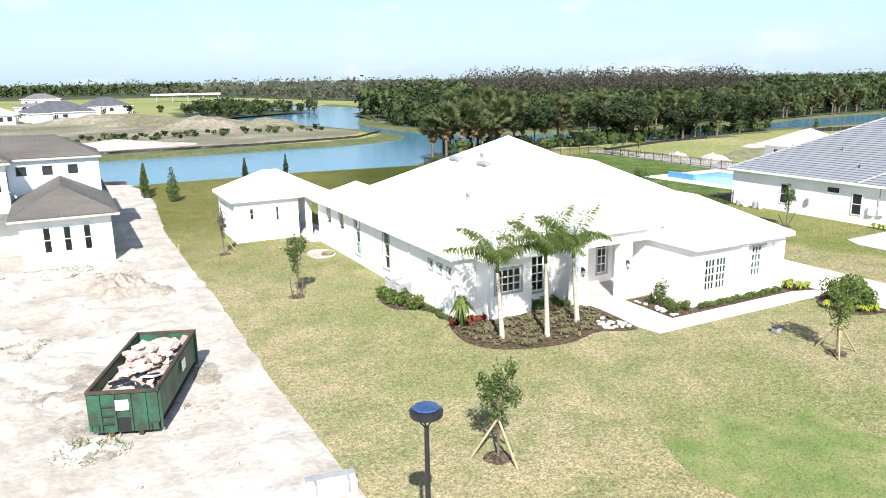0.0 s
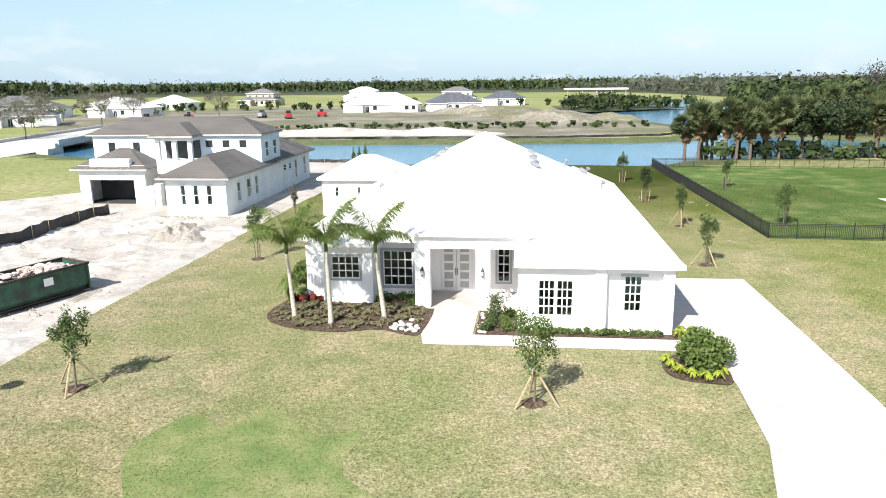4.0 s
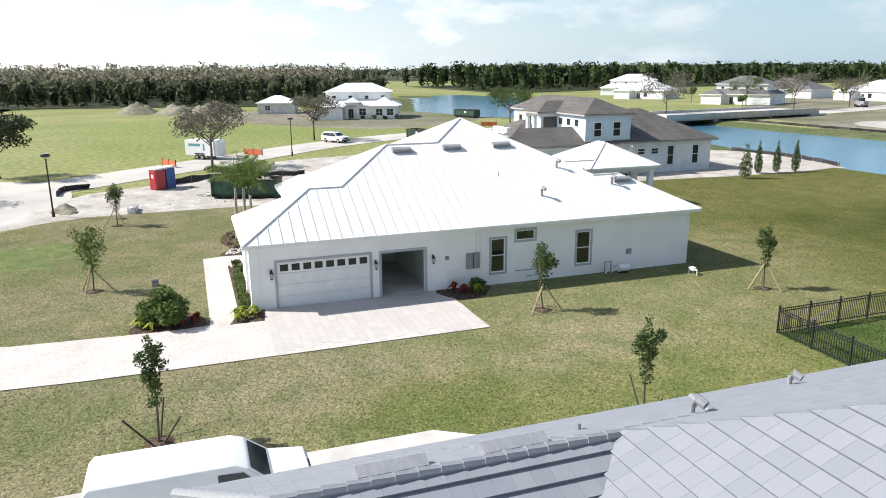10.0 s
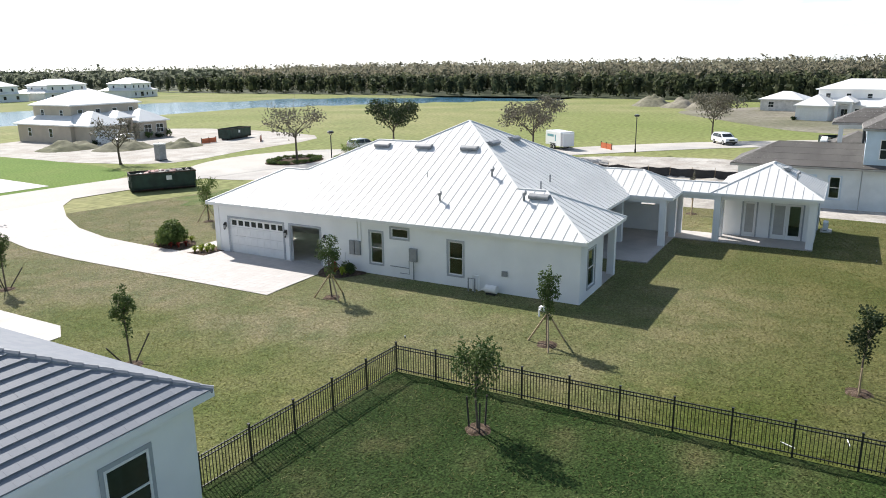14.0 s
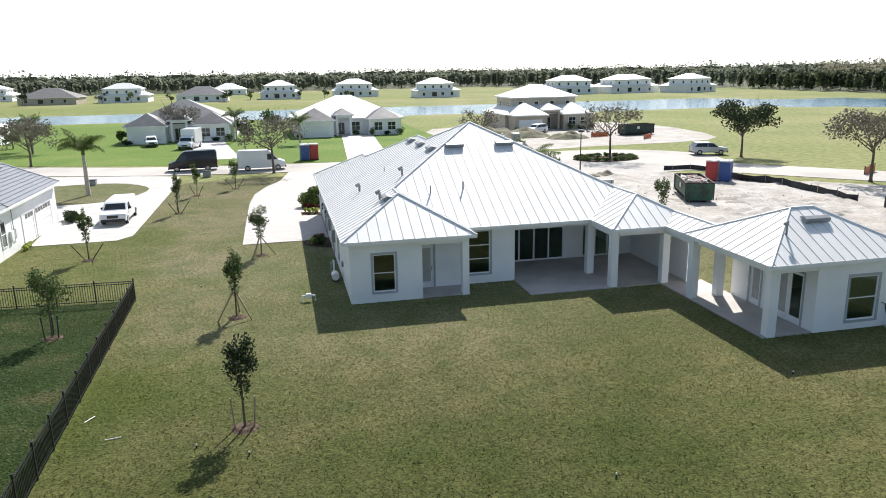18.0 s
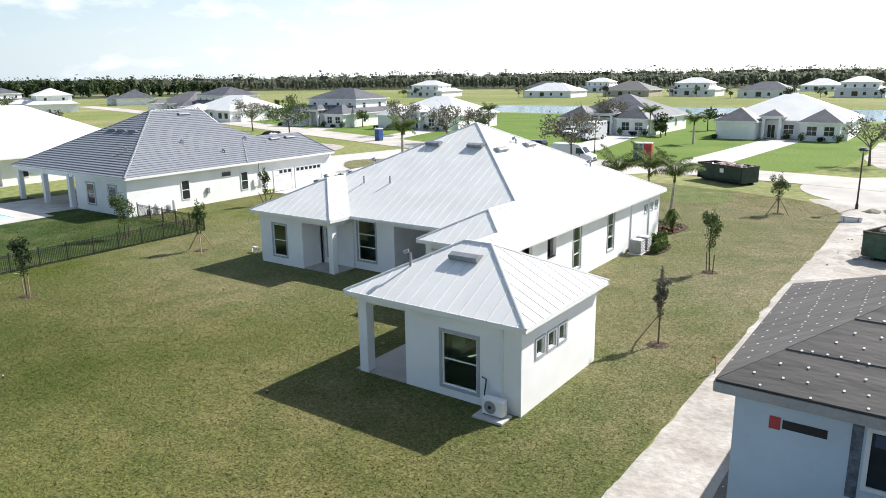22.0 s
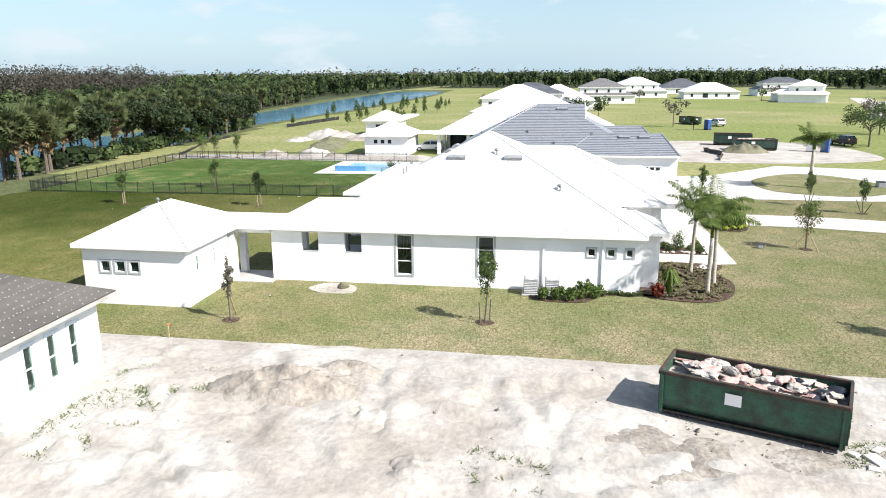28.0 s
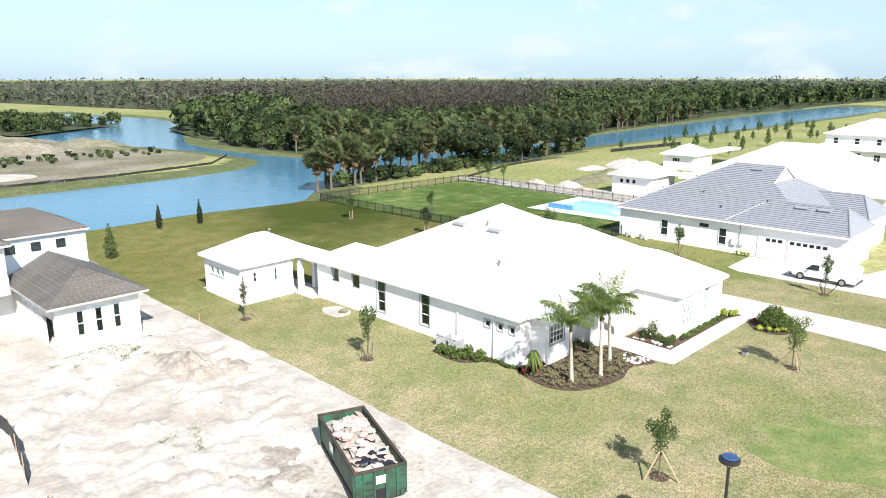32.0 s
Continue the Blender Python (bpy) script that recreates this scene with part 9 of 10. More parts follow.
def dumpster(x, y, rz, L, W, H, paint, label, seed=0, full=True, z=0.03):
    rng = np.random.default_rng(seed + 60)
    t = thing("dumpster", label, "dumpster", x, y, z, rz)
    hl, hw = L / 2, W / 2
    for s in (-1, 1):
        part("side_wall", boxes((-hl, s * hw - (0.05 if s > 0 else 0), 0.5, hl, s * hw + (0 if s > 0 else 0.05), H)), paint, t)
        part("lower_side", boxes((-hl, s * (hw - 0.28) - 0.03, 0.2, hl, s * (hw - 0.28) + 0.03, 0.5), (-hl, s * (hw - 0.15) - 0.15, 0.48, hl, s * (hw - 0.15) + 0.15, 0.52)), paint, t)
        part("top_rail", bev(boxes((-hl - 0.04, s * hw - 0.07, H - 0.04, hl + 0.04, s * hw + 0.07, H + 0.1)), 0.015), RUST, t)
        for k in range(2):
            xx = -hl + 0.12 + k * (L - 0.24)
            part("rib", boxes((xx - 0.05, s * hw + (0.0 if s > 0 else -0.09), 0.22, xx + 0.05, s * hw + (0.09 if s > 0 else 0.0), H - 0.04)), paint, t)
        part("skid", boxes((-hl, s * 0.5 - 0.08, 0.0, hl, s * 0.5 + 0.08, 0.2)), RUST, t)
        part("sign", boxes((0.2, s * (hw + 0.1) - 0.004, H * 0.6, 0.75, s * (hw + 0.1) + 0.004, H * 0.85)), WHITE, t, "small white notice plate")
    part("front_wall", boxes((hl - 0.05, -hw + 0.05, 0.2, hl, hw - 0.05, H)), paint, t)
    part("door", boxes((-hl, -hw + 0.05, 0.2, -hl + 0.05, hw - 0.05, H)), paint, t)
    for s in (-1, 1):
        part("end_rail", bev(boxes((s * hl - 0.06, -hw + 0.07, H - 0.03, s * hl + 0.06, hw - 0.07, H + 0.09)), 0.015), RUST, t)
    for yy in (-0.75, -0.25, 0.3, 0.8):
        part("door_bar", boxes((-hl - 0.07, yy - 0.04, 0.25, -hl, yy + 0.04, H - 0.05)), paint, t)
    for zz in (0.55, 0.85, 1.2):
        part("ladder_rung", boxes((-hl - 0.09, 0.34, zz, -hl - 0.06, 0.76, zz + 0.04)), RUST, t)
    # flat black plate drawn for the shade of a hook recess
    part("recess_shade", boxes((-hl - 0.012, -0.22, 0.22, -hl - 0.002, 0.25, 0.75)), BLACK, t)
    part("plate", boxes((-hl - 0.08, -0.2, H * 0.62, -hl - 0.072, 0.25, H * 0.85)), WHITE, t)
    part("floor", boxes((-hl + 0.05, -hw + 0.05, 0.2, hl - 0.05, hw - 0.05, 0.26)), RUST, t)
    if full:
        heap = bmesh.new()
        nxx, nyy = 22, 9
        g = [[heap.verts.new((-hl + 0.06 + (L - 0.12) * i / (nxx - 1), -hw + 0.06 + (W - 0.12) * j / (nyy - 1), H - 0.46 + 0.34 * math.sin(math.pi * j / (nyy - 1)) * math.sin(math.pi * i / (nxx - 1)) + 0.14 * rng.random())) for j in range(nyy)] for i in range(nxx)]
        for i in range(nxx - 1):
            for j in range(nyy - 1):
                heap.faces.new((g[i][j], g[i + 1][j], g[i + 1][j + 1], g[i][j + 1]))
        tagged(part("debris_fill", heap, CARD, t), kind="stuff")
        for k in range(26):
            # torn insulation and crumpled sheets, heaped
            px, py = rng.uniform(-hl + 1.6, hl - 0.5), rng.uniform(-hw + 0.4, hw - 0.4)
            lump((px, py, H - 0.16 + 0.26 * math.cos(1.2 * py / hw) * math.cos(px / hl)), (rng.uniform(0.16, 0.42), rng.uniform(0.12, 0.3), rng.uniform(0.07, 0.15)), rng.uniform(0, 180), k + 3, INSUL if k % 5 < 2 else CARD, "debris_clump", t, "", 3)
        for k in range(30):
            px, py = rng.uniform(-hl + 0.4, hl - 0.4), rng.uniform(-hw + 0.3, hw - 0.3)
            bm = box(bmesh.new(), -0.5 * rng.random() - 0.1, -0.32 * rng.random() - 0.06, -0.02, 0.5 * rng.random() + 0.1, 0.3 * rng.random() + 0.05, 0.02, pose(px, py, H - 0.36 + 0.24 * math.cos(py / hw) * math.cos(px / hl) + 0.1 * rng.random(), rng.uniform(-18, 18), rng.uniform(-18, 18), rng.uniform(0, 180)))
            part("debris_piece", bm, INSUL if k % 3 == 0 else (RUST if k % 17 == 0 else CARD), t)
        for k in range(6):
            lump((-hl + 0.5 + 0.35 * k, -0.6 + 0.5 * (k % 3), H - 0.2), (0.4, 0.32, 0.2), k * 50, k, BAG, "rubbish_bag", t, "black plastic rubbish bag")
    return t


dumpster(2.3, 29.35, math.degrees(math.atan2(5.4, 2.1)), 6.1, 2.35, 1.7, GREEN, "rusty green open-top dumpster full of pale building waste", 1)
dumpster(20.3, 2.1, 149, 6.3, 2.4, 1.8, DKGREEN, "dark green dumpster standing at the lawn's edge", 2)
dumpster(-24, -32, 10, 6.3, 2.4, 1.8, DKGREEN, "dark green dumpster at the building lot", 3, False)
dumpster(-96, 90, 30, 6.3, 2.4, 1.8, GREEN, "green dumpster by the far street", 4, False)
dumpster(-46, 62, 20, 5.0, 2.4, 1.6, DKGREEN, "dark dumpster by the far street", 5, False)

# ---- portable toilets, lamps, boxes ----
TRED = mat("red_plastic", (0.38, 0.03, 0.035), 0.45, var=0.08, scale=3, fine=20, bump=0.05)
TBLUE = mat("blue_plastic", (0.03, 0.08, 0.26), 0.45, var=0.08, scale=3, fine=20, bump=0.05)


def toilet(x, y, rz, m1, label):
    t = thing("portable_toilet", label, "portable toilet", x, y, 0.03, rz, "portable toilets")
    part("cabin", bev(boxes((-0.55, -0.55, 0.08, 0.55, 0.55, 2.1)), 0.04), m1, t)
    part("door", bev(boxes((-0.4, -0.585, 0.15, 0.4, -0.55, 2.0)), 0.01), m1, t)
    part("door_notice", boxes((-0.15, -0.592, 1.3, 0.15, -0.585, 1.65)), WHITE, t)
    part("roof", bev(boxes((-0.6, -0.6, 2.1, 0.6, 0.6, 2.28)), 0.08, 2), WHITE, t)
    part("vent_pipe", tube(bmesh.new(), [(0.4, 0.4, 2.2), (0.4, 0.4, 2.5)], 0.05, 7), WHITE, t)
    part("base", boxes((-0.6, -0.6, 0, 0.6, 0.6, 0.08)), BLACK, t)


toilet(-4.9, 21.3, 40, TRED, "red portable toilet on the sand")
toilet(-5.9, 22.2, 40, TBLUE, "blue portable toilet on the sand")
toilet(36.2, -13.6, 10, TBLUE, "blue portable toilet by the street")
toilet(34.9, -13.9, 10, TRED, "red portable toilet by the street")
toilet(87.8, -19.2, 0, TBLUE, "blue portable toilet by a far drive")
toilet(3.6, -18.3, 0, VENT, "grey portable toilet at the building lot")
toilet(-84, 98, 0, TBLUE, "blue portable toilet by the far street")


def street_lamp(x, y, label="black street lamp with a round saucer head"):
    t = thing("street_lamp", label, "street lamp", x, y, 0.02)
    part("base", tube(bmesh.new(), [(0, 0, 0), (0, 0, 0.5), (0, 0, 0.6)], [0.13, 0.12, 0.07], 10), BLACK, t)
    part("pole", tube(bmesh.new(), [(0, 0, 0.5), (0, 0, 4.75)], [0.075, 0.055], 10), BLACK, t)
    for k in range(4):
        a = k * 1.571
        part("arm", tube(bmesh.new(), [(0, 0, 4.7), (0.13 * math.cos(a), 0.13 * math.sin(a), 4.85), (0.24 * math.cos(a), 0.24 * math.sin(a), 5.0)], 0.018, 5), BLACK, t)
    part("head", tube(bmesh.new(), [(0, 0, 4.98), (0, 0, 5.02), (0, 0, 5.14), (0, 0, 5.22)], [0.26, 0.37, 0.38, 0.2], 20), BLACK, t)
    part("lens", tube(bmesh.new(), [(0, 0, 4.93), (0, 0, 4.985)], [0.12, 0.24], 16), FROST, t)
    panel = mat("lamp_panel", (0.04, 0.08, 0.2), 0.15, var=0.2, scale=6, fine=30, bump=0) if "lamp_panel" not in bpy.data.materials else bpy.data.materials["lamp_panel"]
    part("solar_panel", tube(bmesh.new(), [(0, 0, 5.21), (0, 0, 5.235)], [0.3, 0.27], 16), panel, t, "dark blue solar disc")


street_lamp(6.75, 13.65)
street_lamp(44.3, -17.5)
street_lamp(-30, 38)
ub = thing("utility_box", "white metal utility box with two straps on the sand", "utility box", 6.4, 19.6, 0.02, -9)
part("cabinet", bev(boxes((-0.75, -0.3, 0.0, 0.75, 0.3, 0.42)), 0.02), WHITE, ub)
part("lid", boxes((-0.77, 0.02, 0.42, 0.77, 0.32, 0.46)), VENT, ub)
for xx in (-0.5, 0.5):
    part("strap", boxes((xx - 0.04, -0.32, 0, xx + 0.04, 0.33, 0.475)), VENT, ub)
for x, y, s in ((48.2, -0.9, 0.9), (60.2, 2.2, 0.8), (30.0, 22.1, 0.35)):
    o = thing("utility_box", "small green-grey utility box on the lawn", "utility box", x, y, 0.02, group="utility boxes")
    part("cabinet", bev(boxes((-s / 2, -s / 2, 0, s / 2, s / 2, s * 0.8)), 0.03), VENT, o)
    part("lid", bev(boxes((-s / 2 - 0.03, -s / 2 - 0.03, s * 0.8, s / 2 + 0.03, s / 2 + 0.03, s * 0.86)), 0.015), BLACK, o)

# ---- building lot before the second house to the east ----
sheet("east_lot_sand", smooth_closed([(83, 24), (96, 25), (111, 23), (114, 8), (110, -6), (98, -10), (86, -8), (81, 6)], 4), 0.026, SAND, "bare sandy front lot of a house under way")
dumpster(98.7, 5.8, 88, 6.3, 2.4, 1.7, DKGREEN, "dark green dumpster on the sandy front lot", 6, True, 0.03)
dumpster(106.5, 7.5, 80, 6.0, 2.4, 1.9, DKGREEN, "dark dumpster on the sandy front lot", 7, False, 0.03)
dumpster(158, 6, 20, 6.0, 2.4, 1.7, GREEN, "green dumpster by the far street", 8, False, 0.0)
toilet(96.3, -4.0, 60, TBLUE, "blue portable toilet on the sandy front lot")
toilet(97.2, -2.2, 60, WHITE, "white portable toilet on the sandy front lot")
toilet(140.6, 5.2, 40, TBLUE, "blue portable toilet by the far street")
sheet("garden_sand_strip", smooth_closed([(78.0, 56), (85.5, 57), (86.5, 66), (85, 78), (84, 88), (83, 95), (79, 96), (78.0, 80)], 4), 0.024, SAND, "bare sand strip outside the pool garden fence")

# ---- silt fences, heaps, patches ----
SILT = mat("black_silt_cloth", (0.02, 0.02, 0.022), 0.6, var=0.2, scale=2, fine=12, bump=0.4)


def silt_fence(pts, h, label, z=0.0, every=2):
    t = thing("silt_fence", label, "silt fence", 0, 0, 0)
    p = [Vector(q) for q in pts]
    rng = np.random.default_rng(len(pts))
    line = []
    for a, b in zip(p, p[1:]):
        n = max(1, round((b - a).length / 1.2))
        line += [a.lerp(b, k / n) for k in range(n)]
    line.append(p[-1])
    bm = bmesh.new()
    rows = []
    for i, q in enumerate(line):
        s = 0.12 * rng.normal()
        hh = h * (0.8 + 0.25 * rng.random())
        rows.append([bm.verts.new((q.x + s * f, q.y + s * f, z + hh * f)) for f in (0.0, 0.5, 1.0)] + [bm.verts.new((q.x + s * f + 0.02, q.y + s * f + 0.02, z + hh * f)) for f in (1.0, 0.5, 0.0)])
    for a, b in zip(rows, rows[1:]):
        for k in range(5):
            bm.faces.new((a[k], b[k], b[k + 1], a[k + 1]))
    part("cloth", bm, SILT, t)
    for q in line[::every]:
        part("stake", boxes((q.x - 0.02, q.y - 0.02, z, q.x + 0.02, q.y + 0.02, z + h * 1.15)), WOOD, t)


silt_fence([(-8.8, 56), (-9.2, 53), (-8.6, 45), (-9.4, 39.2)], 1.1, "sagging black silt fence on the sand")
silt_fence([(-9.3, 36.5), (-9.4, 27.8), (-9.0, 24.5), (-7.3, 21.2)], 0.8, "black silt fence along the street")
silt_fence([(-70, 140), (-30, 141.5), (0, 143), (35, 144), (58, 149), (69, 162)], 0.5, "low black silt fence along the far bank", 0.0, 8)
silt_fence([(82, 95.6), (92, 98.5), (100.7, 101.2), (107, 101.8), (114, 102.4)], 0.45, "low black silt cloth along the worn bank path", 0.0, 8)
silt_fence([(140, 100.6), (155, 99), (170, 97)], 0.9, "black mesh fence across the river lawn", 0.0, 2)
silt_fence([(-12, 97.5), (0, 98.5), (7, 97)], 0.7, "black silt fence at the lake edge", -0.1)
silt_fence([(-9, 14.5), (-7.8, 12.5), (-4.5, 12.2)], 0.6, "fallen black and white silt cloth on the sand")


def heap(x, y, rx, ry, h, material, label, seed=0, name="dirt_mound", z=0.0, n=16, rough=0.0):
    bm = bmesh.new()
    g = {}
    for i in range(n):
        for j in range(n):
            u, v = 2 * i / (n - 1) - 1, 2 * j / (n - 1) - 1
            r = math.hypot(u, v)
            q = Vector((u * 2.5 + seed * 7, v * 2.5, seed))
            f = max(0.0, 1 - r)
            zz = h * f ** 0.8 * (1 + 0.6 * noise.noise(q)) + h * min(1.0, f * 2.2) * (0.22 * noise.noise(q * 2.3) + rough * (0.2 * abs(noise.noise(q * 4.1)) + 0.13 * noise.noise(q * 8.3)))
            g[i, j] = bm.verts.new((x + u * rx, y + v * ry, z + (max(0.0, zz) if f > 0 else -0.08)))
    for i in range(n - 1):
        for j in range(n - 1):
            bm.faces.new((g[i, j], g[i + 1, j], g[i + 1, j + 1], g[i, j + 1]))
    return tagged(part(name, bm, material, None, "", True), label, "heap")


GREYSAND = layered("damp_sand", [(0.30, (0.21, 0.185, 0.155)), (0.46, (0.30, 0.27, 0.235)), (0.60, (0.38, 0.345, 0.305)), (0.80, (0.45, 0.415, 0.375))], 0.9, bump=0.9, fine=5.0, grain=0.25, big=0.3, bigc=(0.27, 0.24, 0.205), dist=0.08)
EARTH = layered("churned_earth", [(0.30, (0.19, 0.17, 0.145)), (0.46, (0.27, 0.245, 0.215)), (0.60, (0.34, 0.315, 0.28)), (0.78, (0.42, 0.395, 0.36))], 1.1, bump=0.9, fine=6.0, grain=0.3, big=0.4, bigc=(0.25, 0.225, 0.19), dist=0.06)
heap(2.4, 47.0, 2.0, 3.6, 0.95, GREYSAND, "heap of crumbly grey-white sand", 1, "sand_mound", 0.0, 44, 1.0)
heap(4.2, 45.2, 1.4, 1.8, 0.5, GREYSAND, "low crumbled end of the sand heap", 5, "sand_mound", 0.0, 30, 1.0)
heap(0.2, 43.4, 1.5, 1.4, 0.4, SAND, "small heap of sand", 2, "sand_mound", 0.0, 26, 1.0)
heap(-3.2, 40.8, 1.6, 1.2, 0.4, SAND, "small heap of sand", 6, "sand_mound", 0.0, 26, 1.0)
heap(3.8, 14.0, 1.5, 1.2, 0.6, DIRT, "small dark dirt heap by the street", 3)
heap(5.4, 14.6, 1.1, 0.9, 0.4, DIRT, "small dirt heap by the lamp", 4)
for i, (x, y, rx, ry, h) in enumerate([(-150, 12, 8, 6, 3), (-143, 22, 7, 6, 2.6), (-136, 30, 8, 6, 3), (40, 232, 14, 9, 2.6), (24, 240, 16, 10, 2.8), (10, 262, 16, 10, 3), (55, 215, 10, 8, 2), (35, 205, 16, 8, 2.5), (-12, 158, 16, 5, 1.6), (10, 158, 12, 5, 1.4), (-4, -36, 5, 4, 1.6), (0, -44, 5, 4, 1.5), (104, 78, 8, 3, 1.2), (94, 76, 8, 3, 1.0), (-10, -30, 4, 3, 1.2)]):
    heap(x, y, rx, ry, h, SAND if i in (8, 9) else DIRT, "heap of excavated soil", 10 + i)
sheet("sand_patch_lawn", smooth_closed([(15.4, 48.2), (16.8, 48.4), (17.2, 50.2), (16.0, 51.0), (15.2, 49.8)], 4), 0.03, SAND, "pale washed-out sand patch on the lawn")
lump((16.5, 49.0, 0.1), (0.5, 0.35, 0.22), 20, 3, DIRT, "dirt_clod", None, "", 2)["label"] = "clod of brown earth on the sand patch"
bpy.data.objects["dirt_clod"]["category"] = "clod"

for i, (x, y, rx, ry, h) in enumerate([(83.6, 80.6, 1.6, 2.4, 0.9), (84.3, 74.2, 2.0, 3.0, 1.2), (83.2, 70.8, 1.4, 1.6, 0.6), (114.5, 80, 6, 5, 1.3), (112, 74, 4, 5, 1.0), (109, 86, 4, 2.5, 0.6)]):
    heap(x, y, rx, ry, h, SAND if i % 2 else GREYSAND, "heap of sand and rubble outside the pool garden", 60 + i, "sand_mound", n=24, rough=1.0)
# churned dark earth where the dumpster was set down
for i, (x, y, rx, ry, h) in enumerate([(-0.6, 31.4, 1.5, 1.2, 0.13), (0.2, 33.4, 1.3, 1.5, 0.12), (-0.5, 28.0, 1.0, 1.6, 0.12), (-1.9, 32.6, 1.2, 0.9, 0.14), (0.3, 25.2, 1.1, 0.9, 0.12), (4.9, 31.0, 0.9, 1.9, 0.12)]):
    heap(x, y, rx, ry, h, EARTH, "churned dark earth beside the dumpster", 80 + i, "earth_patch", 0.03, 26, 1.2)
heap(95.5, 8.0, 2.6, 3.6, 1.5, DIRT, "heap of dug soil before the dumpster", 40, n=26, rough=1.0)
heap(119, 84, 5, 4, 1.4, SAND, "white sand heap behind the cottages", 41, "sand_mound", n=26, rough=1.0)
silt_fence([(84, 21), (92, 19.5), (100, 21), (110, 19)], 0.8, "black silt fence across the sandy front lot", 0.0)
silt_fence([(83.5, 14), (90, 12.5), (96, 14)], 0.7, "sagging black silt fence on the sandy front lot", 0.0)

# ---- bridge and far odds and ends ----
br = thing("bridge", "low concrete road bridge with pale parapets over the lake", "bridge")
mb = Matrix.Translation((-66.5, 143, 0)) @ Matrix.Rotation(math.atan2(43, -7), 4, "Z")
part("deck", box(bmesh.new(), -26, -6, 0.5, 26, 6, 1.3, mb), CONC, br)
for s in (-1, 1):
    part("parapet", box(bmesh.new(), -25, s * 6 - 0.25, 0.9, 25, s * 6 + 0.25, 1.9, mb), CONC, br)
    part("abutment", box(bmesh.new(), s * 26 - 3, -6, -1.5, s * 26 + 3, 6, 0.5, mb), CONC, br)
for k in (-9, 9):
    part("pier", box(bmesh.new(), k - 0.6, -5.5, -1.5, k + 0.6, 5.5, 0.5, mb), CONC, br)
pav = thing("long_shelter", "long low white roofed shelter on the far site", "shelter", 80, 520, 0)
part("roof", bev(boxes((-22, -6, 4.2, 22, 6, 5.4)), 0.2), FARWHITE, pav)
for k in range(5):
    part("post", boxes((-20 + 10 * k, -5, 0, -19.4 + 10 * k, -4.4, 4.2)), VENT, pav)
for i, (x, y) in enumerate([(-88, 210), (-80, 222), (-60, 236), (-48, 228), (-72, 205), (-40, 240)]):
    o = thing("site_machine", "small red and orange site machine across the lake", "machine", x, y, 0, i * 40)
    part("body", bev(boxes((-1.6, -0.9, 0.5, 1.6, 0.9, 1.8)), 0.1), TRED if i % 2 else VENT, o)
    part("cab", bev(boxes((-0.5, -0.7, 1.8, 0.7, 0.7, 2.8)), 0.08), PANE, o)
    for sx in (-1.1, 1.1):
        part("wheel", tube(bmesh.new(), [(sx, -0.95, 0.5), (sx, 0.95, 0.5)], 0.5, 12), TYRE, o)
ORANGE = mat("orange_netting", (0.55, 0.14, 0.05), 0.6, var=0.1, scale=3, fine=20, bump=0.1)
for i, (x, y, rz) in enumerate([(-24, 22, 30), (-33, 33, 45), (-68, 84, 60), (-16, -30, 0), (-22, -24, 40)]):
    o = thing("barrier_net", "short orange safety netting on the ground", "barrier", x, y, 0, rz, "orange nets")
    part("net", boxes((-1.6, -0.03, 0.05, 1.6, 0.03, 0.85)), ORANGE, o)
    for sx in (-1.6, 0, 1.6):
        part("stake", boxes((sx - 0.03, -0.05, 0, sx + 0.03, 0.05, 1.0)), BLACK, o)
YEL = mat("yellow_sign", (0.6, 0.42, 0.03), 0.5, var=0.05, scale=3, fine=20, bump=0)
for x, y in ((-57, 99), (-66, 104)):
    o = thing("road_sign", "yellow diamond road sign on a post", "road sign", x, y, 0)
    part("post", tube(bmesh.new(), [(0, 0, 0), (0, 0, 2.6)], 0.04, 6), VENT, o)
    part("board", box(bmesh.new(), -0.38, -0.02, -0.38, 0.38, 0.02, 0.38, Matrix.Translation((0, -0.05, 2.5)) @ Matrix.Rotation(math.pi / 4, 4, "Y")), YEL, o)

# ---- small things on the sand and the lawn ----
CV, CF = [], []
rk = np.random.default_rng(44)
for k in range(520):
    if k < 200:
        x_, y_ = rk.normal(2.3, 2.6), rk.normal(29.0, 4.0)
    elif k < 330:
        x_, y_ = rk.normal(2.4, 1.7), rk.normal(47.0, 2.4)
    else:
        x_, y_ = rk.uniform(-14, 6.5), rk.uniform(14, 56)
    if inside_depth(np.array([x_]), np.array([y_]), SANDEDGE)[0] < 0.5:
        continue
    s_ = 0.02 + 0.06 * rk.random() ** 3
    ct = np.array([[-1, -1, 0], [1, -0.8, 0], [0.9, 1, 0], [-0.8, 0.9, 0], [-0.5, -0.5, 1.1], [0.6, -0.4, 0.9], [0.4, 0.6, 1.2], [-0.6, 0.4, 0.8]]) * (1 + 0.35 * rk.normal(size=(8, 3)))
    a_ = rk.uniform(0, 6.283)
    ct = ct @ np.array([[math.cos(a_), math.sin(a_), 0], [-math.sin(a_), math.cos(a_), 0], [0, 0, 1]]) * s_ + np.array([x_, y_, 0.07])
    o_ = len(CV)
    CV += ct.tolist()
    CF += [(o_ + a, o_ + b, o_ + c, o_ + d) for a, b, c, d in ((3, 2, 1, 0), (4, 5, 6, 7), (0, 1, 5, 4), (1, 2, 6, 5), (2, 3, 7, 6), (3, 0, 4, 7))]
CLOD = mat("dry_clod", (0.36, 0.32, 0.275), 0.95, var=0.25, scale=3, fine=20, bump=0.4)
tagged(raw("clods", CV, CF, CLOD), "scattered dry clods and crumbs on the sand", "clods", kind="stuff")
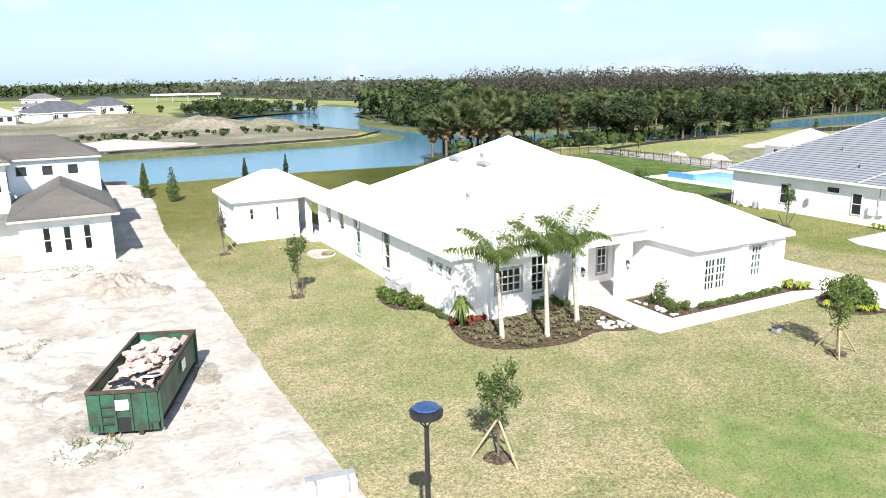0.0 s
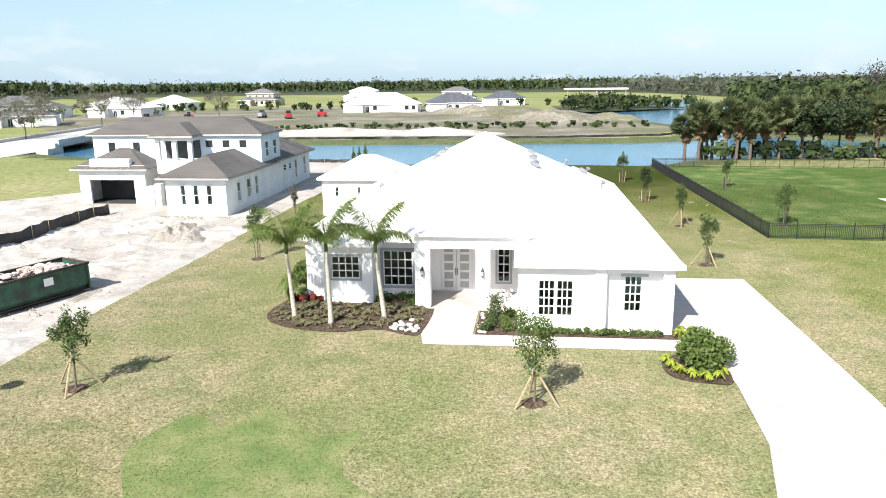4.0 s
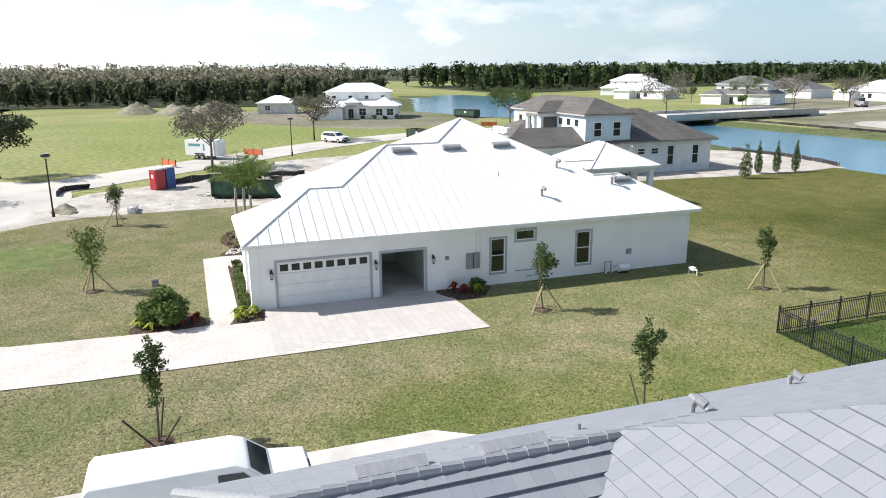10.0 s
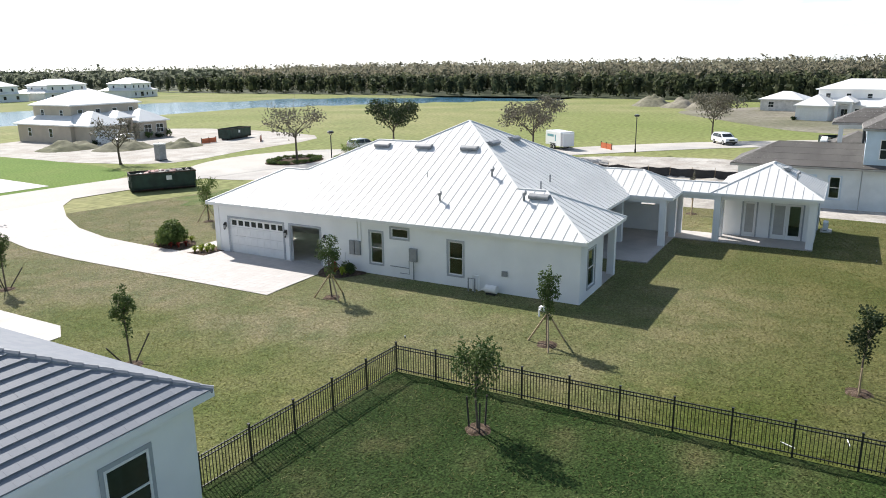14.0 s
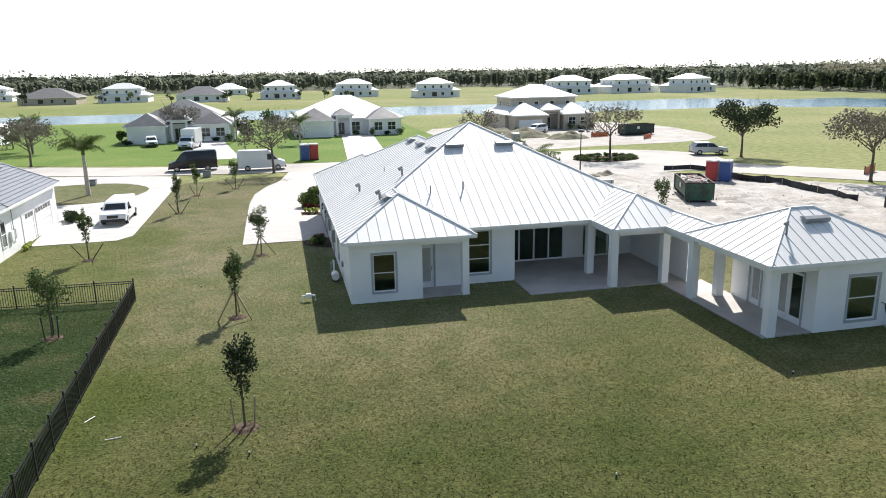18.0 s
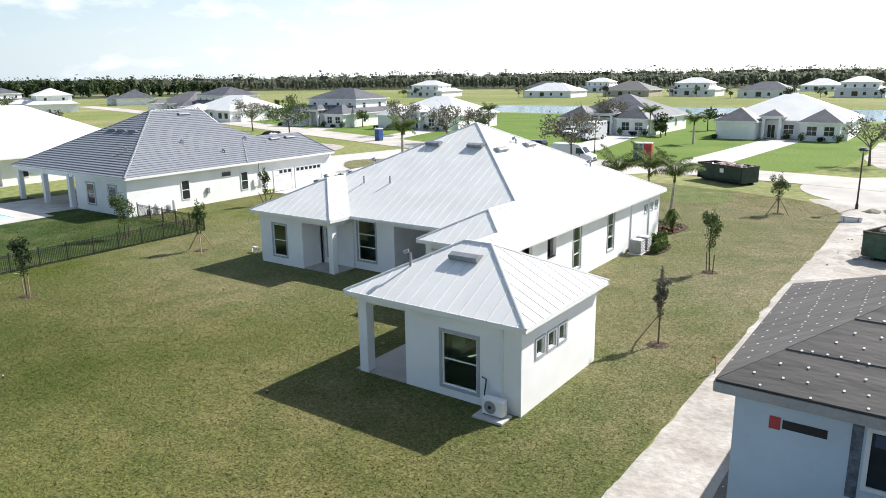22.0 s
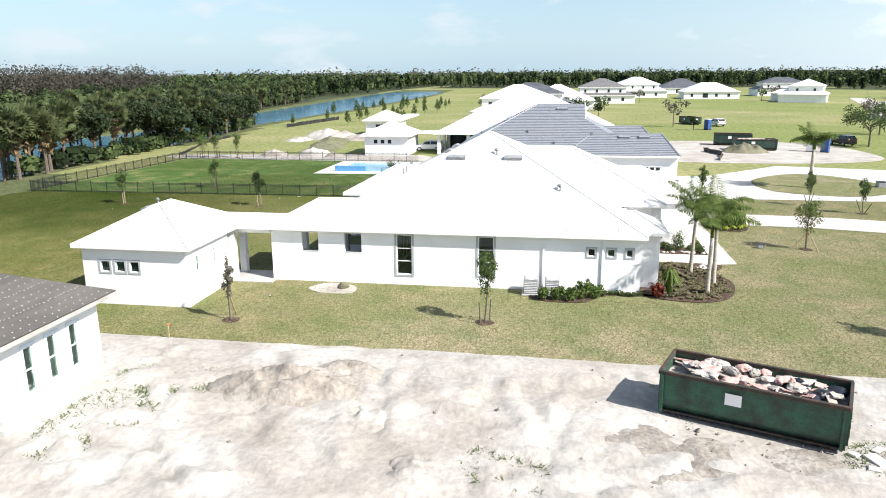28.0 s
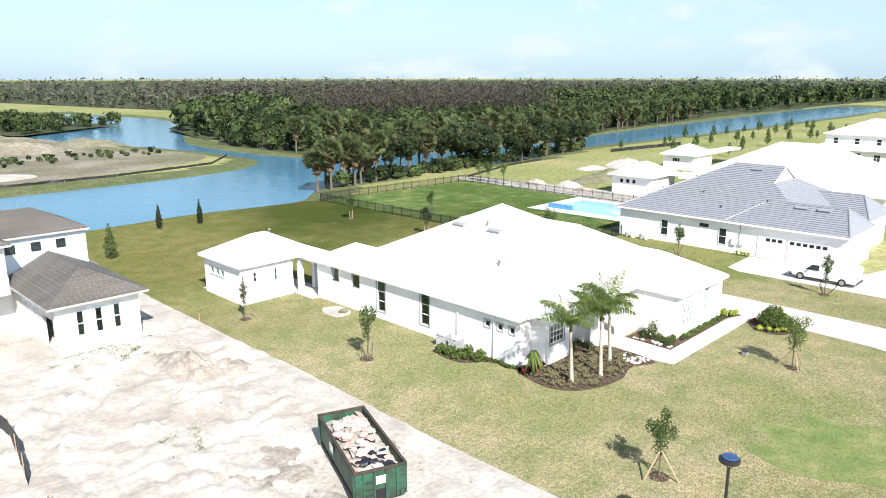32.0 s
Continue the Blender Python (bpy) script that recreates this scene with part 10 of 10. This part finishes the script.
for i, (x_, y_, w_, d_, rz_) in enumerate(((-0.1, 26.0, 0.75, 0.5, 20), (-0.7, 26.3, 0.4, 0.3, 70), (0.6, 25.7, 0.5, 0.25, 130), (0.2, 26.6, 0.3, 0.28, 40))):
    o = thing("broken_slab", "broken pale concrete slab on the sand", "rubble", x_, y_, 0.07, rz_, "rubble by the dumpster")
    part("slab", bev(boxes((-w_ / 2, -d_ / 2, 0, w_ / 2, d_ / 2, 0.09)), 0.02), CONC, o)
o = thing("survey_stake", "short wooden survey stake at the lawn's edge", "stake", 7.1, 54.9, 0.02)
part("stake", boxes((-0.025, -0.02, 0, 0.025, 0.02, 0.75)), WOOD, o)
part("ribbon", boxes((-0.03, -0.025, 0.62, 0.16, -0.021, 0.7)), ORANGE, o, "orange marker ribbon")
for x_, y_, rz_ in ((45.7, 64.7, 10), (46.8, 63.0, 60)):
    o = thing("plastic_pipe", "white plastic pipe lying on the back lawn", "pipe", x_, y_, 0.05, rz_)
    part("pipe", tube(bmesh.new(), [(-0.25, 0, 0), (0.25, 0, 0)], 0.018, 8), WHITE, o)
for x_, y_ in ((41.2, 66.9), (42.9, 66.0), (30.5, 71.0), (14.0, 52.6), (44.5, 47.0), (20.5, 66.0), (37.5, 78.0)):
    o = thing("sprinkler_head", "small irrigation head in the lawn", "sprinkler", x_, y_, 0.015, group="sprinklers")
    part("riser", tube(bmesh.new(), [(0, 0, 0), (0, 0, 0.1)], 0.03, 8), BLACK, o)
    part("nozzle", tube(bmesh.new(), [(0, 0, 0.1), (0, 0, 0.14)], [0.035, 0.02], 8), WHITE, o)

for i, (x_, y_, w_, l_, rz_) in enumerate(((50.5, -36, 6, 34, 8), (26, -32, 6, 42, -4), (93, -36, 6, 26, 14), (122, -41, 6, 20, 12))):
    a_ = math.radians(rz_)
    q = [(x_ + dx * math.cos(a_) - dy * math.sin(a_), y_ + dx * math.sin(a_) + dy * math.cos(a_)) for dx, dy in ((-w_ / 2, -l_ / 2), (w_ / 2, -l_ / 2), (w_ / 2, l_ / 2), (-w_ / 2, l_ / 2))]
    sheet("far_driveway", q, 0.048, CONC, "pale concrete drive of a far house")


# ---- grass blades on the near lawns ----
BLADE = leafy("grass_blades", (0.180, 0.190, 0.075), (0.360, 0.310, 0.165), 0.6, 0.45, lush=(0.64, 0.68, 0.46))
BLADEGREEN = leafy("green_grass_blades", (0.055, 0.098, 0.028), (0.17, 0.175, 0.066), 0.7, 0.3)


def turf(name, poly, holes, per_m2, height, material, label, seed):
    """Tufts of upright blades over a lawn, left out on what covers it."""
    rng = np.random.default_rng(seed)
    P = np.array(poly)
    lo, hi = P.min(0), P.max(0)
    n = int((hi[0] - lo[0]) * (hi[1] - lo[1]) * per_m2)
    x, y = rng.uniform(lo[0], hi[0], n), rng.uniform(lo[1], hi[1], n)
    ok = inside_depth(x, y, poly) > 0.05
    for h in holes:
        ok &= inside_depth(x, y, h) < 0.03
    x, y = x[ok], y[ok]
    n = len(x)
    a = rng.uniform(0, 6.283, n)
    h = height * rng.uniform(0.4, 1.2, n)
    w = rng.uniform(0.012, 0.03, n)
    dx, dy = np.cos(a) * w, np.sin(a) * w
    lx, ly = rng.normal(size=n) * h * 1.1, rng.normal(size=n) * h * 1.1
    z = np.full(n, 0.012)
    v = np.stack([np.stack([x - dx, y - dy, z], 1), np.stack([x + dx, y + dy, z], 1), np.stack([x + dx * 0.35 + lx, y + dy * 0.35 + ly, z + h], 1), np.stack([x - dx * 0.35 + lx, y - dy * 0.35 + ly, z + h], 1)], 1).reshape(-1, 3)
    return tagged(new(name, leaf_mesh(name, v, material)), label, "grass", kind="stuff")


COVER = [DRIVE, [(25.0, 24.75), (37.9, 24.75), (37.9, 26.9), (36.5, 53), (30, 53), (22, 54), (19.5, 55), (19.2, 62.5), (11.4, 62.5), (11.4, 56), (17.3, 54), (17.2, 39), (15.4, 37), (15.8, 34.5), (16.6, 31), (16.3, 28.6), (17.0, 27.1), (20.6, 26.0), (24.7, 26)], [(35.5, 21.5), (37.9, 21.5), (37.9, 24.4), (35.5, 24.2)], [(36.4, 36), (38.2, 36.9), (38.2, 39), (36.4, 39.2)], [(50.9, 8), (58, 8), (58, 33), (51.8, 32.7), (50.9, 31.3)]]
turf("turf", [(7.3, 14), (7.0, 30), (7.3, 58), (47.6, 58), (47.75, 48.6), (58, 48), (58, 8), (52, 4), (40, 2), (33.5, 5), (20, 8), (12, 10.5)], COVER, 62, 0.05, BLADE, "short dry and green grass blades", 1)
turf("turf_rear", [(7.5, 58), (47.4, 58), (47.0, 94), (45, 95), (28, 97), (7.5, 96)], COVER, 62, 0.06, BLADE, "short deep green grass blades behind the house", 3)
turf("turf_neighbour", [(47.9, 48.8), (62, 48.8), (62, 80), (47.4, 80)], [], 75, 0.06, BLADEGREEN, "short deep green grass blades", 2)

WEED = leafy("weed_leaves", (0.07, 0.11, 0.025), (0.16, 0.195, 0.06), 0.7, 0.3)
for i, (pts, n_) in enumerate((([(3.2, 54.7), (4.6, 52.2), (3.6, 49.4), (1.6, 49.9), (0.6, 51.6), (2.0, 54.2)], 150), ([(-2.9, 54.6), (1.2, 54.4), (0.4, 51.4), (-2.6, 51.6), (-4.4, 53.0)], 110), ([(-4.5, 37.5), (-2, 36), (0, 37.5), (-2, 39.5)], 70), ([(-0.4, 27.2), (1.4, 25.8), (0.4, 24.6), (-1.4, 25.6)], 90))):
    w_ = turf("sand_weeds", smooth_closed(pts, 4), [], n_, 0.09, WEED, "thin low weeds on the building sand", 20 + i)
    w_.location.z = 0.06

# pavers on the apron before the garage
slabs = [finish("paver", bev(boxes((0.002, 0.002, 0, w_ - 0.002, 0.398, 0.009)), 0.002), PAVER) for w_ in (0.6, 0.4, 0.8)]
rq = np.random.default_rng(17)
for r_ in range(24):
    x_ = 36.52 + 0.0
    while x_ < 42.5:
        k_ = int(rq.integers(3))
        w_ = (0.6, 0.4, 0.8)[k_]
        if x_ + w_ > 42.62:
            break
        if not (r_ > 22 and x_ < 38.2):
            share("paver", slabs[k_], drive, Matrix.Translation((x_, 27.25 + 0.4 * r_, 0.049)))
        x_ += w_
